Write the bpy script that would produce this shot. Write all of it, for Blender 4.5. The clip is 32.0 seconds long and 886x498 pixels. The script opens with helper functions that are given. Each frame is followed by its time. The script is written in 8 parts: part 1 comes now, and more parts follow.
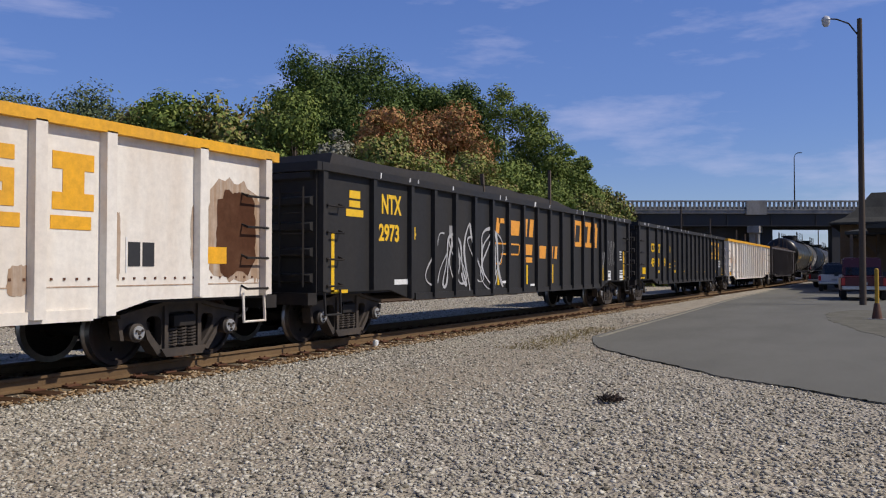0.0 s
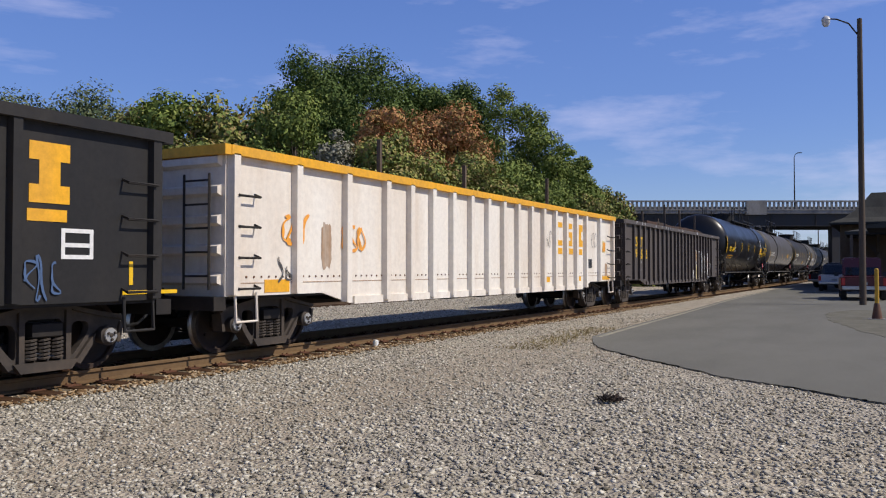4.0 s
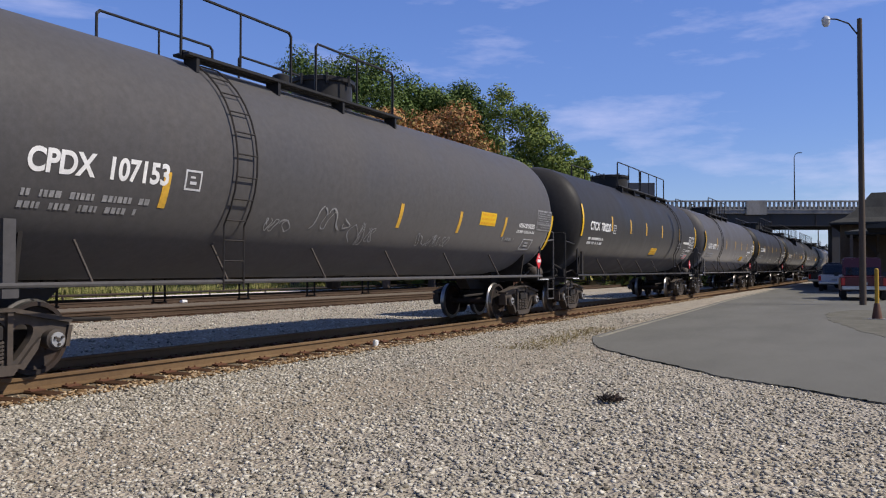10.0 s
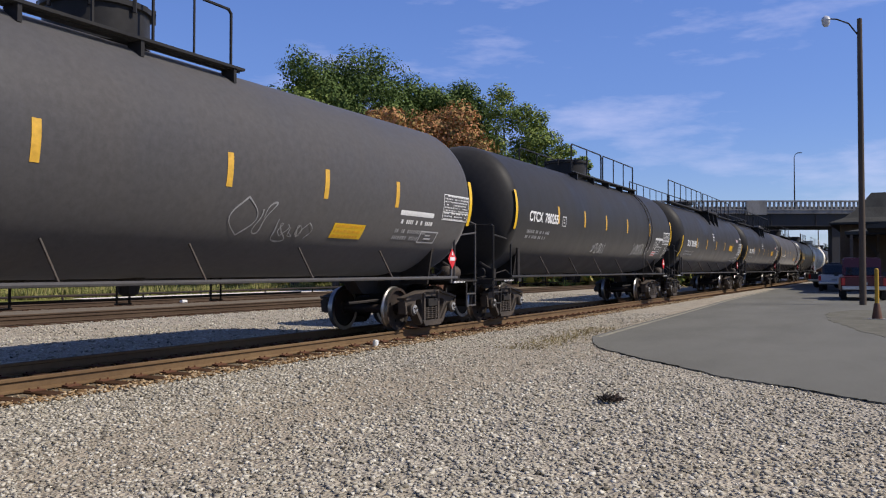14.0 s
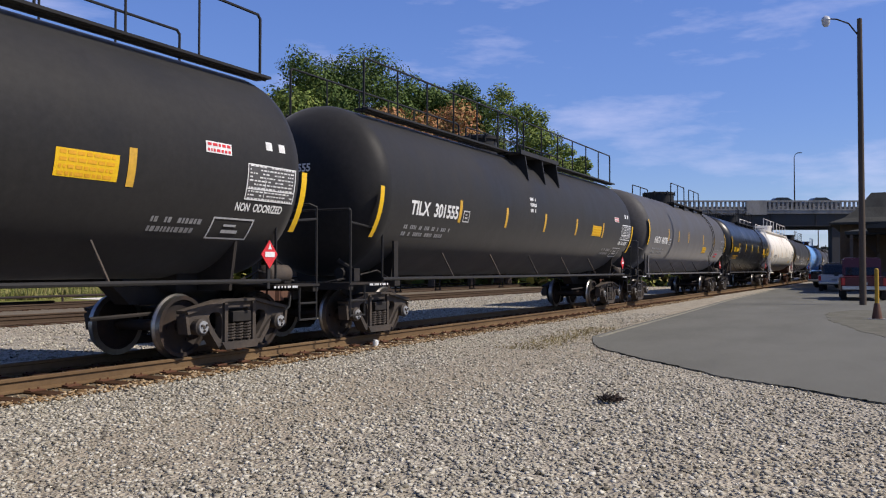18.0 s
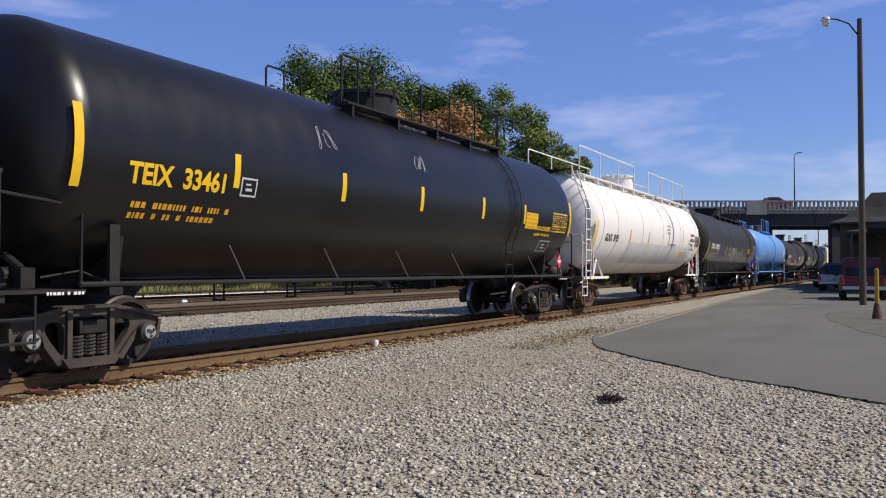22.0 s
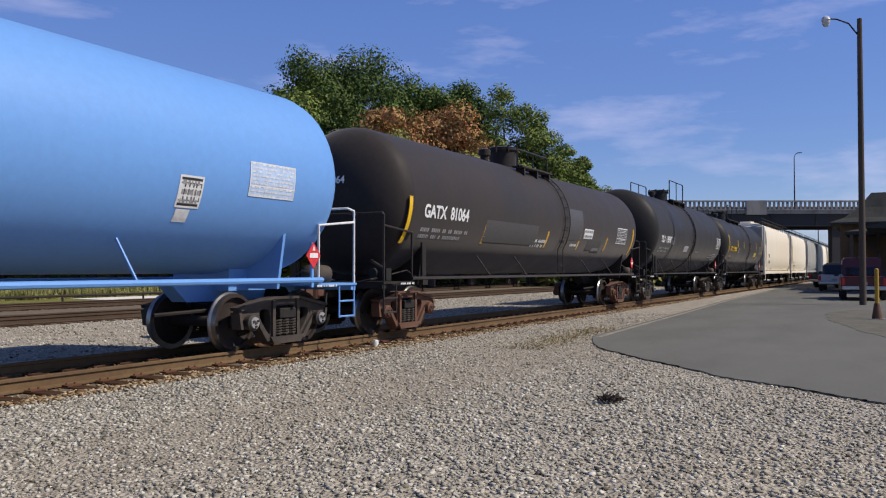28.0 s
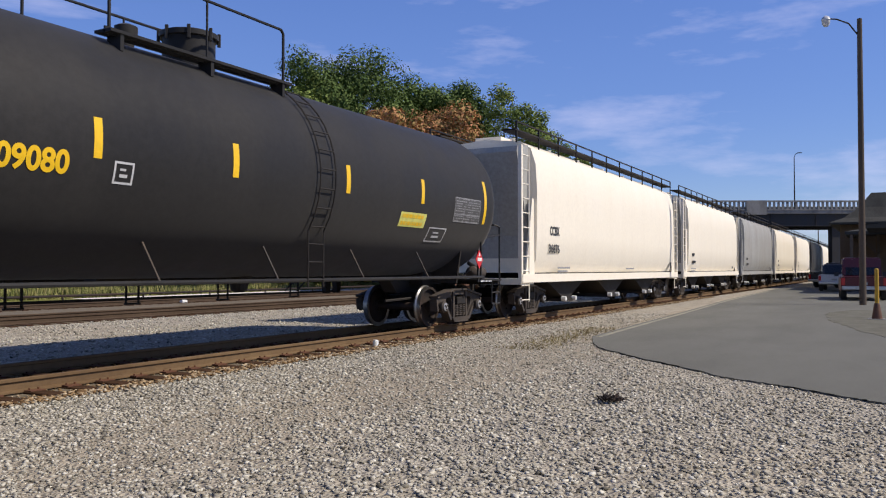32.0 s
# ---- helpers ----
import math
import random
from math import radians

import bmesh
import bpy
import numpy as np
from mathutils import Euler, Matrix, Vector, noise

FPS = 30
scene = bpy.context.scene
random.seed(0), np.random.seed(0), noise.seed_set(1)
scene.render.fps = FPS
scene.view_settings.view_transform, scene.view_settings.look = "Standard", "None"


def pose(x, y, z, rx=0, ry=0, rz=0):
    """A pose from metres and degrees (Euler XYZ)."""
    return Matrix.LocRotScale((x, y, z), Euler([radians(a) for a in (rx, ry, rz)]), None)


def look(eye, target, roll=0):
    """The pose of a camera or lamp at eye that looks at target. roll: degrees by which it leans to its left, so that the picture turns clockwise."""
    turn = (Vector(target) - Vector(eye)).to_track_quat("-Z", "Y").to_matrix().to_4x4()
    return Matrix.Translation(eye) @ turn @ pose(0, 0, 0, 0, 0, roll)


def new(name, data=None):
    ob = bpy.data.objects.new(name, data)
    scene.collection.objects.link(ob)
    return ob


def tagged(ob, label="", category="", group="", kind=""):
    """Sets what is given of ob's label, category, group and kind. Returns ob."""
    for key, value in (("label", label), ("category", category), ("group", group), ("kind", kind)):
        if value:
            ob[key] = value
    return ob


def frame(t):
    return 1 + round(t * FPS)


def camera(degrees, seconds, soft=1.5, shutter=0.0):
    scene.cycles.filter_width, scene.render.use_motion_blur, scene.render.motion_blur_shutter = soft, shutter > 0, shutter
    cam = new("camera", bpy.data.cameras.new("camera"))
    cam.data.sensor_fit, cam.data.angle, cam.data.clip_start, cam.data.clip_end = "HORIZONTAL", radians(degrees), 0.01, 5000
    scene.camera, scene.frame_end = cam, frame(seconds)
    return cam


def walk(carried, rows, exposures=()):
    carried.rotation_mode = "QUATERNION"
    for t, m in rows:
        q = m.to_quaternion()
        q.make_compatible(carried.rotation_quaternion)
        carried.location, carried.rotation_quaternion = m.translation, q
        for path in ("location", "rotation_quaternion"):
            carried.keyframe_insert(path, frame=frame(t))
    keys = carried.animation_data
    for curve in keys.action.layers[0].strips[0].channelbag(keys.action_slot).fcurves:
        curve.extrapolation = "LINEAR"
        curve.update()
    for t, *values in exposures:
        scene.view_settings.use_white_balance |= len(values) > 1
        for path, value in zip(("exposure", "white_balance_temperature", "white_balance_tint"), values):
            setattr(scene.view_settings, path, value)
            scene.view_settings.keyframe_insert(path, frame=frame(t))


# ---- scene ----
cam = camera(56.5, 32.0, soft=1.15)
EYE = (0.0, 0.0, 1.5)
YAW, TILT = 28.5, 1.41          # degrees from the track's line, and upward
AIM = (EYE[0] + math.cos(radians(YAW)), EYE[1] + math.sin(radians(YAW)), EYE[2] + math.tan(radians(TILT)))
walk(cam, [(0.0, look(EYE, AIM, 0.0)), (32.0, look(EYE, AIM, 0.0))], [(t, ev, 6500, 12) for t, ev in ((0.0, -0.33), (1.0, -0.22), (2.0, -0.16), (4.5, -0.14), (5.8, -0.25), (7.0, -0.1), (8.0, -0.02), (20.0, -0.03), (22.5, -0.08), (23.3, -0.2), (24.0, -0.35), (25.0, -0.25), (26.5, -0.2), (28.0, -0.18), (29.0, -0.05), (32.0, -0.05))])

RAIL = 0.20                      # rail top over the gravel
TRACK = 9.95                     # the main track's centre line, y


def run(t):
    """How far the train has come after t seconds: it gathers speed slowly."""
    return 10.3534 * t + 0.02254 * t * t

# ---- light ----
SUN_EL, SUN_AZ = radians(46), radians(-17)
sun_from = Vector((-math.sin(SUN_AZ) * math.cos(SUN_EL), -math.cos(SUN_AZ) * math.cos(SUN_EL), math.sin(SUN_EL)))
sun = new("sun", bpy.data.lights.new("sun", "SUN"))
sun.data.energy, sun.data.angle, sun.data.color = 4.75, radians(0.55), (1.0, 0.925, 0.81)
sun.matrix_basis = look(sun_from * 50, (0, 0, 0))

world = bpy.data.worlds.new("sky")
scene.world = world
world.use_nodes = True
wn = world.node_tree
wn.nodes.clear()
wo = wn.nodes.new("ShaderNodeOutputWorld")
wb = wn.nodes.new("ShaderNodeBackground")
ws = wn.nodes.new("ShaderNodeTexSky")
ws.sky_type, ws.sun_disc, ws.sun_elevation = "NISHITA", False, SUN_EL
ws.sun_rotation = math.atan2(sun_from.x, sun_from.y)
ws.air_density, ws.dust_density, ws.ozone_density = 1.0, 0.3, 3.0
wb.inputs["Strength"].default_value = 0.130
hs = wn.nodes.new("ShaderNodeHueSaturation")
hs.inputs["Hue"].default_value, hs.inputs["Saturation"].default_value = 0.522, 1.3
wn.links.new(ws.outputs[0], hs.inputs["Color"])
air = wn.nodes.new("ShaderNodeMix")      # even blue air that softens the fall from horizon to zenith
air.data_type = "RGBA"
up = wn.nodes.new("ShaderNodeTexCoord")
upz = wn.nodes.new("ShaderNodeSeparateXYZ")
thin = wn.nodes.new("ShaderNodeMapRange")
thin.inputs["From Min"].default_value, thin.inputs["From Max"].default_value = 0.25, 0.75
thin.inputs["To Min"].default_value, thin.inputs["To Max"].default_value = 0.5, 0.0
wn.links.new(up.outputs["Generated"], upz.inputs[0])
wn.links.new(upz.outputs[2], thin.inputs["Value"])
wn.links.new(thin.outputs[0], air.inputs[0])
air.inputs[7].default_value = (1.45, 2.5, 5.7, 1)
wn.links.new(hs.outputs[0], air.inputs[6])
# thin streaks of high cloud
wc = wn.nodes.new("ShaderNodeTexCoord")
wm = wn.nodes.new("ShaderNodeMapping")
wm.inputs["Rotation"].default_value = (0, 0, radians(-YAW))
wm.inputs["Scale"].default_value = (1.2, 2.2, 9.0)
wz = wn.nodes.new("ShaderNodeTexNoise")
wz.inputs["Scale"].default_value, wz.inputs["Detail"].default_value, wz.inputs["Roughness"].default_value = 1.7, 6.0, 0.6
wr = wn.nodes.new("ShaderNodeValToRGB")
wr.color_ramp.elements[0].position, wr.color_ramp.elements[1].position = 0.52, 0.80
wr.color_ramp.elements[1].color = (0.55, 0.55, 0.55, 1)
wx = wn.nodes.new("ShaderNodeMix")
wx.data_type = "RGBA"
wx.inputs[7].default_value = (6.6, 6.5, 8.4, 1)
wn.links.new(wc.outputs["Generated"], wm.inputs["Vector"])
wn.links.new(wm.outputs[0], wz.inputs["Vector"])
wn.links.new(wz.outputs[0], wr.inputs[0])
wn.links.new(wr.outputs[0], wx.inputs[0])
deep = wn.nodes.new("ShaderNodeMix")     # deep clear blue overhead
deep.data_type = "RGBA"
deep.inputs[7].default_value = (0.28, 0.62, 1.8, 1)
high = wn.nodes.new("ShaderNodeMapRange")
high.inputs["From Min"].default_value, high.inputs["From Max"].default_value = 0.34, 0.75
high.inputs["To Min"].default_value, high.inputs["To Max"].default_value = 0.0, 0.75
wn.links.new(upz.outputs[2], high.inputs["Value"])
wn.links.new(high.outputs[0], deep.inputs[0])
wn.links.new(air.outputs[2], deep.inputs[6])
wn.links.new(deep.outputs[2], wx.inputs[6])
wn.links.new(wx.outputs[2], wb.inputs["Color"])
wn.links.new(wb.outputs[0], wo.inputs["Surface"])


# ---- materials ----
def node_mat(name, rough=0.6, metal=0.0):
    m = bpy.data.materials.new(name)
    m.use_nodes = True
    b = m.node_tree.nodes["Principled BSDF"]
    b.inputs["Roughness"].default_value, b.inputs["Metallic"].default_value = rough, metal
    return m, m.node_tree, b


def noise_node(nt, scale, detail=4.0, rough=0.6, stretch=None, rand=False):
    n = nt.nodes.new("ShaderNodeTexNoise")
    n.inputs["Scale"].default_value, n.inputs["Detail"].default_value, n.inputs["Roughness"].default_value = scale, detail, rough
    co = nt.nodes.new("ShaderNodeTexCoord")
    src = co.outputs["Object"]
    if stretch:
        mp = nt.nodes.new("ShaderNodeMapping")
        mp.inputs["Scale"].default_value = stretch
        nt.links.new(src, mp.inputs["Vector"])
        src = mp.outputs[0]
    nt.links.new(src, n.inputs["Vector"])
    return n


def ramp_node(nt, src, stops):
    r = nt.nodes.new("ShaderNodeValToRGB")
    e = r.color_ramp.elements
    while len(e) < len(stops):
        e.new(0.5)
    for el, (p, c) in zip(e, stops):
        el.position, el.color = p, (*c, 1)
    nt.links.new(src, r.inputs[0])
    return r


def mix_node(nt, fac, a, b, mode="MIX"):
    m = nt.nodes.new("ShaderNodeMix")
    m.data_type, m.blend_type = "RGBA", mode
    for sock, val in ((m.inputs[0], fac), (m.inputs[6], a), (m.inputs[7], b)):
        if isinstance(val, (int, float)):
            sock.default_value = val
        elif isinstance(val, tuple):
            sock.default_value = (*val, 1)
        else:
            nt.links.new(val, sock)
    return m.outputs[2]


def bump_node(nt, b, src, dist, strength=0.6):
    n = nt.nodes.new("ShaderNodeBump")
    n.inputs["Strength"].default_value, n.inputs["Distance"].default_value = strength, dist
    nt.links.new(src, n.inputs["Height"])
    nt.links.new(n.outputs[0], b.inputs["Normal"])


def stuff(ob):
    ob["kind"] = "stuff"
    return ob


def paint(name, col, rough=0.5, dirt=(0.10, 0.085, 0.07), amount=0.5, streak=(0.6, 0.6, 0.12), fine=9.0, bump=0.002, metal=0.0, gloss=0.32, mottle=0.14, dust=0.0):
    """Weathered paint: two scales of grime, streaks, slight relief."""
    m, nt, b = node_mat(name, rough, metal)
    n1 = noise_node(nt, 1.6, 5, 0.65, streak)
    n2 = noise_node(nt, fine, 6, 0.7)
    f1 = ramp_node(nt, n1.outputs[0], [(0.42, (0, 0, 0)), (0.72, (amount,) * 3)])
    f2 = ramp_node(nt, n2.outputs[0], [(0.35, (1 - mottle,) * 3), (0.65, (1 + mottle * 0.7,) * 3)])
    c = mix_node(nt, f1.outputs[0], col, dirt)
    c = mix_node(nt, 1.0, c, f2.outputs[0], "MULTIPLY")
    nt.links.new(c, b.inputs["Base Color"])
    rr = ramp_node(nt, n1.outputs[0], [(0.3, (rough * 0.85,) * 3), (0.75, (min(1, rough * 1.35),) * 3)])
    nt.links.new(rr.outputs[0], b.inputs["Roughness"])
    b.inputs["Specular IOR Level"].default_value = gloss
    b.inputs["Sheen Weight"].default_value, b.inputs["Sheen Roughness"].default_value = dust, 0.45
    b.inputs["Sheen Tint"].default_value = (0.9, 0.87, 0.84, 1)
    bump_node(nt, b, n2.outputs[0], bump, 0.35)
    return m


def plain(name, col, rough=0.5, metal=0.0, var=0.15, scale=14.0):
    m, nt, b = node_mat(name, rough, metal)
    n = noise_node(nt, scale, 4)
    r = ramp_node(nt, n.outputs[0], [(0.3, tuple(c * (1 - var) for c in col)), (0.7, tuple(min(1, c * (1 + var)) for c in col))])
    nt.links.new(r.outputs[0], b.inputs["Base Color"])
    return m


M = {}
M["black_tank"] = paint("black_tank_paint", (0.023, 0.0225, 0.0225), 0.5, (0.042, 0.039, 0.035), 0.35, gloss=0.13, dust=0.13)
M["gloss_tank"] = paint("glossy_black_tank_paint", (0.008, 0.008, 0.0088), 0.32, (0.018, 0.016, 0.014), 0.25, gloss=0.42)
M["grey_tank"] = paint("dark_grey_tank_paint", (0.068, 0.066, 0.067), 0.55, (0.085, 0.077, 0.070), 0.4, gloss=0.16, dust=0.22)
M["brown_tank"] = paint("brown_black_tank_paint", (0.028, 0.023, 0.021), 0.55, (0.046, 0.036, 0.030), 0.5, gloss=0.15, dust=0.2)
M["white_tank"] = paint("white_tank_paint", (0.82, 0.785, 0.72), 0.5, (0.66, 0.60, 0.50), 0.25, (0.6, 0.6, 0.12), 9.0, 0.0005, mottle=0.04)
M["blue_tank"] = paint("light_blue_tank_paint", (0.15, 0.34, 0.70), 0.42, (0.14, 0.27, 0.52), 0.15, bump=0.0005, mottle=0.04)
M["hopper_white"] = paint("cream_hopper_paint", (0.87, 0.80, 0.66), 0.5, (0.72, 0.65, 0.53), 0.25, bump=0.0006, mottle=0.04)
# paint of the grey hoppers, and the shaded tone of every hopper's end slope
M["hopper_grey_end_shade"] = paint("grey_hopper_and_end_shade", (0.36, 0.36, 0.34), 0.6, (0.25, 0.2, 0.16), 0.4)
M["gon_black"] = paint("black_gondola_paint", (0.023, 0.0225, 0.0225), 0.5, (0.045, 0.040, 0.035), 0.45, gloss=0.18, dust=0.07)
M["gon_brown"] = paint("weathered_brown_black_paint", (0.046, 0.037, 0.033), 0.6, (0.085, 0.064, 0.052), 0.55, gloss=0.18, dust=0.25)
M["gon_white"] = paint("dirty_white_gondola_paint", (0.79, 0.75, 0.67), 0.55, (0.50, 0.37, 0.25), 0.5, mottle=0.08)
M["inside"] = paint("rusty_gondola_interior", (0.05, 0.035, 0.027), 0.85, (0.10, 0.05, 0.03), 0.8)
M["yellow"] = paint("yellow_marking_paint", (0.80, 0.40, 0.02), 0.5, (0.35, 0.2, 0.08), 0.35)
M["reflect"] = plain("yellow_reflective_tape", (0.80, 0.49, 0.012), 0.35, 0, 0.08)
M["reflect_dim"] = plain("dulled_yellow_tape", (0.62, 0.36, 0.04), 0.45, 0, 0.15)
M["white"] = plain("white_lettering", (0.72, 0.72, 0.70), 0.55, 0, 0.12)
M["dim"] = plain("faded_white_lettering", (0.28, 0.28, 0.28), 0.6, 0, 0.3)
M["blackp"] = plain("black_lettering", (0.025, 0.025, 0.025), 0.5)
M["red"] = plain("red_placard", (0.62, 0.03, 0.035), 0.45)
M["orange"] = plain("orange_marking", (0.78, 0.33, 0.04), 0.5)
M["rust"] = paint("brown_rust", (0.10, 0.042, 0.025), 0.85, (0.2, 0.09, 0.04), 0.7)
M["steel"] = paint("dusty_dark_steel", (0.016, 0.014, 0.013), 0.7, (0.06, 0.048, 0.038), 0.6, (1, 1, 1))
M["cast"] = paint("dusty_cast_steel", (0.050, 0.042, 0.036), 0.75, (0.12, 0.09, 0.066), 0.7, (1, 1, 1))
M["castrust"] = paint("rusty_cast_steel", (0.12, 0.06, 0.04), 0.8, (0.18, 0.10, 0.06), 0.7, (1, 1, 1))
M["tread"] = plain("worn_wheel_tread", (0.30, 0.29, 0.28), 0.35, 0.9)
M["hub"] = plain("pale_hub_plate", (0.27, 0.275, 0.28), 0.55)
M["wheel"] = paint("grimy_dark_wheel", (0.020, 0.016, 0.014), 0.75, (0.075, 0.045, 0.032), 0.7, (1, 1, 1))
M["rail"] = paint("rusty_rail_side", (0.13, 0.078, 0.036), 0.85, (0.20, 0.13, 0.065), 0.7, (0.3, 1, 1))
M["rail_far"] = paint("grey_brown_rail", (0.075, 0.052, 0.036), 0.8, (0.12, 0.085, 0.06), 0.6, (0.3, 1, 1), gloss=0.1)
M["tarp"] = paint("dark_grey_load", (0.035, 0.034, 0.036), 0.75, (0.07, 0.06, 0.05), 0.5)
M["railtop"] = plain("worn_rail_head", (0.20, 0.17, 0.14), 0.4, 0.8)
M["tie"] = paint("creosoted_tie_wood", (0.050, 0.026, 0.014), 0.9, (0.105, 0.058, 0.030), 0.7, (0.4, 3, 3), gloss=0.1)
M["concrete"] = paint("weathered_concrete", (0.30, 0.29, 0.27), 0.85, (0.12, 0.115, 0.11), 0.7, (0.5, 0.5, 0.2))
M["girder"] = paint("dark_bridge_steel", (0.045, 0.047, 0.05), 0.7, (0.09, 0.07, 0.055), 0.5)
M["bark"] = paint("bark", (0.085, 0.065, 0.05), 0.9, (0.05, 0.04, 0.03), 0.7, (2, 2, 0.3), 12, 0.02)
M["wood_pole"] = paint("weathered_pole_wood", (0.10, 0.075, 0.055), 0.85, (0.05, 0.04, 0.03), 0.6, (3, 3, 0.15), 14, 0.006)


def part(name, bm, mat, parent=None, label="", smooth=False):
    me = bpy.data.meshes.new(name)
    bmesh.ops.recalc_face_normals(bm, faces=bm.faces)
    bm.to_mesh(me)
    bm.free()
    for mm in (mat if isinstance(mat, (list, tuple)) else [mat]):
        me.materials.append(mm)
    if smooth:
        me.shade_smooth()
        me.set_sharp_from_angle(angle=radians(35))
    ob = new(name, me)
    if parent:
        ob.parent = parent
    if label:
        ob["label"] = label
    return ob


def again(ob, m, parent=None):
    """Another object on the same mesh."""
    o = new(ob.name.split(".")[0], ob.data)
    o.matrix_basis = m
    o.parent = parent if parent else ob.parent
    if "label" in ob:
        o["label"] = ob["label"]
    return o


def box(bm, x0, x1, y0, y1, z0, z1, mi=0, turn=None):
    vs = [bm.verts.new((x, y, z)) for z in (z0, z1) for y in (y0, y1) for x in (x0, x1)]
    if turn:
        for v in vs:
            v.co = turn @ v.co
    for q in ((0, 2, 3, 1), (4, 5, 7, 6), (0, 1, 5, 4), (2, 6, 7, 3), (0, 4, 6, 2), (1, 3, 7, 5)):
        f = bm.faces.new([vs[i] for i in q])
        f.material_index = mi
    return vs


def prism(bm, outline, a, b, axis="y", mi=0):
    """An outline of (u, w) points carried from a to b along an axis; u, w are the other two axes in order."""
    def at(u, w, d):
        return {"x": (d, u, w), "y": (u, d, w), "z": (u, w, d)}[axis]
    lo = [bm.verts.new(at(u, w, a)) for u, w in outline]
    hi = [bm.verts.new(at(u, w, b)) for u, w in outline]
    n = len(outline)
    fs = [bm.faces.new(lo), bm.faces.new(hi[::-1])]
    for i in range(n):
        fs.append(bm.faces.new((lo[i], hi[i], hi[(i + 1) % n], lo[(i + 1) % n])))
    for f in fs:
        f.material_index = mi


def rod(bm, p, q, r, n=6, r2=None, mi=0, caps=True):
    p, q = Vector(p), Vector(q)
    d = (q - p).normalized()
    a = d.orthogonal().normalized()
    b = d.cross(a)
    r2 = r if r2 is None else r2
    rings = []
    for c, rr in ((p, r), (q, r2)):
        rings.append([bm.verts.new(c + (a * math.cos(2 * math.pi * i / n) + b * math.sin(2 * math.pi * i / n)) * rr) for i in range(n)])
    for i in range(n):
        bm.faces.new((rings[0][i], rings[0][(i + 1) % n], rings[1][(i + 1) % n], rings[1][i])).material_index = mi
    if caps:
        bm.faces.new(rings[0][::-1]).material_index = mi
        bm.faces.new(rings[1]).material_index = mi


def tube(bm, pts, r, n=6, mi=0):
    """A bent bar through the points, in one piece."""
    pts = [Vector(p) for p in pts]
    dirs = [(q - p).normalized() for p, q in zip(pts, pts[1:])]
    side = dirs[0].orthogonal().normalized()
    rings = []
    for i, p in enumerate(pts):
        d0, d1 = dirs[max(0, i - 1)], dirs[min(i, len(dirs) - 1)]
        d = (d0 + d1).normalized() if (d0 + d1).length > 1e-4 else d1
        side = (side - d * side.dot(d)).normalized()
        up_ = d.cross(side)
        wide = min(1.6, 1 / max(0.35, d.dot(d1)))
        rings.append([bm.verts.new(p + (side * math.cos(2 * math.pi * k / n) + up_ * math.sin(2 * math.pi * k / n)) * r * (1 + (wide - 1) * 0.5)) for k in range(n)])
    for r0, r1 in zip(rings, rings[1:]):
        for k in range(n):
            bm.faces.new((r0[k], r0[(k + 1) % n], r1[(k + 1) % n], r1[k])).material_index = mi
    bm.faces.new(rings[0][::-1]).material_index = mi
    bm.faces.new(rings[-1]).material_index = mi


def lathe(bm, profile, axis="x", n=24, centre=(0, 0, 0), mi=0):
    """Revolve (along, radius) pairs about an axis through centre."""
    cx, cy, cz = centre
    rings = []
    for u, r in profile:
        ring = []
        for i in range(n):
            a = 2 * math.pi * i / n
            c, s = r * math.cos(a), r * math.sin(a)
            ring.append(bm.verts.new({"x": (cx + u, cy + c, cz + s), "y": (cx + c, cy + u, cz + s), "z": (cx + c, cy + s, cz + u)}[axis]))
        rings.append(ring)
    for r0, r1 in zip(rings, rings[1:]):
        for i in range(n):
            bm.faces.new((r0[i], r0[(i + 1) % n], r1[(i + 1) % n], r1[i])).material_index = mi
    bm.faces.new(rings[0]).material_index = mi
    bm.faces.new(rings[-1][::-1]).material_index = mi


def thing(name, m, label, category, group="", kind=""):
    e = new(name)
    e.matrix_basis = m
    e.empty_display_size = 0.3
    return tagged(e, label, category, group, kind)




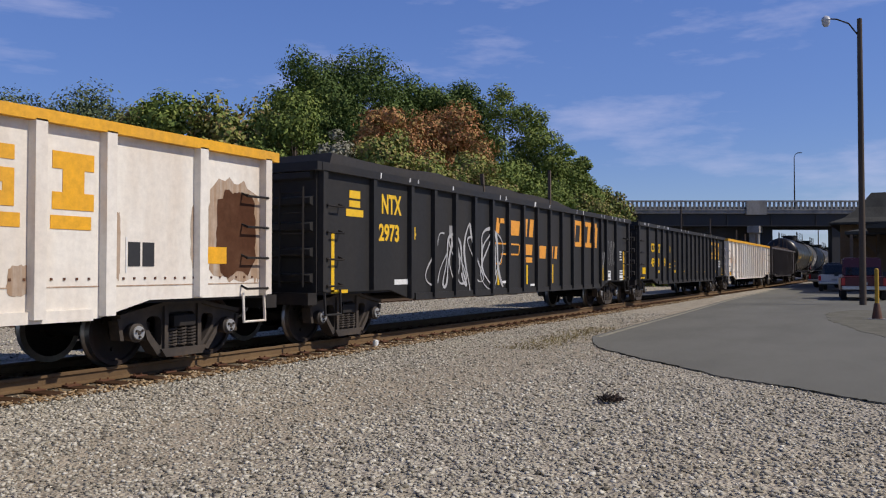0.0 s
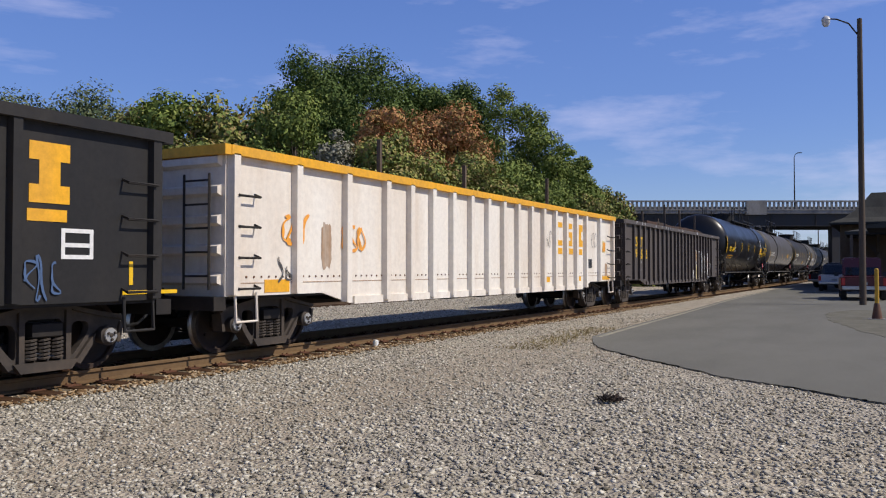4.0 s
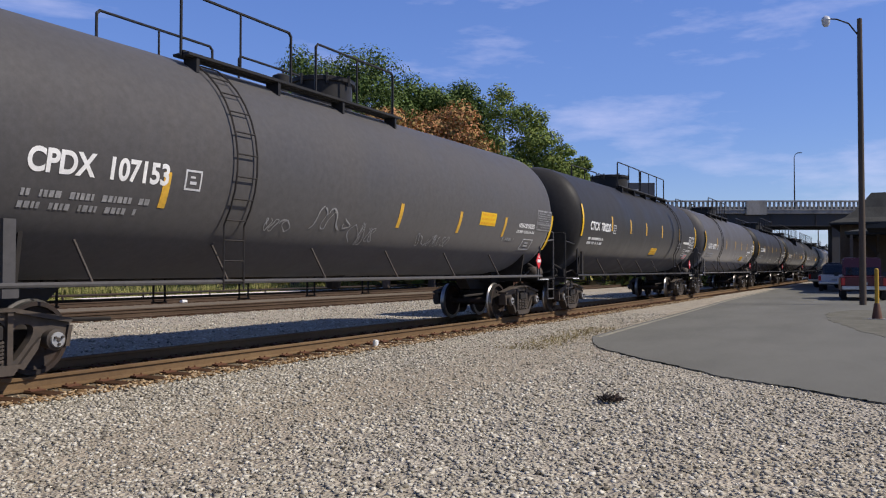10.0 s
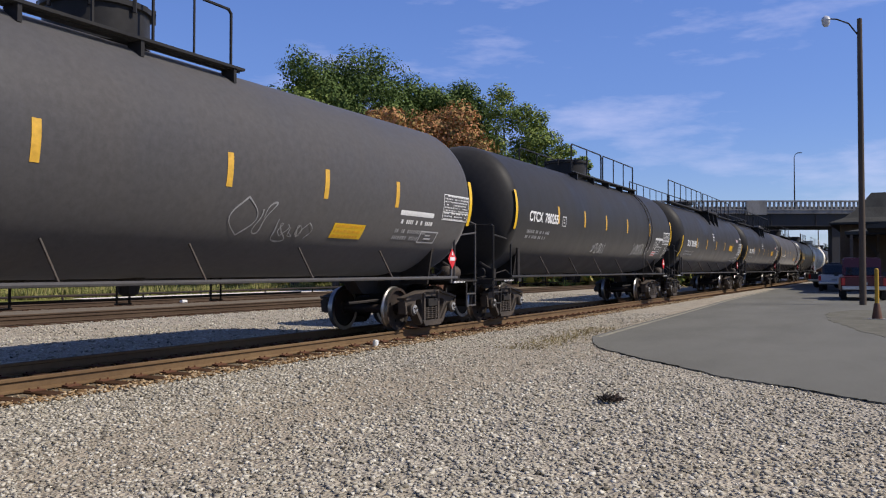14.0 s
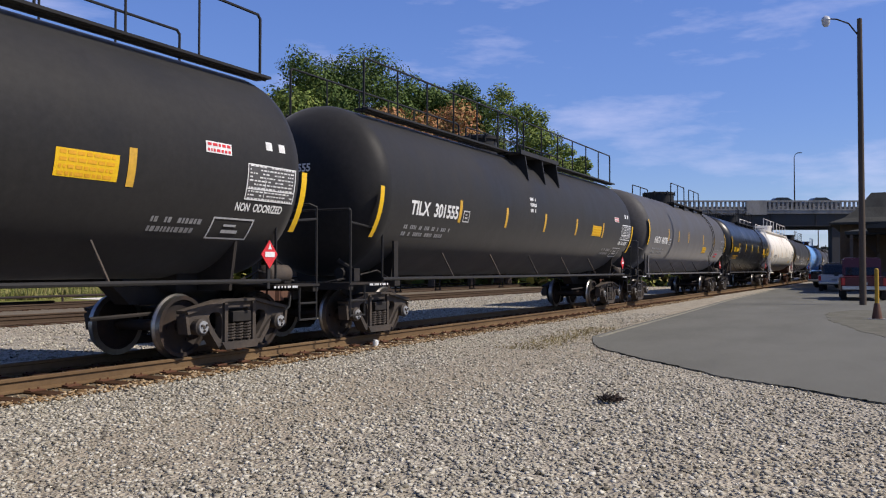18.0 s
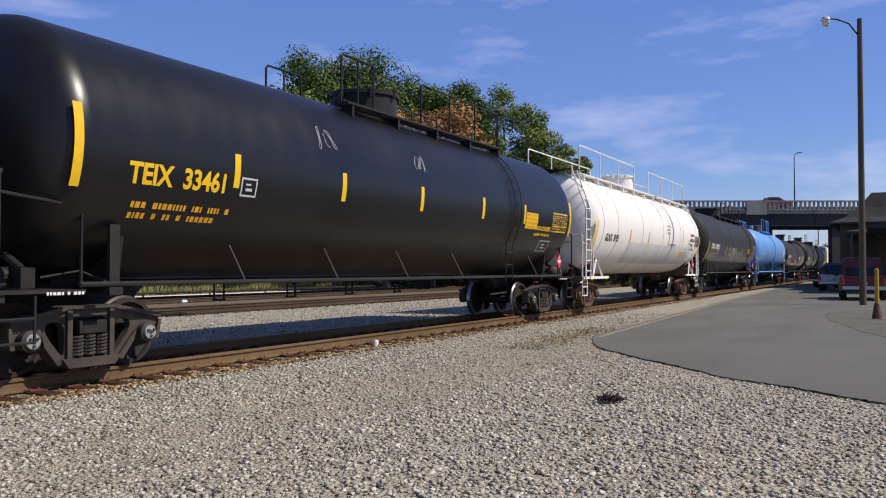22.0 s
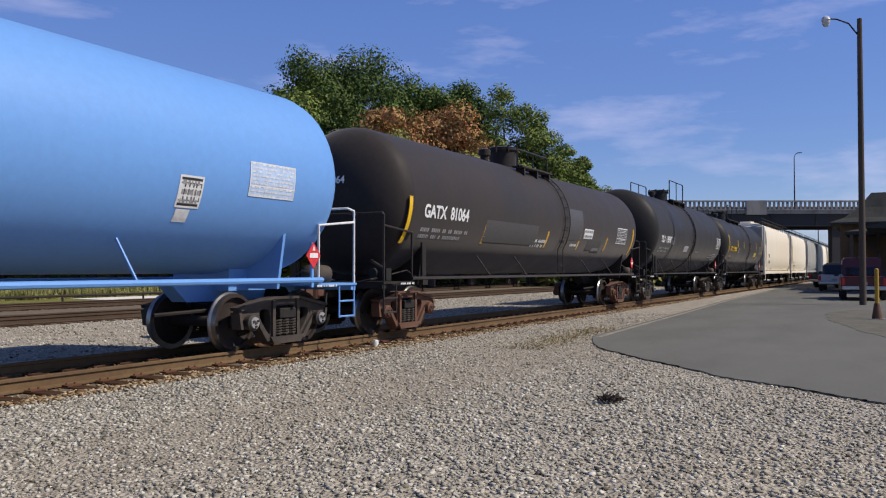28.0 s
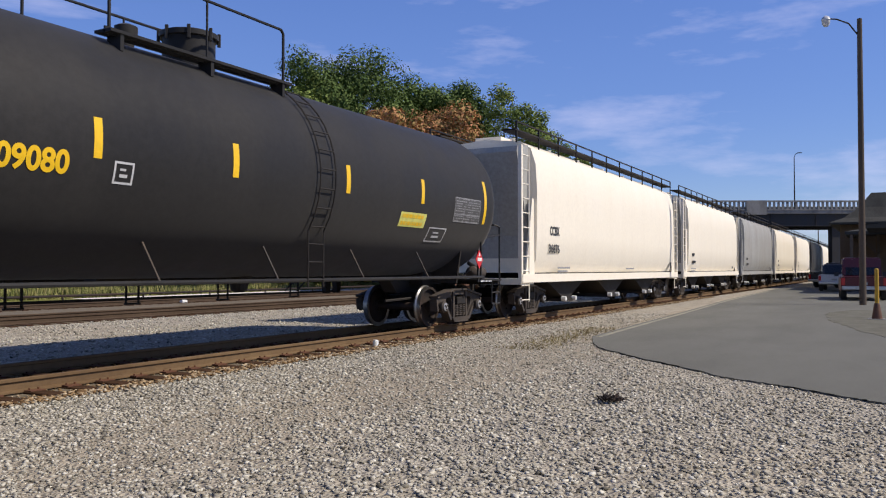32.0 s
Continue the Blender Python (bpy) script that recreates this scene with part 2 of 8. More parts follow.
# ---- ground ----
def gravel_mat():
    m, nt, b = node_mat("grey_gravel", 0.95)
    v = nt.nodes.new("ShaderNodeTexVoronoi")
    v.inputs["Scale"].default_value = 26.0
    co = nt.nodes.new("ShaderNodeTexCoord")
    nt.links.new(co.outputs["Object"], v.inputs["Vector"])
    big = noise_node(nt, 0.25, 5, 0.6)
    mid = noise_node(nt, 1.7, 6, 0.7)
    tint = ramp_node(nt, v.outputs["Color"], [(0.0, (0.25, 0.225, 0.182)), (0.5, (0.41, 0.37, 0.30)), (1.0, (0.54, 0.49, 0.405))])
    warm = ramp_node(nt, big.outputs[0], [(0.42, (0, 0, 0)), (0.62, (0.55, 0.55, 0.55))])
    c = mix_node(nt, warm.outputs[0], tint.outputs[0], (0.41, 0.35, 0.255))
    # a trodden way of finer tan grit along the track
    sep = nt.nodes.new("ShaderNodeSeparateXYZ")
    nt.links.new(co.outputs["Object"], sep.inputs[0])
    wob = noise_node(nt, 0.4, 5, 0.65)
    add = nt.nodes.new("ShaderNodeMath")
    add.operation = "MULTIPLY_ADD"
    add.inputs[1].default_value = 3.2
    nt.links.new(wob.outputs[0], add.inputs[0])
    nt.links.new(sep.outputs[1], add.inputs[2])
    way = nt.nodes.new("ShaderNodeMapRange")
    way.inputs["From Min"].default_value, way.inputs["From Max"].default_value = 0.0, 12.0
    nt.links.new(add.outputs[0], way.inputs["Value"])
    grit = ramp_node(nt, way.outputs[0], [(0.46, (0, 0, 0)), (0.54, (0.75, 0.75, 0.75)), (0.64, (0.75, 0.75, 0.75)), (0.71, (0, 0, 0))])
    c = mix_node(nt, grit.outputs[0], c, (0.37, 0.315, 0.235))
    shade = ramp_node(nt, mid.outputs[0], [(0.3, (0.72, 0.72, 0.72)), (0.7, (1.12, 1.12, 1.12))])
    c = mix_node(nt, 1.0, c, shade.outputs[0], "MULTIPLY")
    nt.links.new(c, b.inputs["Base Color"])
    bump_node(nt, b, v.outputs["Distance"], 0.03, 1.0)
    b.inputs["Specular IOR Level"].default_value = 0.08
    return m


def stone_mat(name="loose_stone", stops=()):
    m, nt, b = node_mat(name, 0.9)
    g = nt.nodes.new("ShaderNodeNewGeometry")
    n = noise_node(nt, 40, 4)
    r = ramp_node(nt, g.outputs["Random Per Island"], list(stops) or [(0.0, (0.09, 0.081, 0.064)), (0.10, (0.25, 0.228, 0.178)), (0.5, (0.43, 0.398, 0.322)), (0.85, (0.55, 0.512, 0.42)), (1.0, (0.70, 0.665, 0.56))])
    k = ramp_node(nt, n.outputs[0], [(0.3, (0.8,) * 3), (0.7, (1.1,) * 3)])
    nt.links.new(mix_node(nt, 1.0, r.outputs[0], k.outputs[0], "MULTIPLY"), b.inputs["Base Color"])
    b.inputs["Specular IOR Level"].default_value = 0.08
    return m


def asphalt_mat():
    m, nt, b = node_mat("worn_grey_asphalt", 0.88)
    n1 = noise_node(nt, 0.35, 5, 0.6, (0.6, 1.6, 1))
    n2 = noise_node(nt, 60, 4)
    r = ramp_node(nt, n1.outputs[0], [(0.3, (0.124, 0.122, 0.103)), (0.7, (0.166, 0.163, 0.139))])
    k = ramp_node(nt, n2.outputs[0], [(0.3, (0.8,) * 3), (0.7, (1.15,) * 3)])
    nt.links.new(mix_node(nt, 1.0, r.outputs[0], k.outputs[0], "MULTIPLY"), b.inputs["Base Color"])
    bump_node(nt, b, n2.outputs[0], 0.004, 0.5)
    b.inputs["Specular IOR Level"].default_value = 0.18
    return m


def grass_mat():
    m, nt, b = node_mat("dry_grass", 0.9)
    n1 = noise_node(nt, 0.6, 6, 0.7)
    n2 = noise_node(nt, 9, 5, 0.7)
    r = ramp_node(nt, n1.outputs[0], [(0.3, (0.11, 0.13, 0.03)), (0.5, (0.20, 0.20, 0.055)), (0.75, (0.28, 0.25, 0.095))])
    k = ramp_node(nt, n2.outputs[0], [(0.3, (0.6,) * 3), (0.7, (1.2,) * 3)])
    nt.links.new(mix_node(nt, 1.0, r.outputs[0], k.outputs[0], "MULTIPLY"), b.inputs["Base Color"])
    bump_node(nt, b, n2.outputs[0], 0.1, 0.8)
    b.inputs["Specular IOR Level"].default_value = 0.08
    return m


M["line"] = paint("faded_yellow_line", (0.30, 0.275, 0.20), 0.8, (0.17, 0.17, 0.155), 0.9, (1, 1, 1))
M["rust_stone"] = stone_mat("rusty_stone", [(0.0, (0.10, 0.055, 0.028)), (0.35, (0.26, 0.165, 0.08)), (0.75, (0.40, 0.295, 0.175)), (1.0, (0.50, 0.42, 0.31))])
M["bed"] = paint("brown_grey_ballast", (0.178, 0.148, 0.108), 0.95, (0.11, 0.088, 0.062), 0.8, (0.25, 1.2, 1), 22.0, 0.02, gloss=0.06)
M["grit"] = paint("grey_grit", (0.155, 0.15, 0.122), 0.95, (0.11, 0.105, 0.083), 0.8, (1, 1, 1), 30.0, 0.02, gloss=0.06)
M["pale_path"] = paint("pale_worn_concrete", (0.74, 0.70, 0.62), 0.9, (0.6, 0.55, 0.46), 0.5, (0.5, 0.5, 0.5), gloss=0.05)
M["gravel"], M["stone"], M["asphalt"], M["grass"] = gravel_mat(), stone_mat(), asphalt_mat(), grass_mat()


def flat(name, outline, z, depth, mat, label, kind="structure", category=""):
    bm = bmesh.new()
    prism(bm, outline, z - depth, z, "z")
    bmesh.ops.triangulate(bm, faces=[f for f in bm.faces if len(f.verts) > 4])
    ob = part(name, bm, mat)
    return tagged(ob, label, category or name, "", kind)


def build_ground():
    bm = bmesh.new()
    box(bm, -1500, 3500, -1500, 2500, -0.6, 0.0)
    tagged(part("ground", bm, M["gravel"]), "pale grey crushed-stone ground", "ground", "", "structure")
    flat("grass_field", [(-1400, 31.9), (3300, 31.9), (3300, 2400), (-1400, 2400)], 0.02, 0.5, M["grass"], "dry green and yellow grass beyond the tracks", category="grass")
    flat("track_bed", [(-60, 19.98), (400, 19.98), (400, 31.2), (-60, 31.2)], 0.012, 0.3, M["bed"], "brown dirty ballast under the far tracks", category="ballast")
    flat("track_bed", [(-60, 8.78), (400, 8.78), (400, 11.3), (-60, 11.3)], 0.012, 0.3, M["bed"], "brown dirty ballast under the main track", category="ballast")
    flat("path", [(27, 31.9), (110, 31.9), (110, 37.0), (27.5, 36.2)], 0.03, 0.3, M["pale_path"], "bright pale concrete strip beyond the far tracks")
    rr = random.Random(4)
    edge = [(7.6, -9.0), (8.9, -4.5), (9.7, -1.4), (10.35, 0.07), (10.68, 0.46), (11.25, 1.12), (11.76, 1.96), (12.88, 2.89), (13.45, 3.47), (14.28, 4.18), (15.09, 4.85), (16.2, 5.35)]
    fine = []
    for (x0, y0), (x1, y1) in zip(edge, edge[1:]):
        for k in range(9):
            fine.append((x0 + (x1 - x0) * k / 9 + rr.uniform(-0.035, 0.035), y0 + (y1 - y0) * k / 9 + rr.uniform(-0.035, 0.035)))
    road = fine + [(17.66, 5.81), (22.97, 6.08), (28.16, 6.3), (41.5, 7.0), (64.5, 7.6), (120, 7.7), (240, 7.7), (240, -60), (7, -60)]
    flat("road", road, 0.024, 0.3, M["asphalt"], "worn pale grey asphalt yard road with ragged edge")
    rim = [(31.6, 1.7), (30.2, 1.95), (27.6, 1.7), (25.6, 1.45), (23.6, 0.95), (21.8, 0.55), (20.0, 0.1)]
    worn = []
    for (x0, y0), (x1, y1) in zip(rim, rim[1:]):
        for k in range(6):
            worn.append((x0 + (x1 - x0) * k / 6 + rr.uniform(-0.12, 0.12), y0 + (y1 - y0) * k / 6 + rr.uniform(-0.08, 0.08)))
    flat("gravel_patch", worn + [(19.6, -6), (34, -6), (33.4, 1.2)], 0.03, 0.2, M["grit"], "broken asphalt worn down to grey grit", category="gravel")
    bm = bmesh.new()
    line = [(17.4, 5.55), (22.9, 5.82), (28.1, 6.05), (41.4, 6.75), (60, 7.2)]
    for (x0, y0), (x1, y1) in zip(line, line[1:]):
        bm.faces.new([bm.verts.new(p) for p in ((x0, y0, 0.028), (x1, y1, 0.028), (x1, y1 + 0.13, 0.028), (x0, y0 + 0.13, 0.028))])
    tagged(part("road_line", bm, M["line"]), "faded yellow painted road edge line", "road marking", "", "structure")


def quick_mesh(name, v, f):
    """A mesh from arrays of corners and of equal-sided faces."""
    me = bpy.data.meshes.new(name)
    n, k = f.shape
    me.vertices.add(len(v))
    me.vertices.foreach_set("co", np.ascontiguousarray(v, dtype=np.float32).ravel())
    me.loops.add(n * k)
    me.loops.foreach_set("vertex_index", np.ascontiguousarray(f, dtype=np.int32).ravel())
    me.polygons.add(n)
    me.polygons.foreach_set("loop_start", np.arange(0, n * k, k, dtype=np.int32))
    me.update(calc_edges=True)
    return me


def scatter(name, spots, sizes, mat, label, seed, flat_z=0.52):
    """Many small angular stones in one mesh."""
    rng = np.random.default_rng(seed)
    base = np.array([(i, j, k) for k in (-0.62, 0.62) for j in (-0.62, 0.62) for i in (-0.62, 0.62)], float)
    tris = np.array([(0, 2, 3), (0, 3, 1), (4, 5, 7), (4, 7, 6), (0, 1, 5), (0, 5, 4), (2, 6, 7), (2, 7, 3), (0, 4, 6), (0, 6, 2), (1, 3, 7), (1, 7, 5)])
    n = len(spots)
    ang = rng.uniform(0, 2 * np.pi, n)
    jit = rng.uniform(0.6, 1.2, (n, 8, 1)) * base[None] + rng.normal(0, 0.21, (n, 8, 3))
    jit[:, :, 0] *= rng.uniform(0.8, 1.45, (n, 1))
    lean, ca = rng.uniform(-0.7, 0.7, (n, 1)), jit.copy()
    jit[:, :, 0], jit[:, :, 2] = ca[:, :, 0] * np.cos(lean) - ca[:, :, 2] * np.sin(lean), ca[:, :, 0] * np.sin(lean) + ca[:, :, 2] * np.cos(lean)
    jit[:, :, 2] *= flat_z
    c, s = np.cos(ang)[:, None], np.sin(ang)[:, None]
    v = np.stack((jit[..., 0] * c - jit[..., 1] * s, jit[..., 0] * s + jit[..., 1] * c, jit[..., 2]), -1) * sizes[:, None, None] + spots[:, None]
    f = (tris[None] + (np.arange(n) * 8)[:, None, None]).reshape(-1, 3)
    me = quick_mesh(name, v.reshape(-1, 3), f)
    me.materials.append(mat)
    return tagged(new(name, me), label, "gravel", "", "stuff")


def build_stones():
    rng = np.random.default_rng(5)
    n = 125000
    x = 3.0 + 25.0 * rng.uniform(0, 1, n) ** 1.35
    y = rng.uniform(-3.5, 8.9, n)
    edge_x = np.interp(y, [-9, -4.5, -1.4, 0.07, 1.12, 1.96, 2.89, 4.18, 5.4], [7.6, 8.9, 9.7, 10.35, 11.25, 11.76, 12.88, 14.28, 16.3])
    keep = (rng.uniform(0, 1, n) < np.clip(1.35 - x / 26, 0.15, 1)) & ((x < edge_x - 0.02) | (y > 5.6 + (x - 16.3) * 0.05))
    off = edge_x - x
    wob = np.array([noise.noise(Vector((a * 0.4, b * 0.4, 0))) for a, b in zip(x, y)])
    trodden = ((np.abs(y + 1.5 * wob - 5.5) < 1.0) & (x < 19)) | ((off < 1.3 + wob) & (y < 5.2) & (off > -0.1))
    keep &= ~trodden | (rng.uniform(0, 1, n) < 0.9)
    keep &= ~((np.abs((x + 4.26) % 0.52 - 0.26) < 0.115) & (y > 8.66))
    x, y, trodden = x[keep], y[keep], trodden[keep]
    size = 0.009 + 0.020 * rng.uniform(0, 1, len(x)) ** 1.6
    size *= np.where(trodden, 0.84, 1.0)
    scatter("gravel_stones", np.stack((x, y, size * 0.2), 1), size, M["stone"], "loose pale grey crushed stone", 6, 0.62)
    n = 20000
    x = 4.0 + 44.0 * rng.uniform(0, 1, n) ** 1.2
    y = rng.uniform(11.3, 20.0, n)
    size = 0.012 + 0.026 * rng.uniform(0, 1, n) ** 1.6
    scatter("gravel_stones", np.stack((x, y, size * 0.2), 1), size, M["stone"], "pale crushed stone between the tracks", 8, 0.74)
    n = 16000
    x = 2.0 + 44.0 * rng.uniform(0, 1, n) ** 1.4
    y = np.where(rng.uniform(0, 1, n) < 0.6, 8.62 + rng.normal(0, 0.13, n), rng.uniform(8.6, 11.4, n))
    on_tie = (np.abs((x + 4.26) % 0.52 - 0.26) < 0.115) & (y > 8.66)
    clear = ~on_tie | (rng.uniform(0, 1, n) < 0.12)
    x, y = x[clear], y[clear]
    n = len(x)
    size = 0.012 + 0.028 * rng.uniform(0, 1, n) ** 1.5
    scatter("rusty_ballast", np.stack((x, y, 0.012 + size * 0.25), 1), size, M["rust_stone"], "rust-stained ballast stones along the rails", 7)


# ---- tracks ----
def rail_bm(x0, x1, y):
    bm = bmesh.new()
    prof = [(-0.07, -0.17), (0.07, -0.17), (0.07, -0.155), (0.012, -0.135), (0.010, -0.05), (0.036, -0.038), (0.036, -0.006), (0.028, 0.0), (-0.028, 0.0), (-0.036, -0.006), (-0.036, -0.038), (-0.010, -0.05), (-0.012, -0.135), (-0.07, -0.155)]
    prism(bm, [(y + u, RAIL + w) for u, w in prof], x0, x1, "x")
    for f in bm.faces:
        if f.normal.z > 0.9 and f.calc_center_median().z > RAIL - 0.003:
            f.material_index = 1
    return bm


def build_track(name, y, x0, x1, seed, rail_mat="rail"):
    rnd = random.Random(seed)
    t = thing(name, pose(0, 0, 0), "rusty steel railway track on wooden ties in gravel", "railway track", "", "structure")
    for side in (-0.7535, 0.7535):
        part("rail", rail_bm(-60, 420, y + side), [M[rail_mat], M["railtop"]], t)
    bm = bmesh.new()
    box(bm, -0.11, 0.11, -1.3, 1.3, -0.13, 0.035)
    bmesh.ops.bevel(bm, geom=bm.edges[:], offset=0.012, segments=1, affect="EDGES")
    first = part("tie", bm, M["tie"], t)
    bm = bmesh.new()
    for side in (-0.7535, 0.7535):
        box(bm, -0.10, 0.10, side - 0.19, side + 0.19, 0.033, 0.05)
        for dx in (-0.06, 0.06):
            for dy in (-0.10, 0.10):
                rod(bm, (dx, side + dy, 0.05), (dx, side + dy, 0.075), 0.014, 5)
    plate = part("tie_plate", bm, M["rust"], t)
    n = 0
    for i in range(int((x1 - x0) / 0.52)):
        m = pose(x0 + i * 0.52 + rnd.uniform(-0.03, 0.03), y + rnd.uniform(-0.06, 0.06), rnd.uniform(-0.012, 0.01), 0, 0, rnd.uniform(-1.2, 1.2))
        if i == 0:
            first.matrix_basis = plate.matrix_basis = m
        else:
            again(first, m)
            if x0 + i * 0.52 < 40 and y < 12:
                again(plate, pose(m.translation.x, y, 0))
    return t


# ---- train ----
WHEEL_R = 0.457
moving = []                      # (car, x at 0 s)
wheels = []


def soften(outline, k=0.22, rounds=2):
    """Cut the corners of a closed outline."""
    for _ in range(rounds):
        out = []
        for (u0, w0), (u1, w1) in zip(outline, outline[1:] + outline[:1]):
            out += [(u0 + (u1 - u0) * k, w0 + (w1 - w0) * k), (u1 - (u1 - u0) * k, w1 - (w1 - w0) * k)]
        outline = out
    return outline


def plate(bm, outer, holes, y0, y1):
    """A cast plate with openings, from y0 to y1."""
    part_bm = bmesh.new()
    for loop in [outer] + holes:
        vs = [part_bm.verts.new((u, y0, w)) for u, w in loop]
        for p, q in zip(vs, vs[1:] + vs[:1]):
            part_bm.edges.new((p, q))
    bmesh.ops.triangle_fill(part_bm, use_beauty=True, use_dissolve=False, edges=part_bm.edges[:], normal=(0, -1, 0))
    ex = bmesh.ops.extrude_face_region(part_bm, geom=part_bm.faces[:])
    bmesh.ops.translate(part_bm, vec=(0, y1 - y0, 0), verts=[g for g in ex["geom"] if isinstance(g, bmesh.types.BMVert)])
    me = bpy.data.meshes.new("cast")
    part_bm.to_mesh(me)
    part_bm.free()
    bm.from_mesh(me)
    bpy.data.meshes.remove(me)


frame_store = {}


def side_frame_mesh(mat):
    """A cast side frame: level top chord, two raking arms down to the spring seat, jaws over the axle ends."""
    if mat.name not in frame_store:
        bm = bmesh.new()
        half = [(0.0, 0.845), (0.42, 0.845), (0.62, 0.79), (0.98, 0.745), (1.10, 0.69), (1.13, 0.56), (1.09, 0.37), (1.03, 0.36), (1.01, 0.52), (0.86, 0.59), (0.72, 0.52), (0.70, 0.34), (0.63, 0.33), (0.47, 0.13), (0.36, 0.085), (0.0, 0.085)]
        outer = half + [(-u, w) for u, w in reversed(half[1:-1])]
        gap = [(0.36, 0.66), (0.62, 0.655), (0.63, 0.52), (0.40, 0.235), (0.36, 0.26)]
        mid = [(-0.27, 0.70), (0.27, 0.70), (0.27, 0.20), (-0.27, 0.20)]
        plate(bm, soften(outer), [soften(gap), soften([(-u, w) for u, w in gap]), soften(mid, 0.12, 1)], -0.055, 0.055)
        # ribs that stand out round the casting
        for q in (-1, 1):
            prism(bm, [(q * 1.12, 0.70), (q * 0.60, 0.80), (q * 0.36, 0.85), (q * 0.36, 0.80), (q * 0.60, 0.745), (q * 1.10, 0.65)], -0.115, 0.115)
            prism(bm, [(q * 0.70, 0.50), (q * 0.66, 0.36), (q * 0.48, 0.13), (q * 0.40, 0.16), (q * 0.60, 0.40)], -0.105, 0.105)
            prism(bm, [(q * 0.345, 0.82), (q * 0.275, 0.82), (q * 0.275, 0.14), (q * 0.345, 0.14)], -0.10, 0.10)
            prism(bm, [(q * 1.13, 0.62), (q * 1.08, 0.62), (q * 1.03, 0.36), (q * 1.09, 0.36)], -0.095, 0.095)
        prism(bm, [(-0.36, 0.85), (0.36, 0.85), (0.36, 0.81), (-0.36, 0.81)], -0.115, 0.115)
        prism(bm, [(-0.43, 0.20), (0.43, 0.20), (0.34, 0.085), (-0.34, 0.085)], -0.13, 0.13)
        me = bpy.data.meshes.new("side_frame")
        bmesh.ops.recalc_face_normals(bm, faces=bm.faces)
        bm.to_mesh(me)
        bm.free()
        me.materials.append(mat)
        frame_store[mat.name] = me
    return frame_store[mat.name]


def build_bogie(car, x, mat):
    """Two axles, side frames, springs, bolster and brake shoes, at x under the car."""
    bm = bmesh.new()
    box(bm, -0.20, 0.20, -1.12, 1.12, 0.49, 0.66)
    box(bm, -0.24, 0.24, -0.93, 0.93, 0.46, 0.70)
    box(bm, -0.34, 0.34, -0.35, 0.35, 0.62, 0.78)
    for q in (-1, 1):
        box(bm, q * 0.36 - 0.05, q * 0.36 + 0.05, -0.85, 0.85, 0.33, 0.42)
        for y in (-0.72, 0.72):
            prism(bm, [(q * 0.34, 0.28), (q * 0.40, 0.28), (q * 0.43, 0.42), (q * 0.40, 0.56), (q * 0.33, 0.56)], y - 0.06, y + 0.06)
    bmesh.ops.bevel(bm, geom=[e for e in bm.edges if e.calc_length() > 0.3], offset=0.015, segments=1, affect="EDGES")
    bog = part("bogie", bm, M["steel"], car)
    bog.location = (x, 0, 0)
    for s in (-1, 1):
        y = s * 0.99
        sf = new("side_frame", side_frame_mesh(mat))
        sf.parent = bog
        sf.location = (0, y, 0)
        for dx in (-0.175, 0.0, 0.175):
            coil = new("spring", spring_mesh())
            coil.parent = bog
            coil.matrix_basis = pose(dx, y + s * 0.05, 0.20)
        for q in (-1, 1):
            bm = bmesh.new()
            lathe(bm, [(-0.06, 0.115), (0.05, 0.115), (0.06, 0.13), (0.10, 0.13), (0.11, 0.11), (0.125, 0.10), (0.13, 0.03)], "y", 16, (0, 0, 0))
            cap = part("bearing_cap", bm, M["castrust"] if mat == M["castrust"] else M["cast"], bog, smooth=True)
            cap.matrix_basis = pose(q * 0.864, y + s * 0.05, WHEEL_R, 0, 0, 0 if s > 0 else 180)
            bm = bmesh.new()
            lathe(bm, [(0.125, 0.095), (0.14, 0.09), (0.142, 0.01)], "y", 14)
            for k in range(3):
                a = k * 2.094 + 0.5
                rod(bm, (math.cos(a) * 0.055, 0.13, math.sin(a) * 0.055), (math.cos(a) * 0.055, 0.165, math.sin(a) * 0.055), 0.018, 6, mi=1)
            lathe(bm, [(0.13, 0.03), (0.15, 0.028), (0.152, 0.005)], "y", 8, mi=1)
            part("hub_plate", bm, [M["rust"] if mat == M["castrust"] else M["hub"], M["cast"]], cap, "round plate with three bolts on the axle end")
    for q in (-1, 1):
        ws_ob = new("wheelset", wheelset_mesh())
        ws_ob.parent = bog
        ws_ob.matrix_basis = pose(q * 0.864, 0, WHEEL_R)
        wheels.append((ws_ob, q * 0.864))
    return bog


wheel_store = []
spring_store = []


def spring_mesh():
    """One coil spring, its foot at the origin."""
    if not spring_store:
        bm = bmesh.new()
        n = 9
        tube(bm, [(0.066 * math.cos(k * 6.2832 / n), 0.066 * math.sin(k * 6.2832 / n), 0.012 + k * 0.26 / (6 * n)) for k in range(6 * n + 1)], 0.016, 5)
        me = bpy.data.meshes.new("spring")
        bmesh.ops.recalc_face_normals(bm, faces=bm.faces)
        bm.to_mesh(me)
        bm.free()
        me.materials.append(M["cast"])
        spring_store.append(me)
    return spring_store[0]


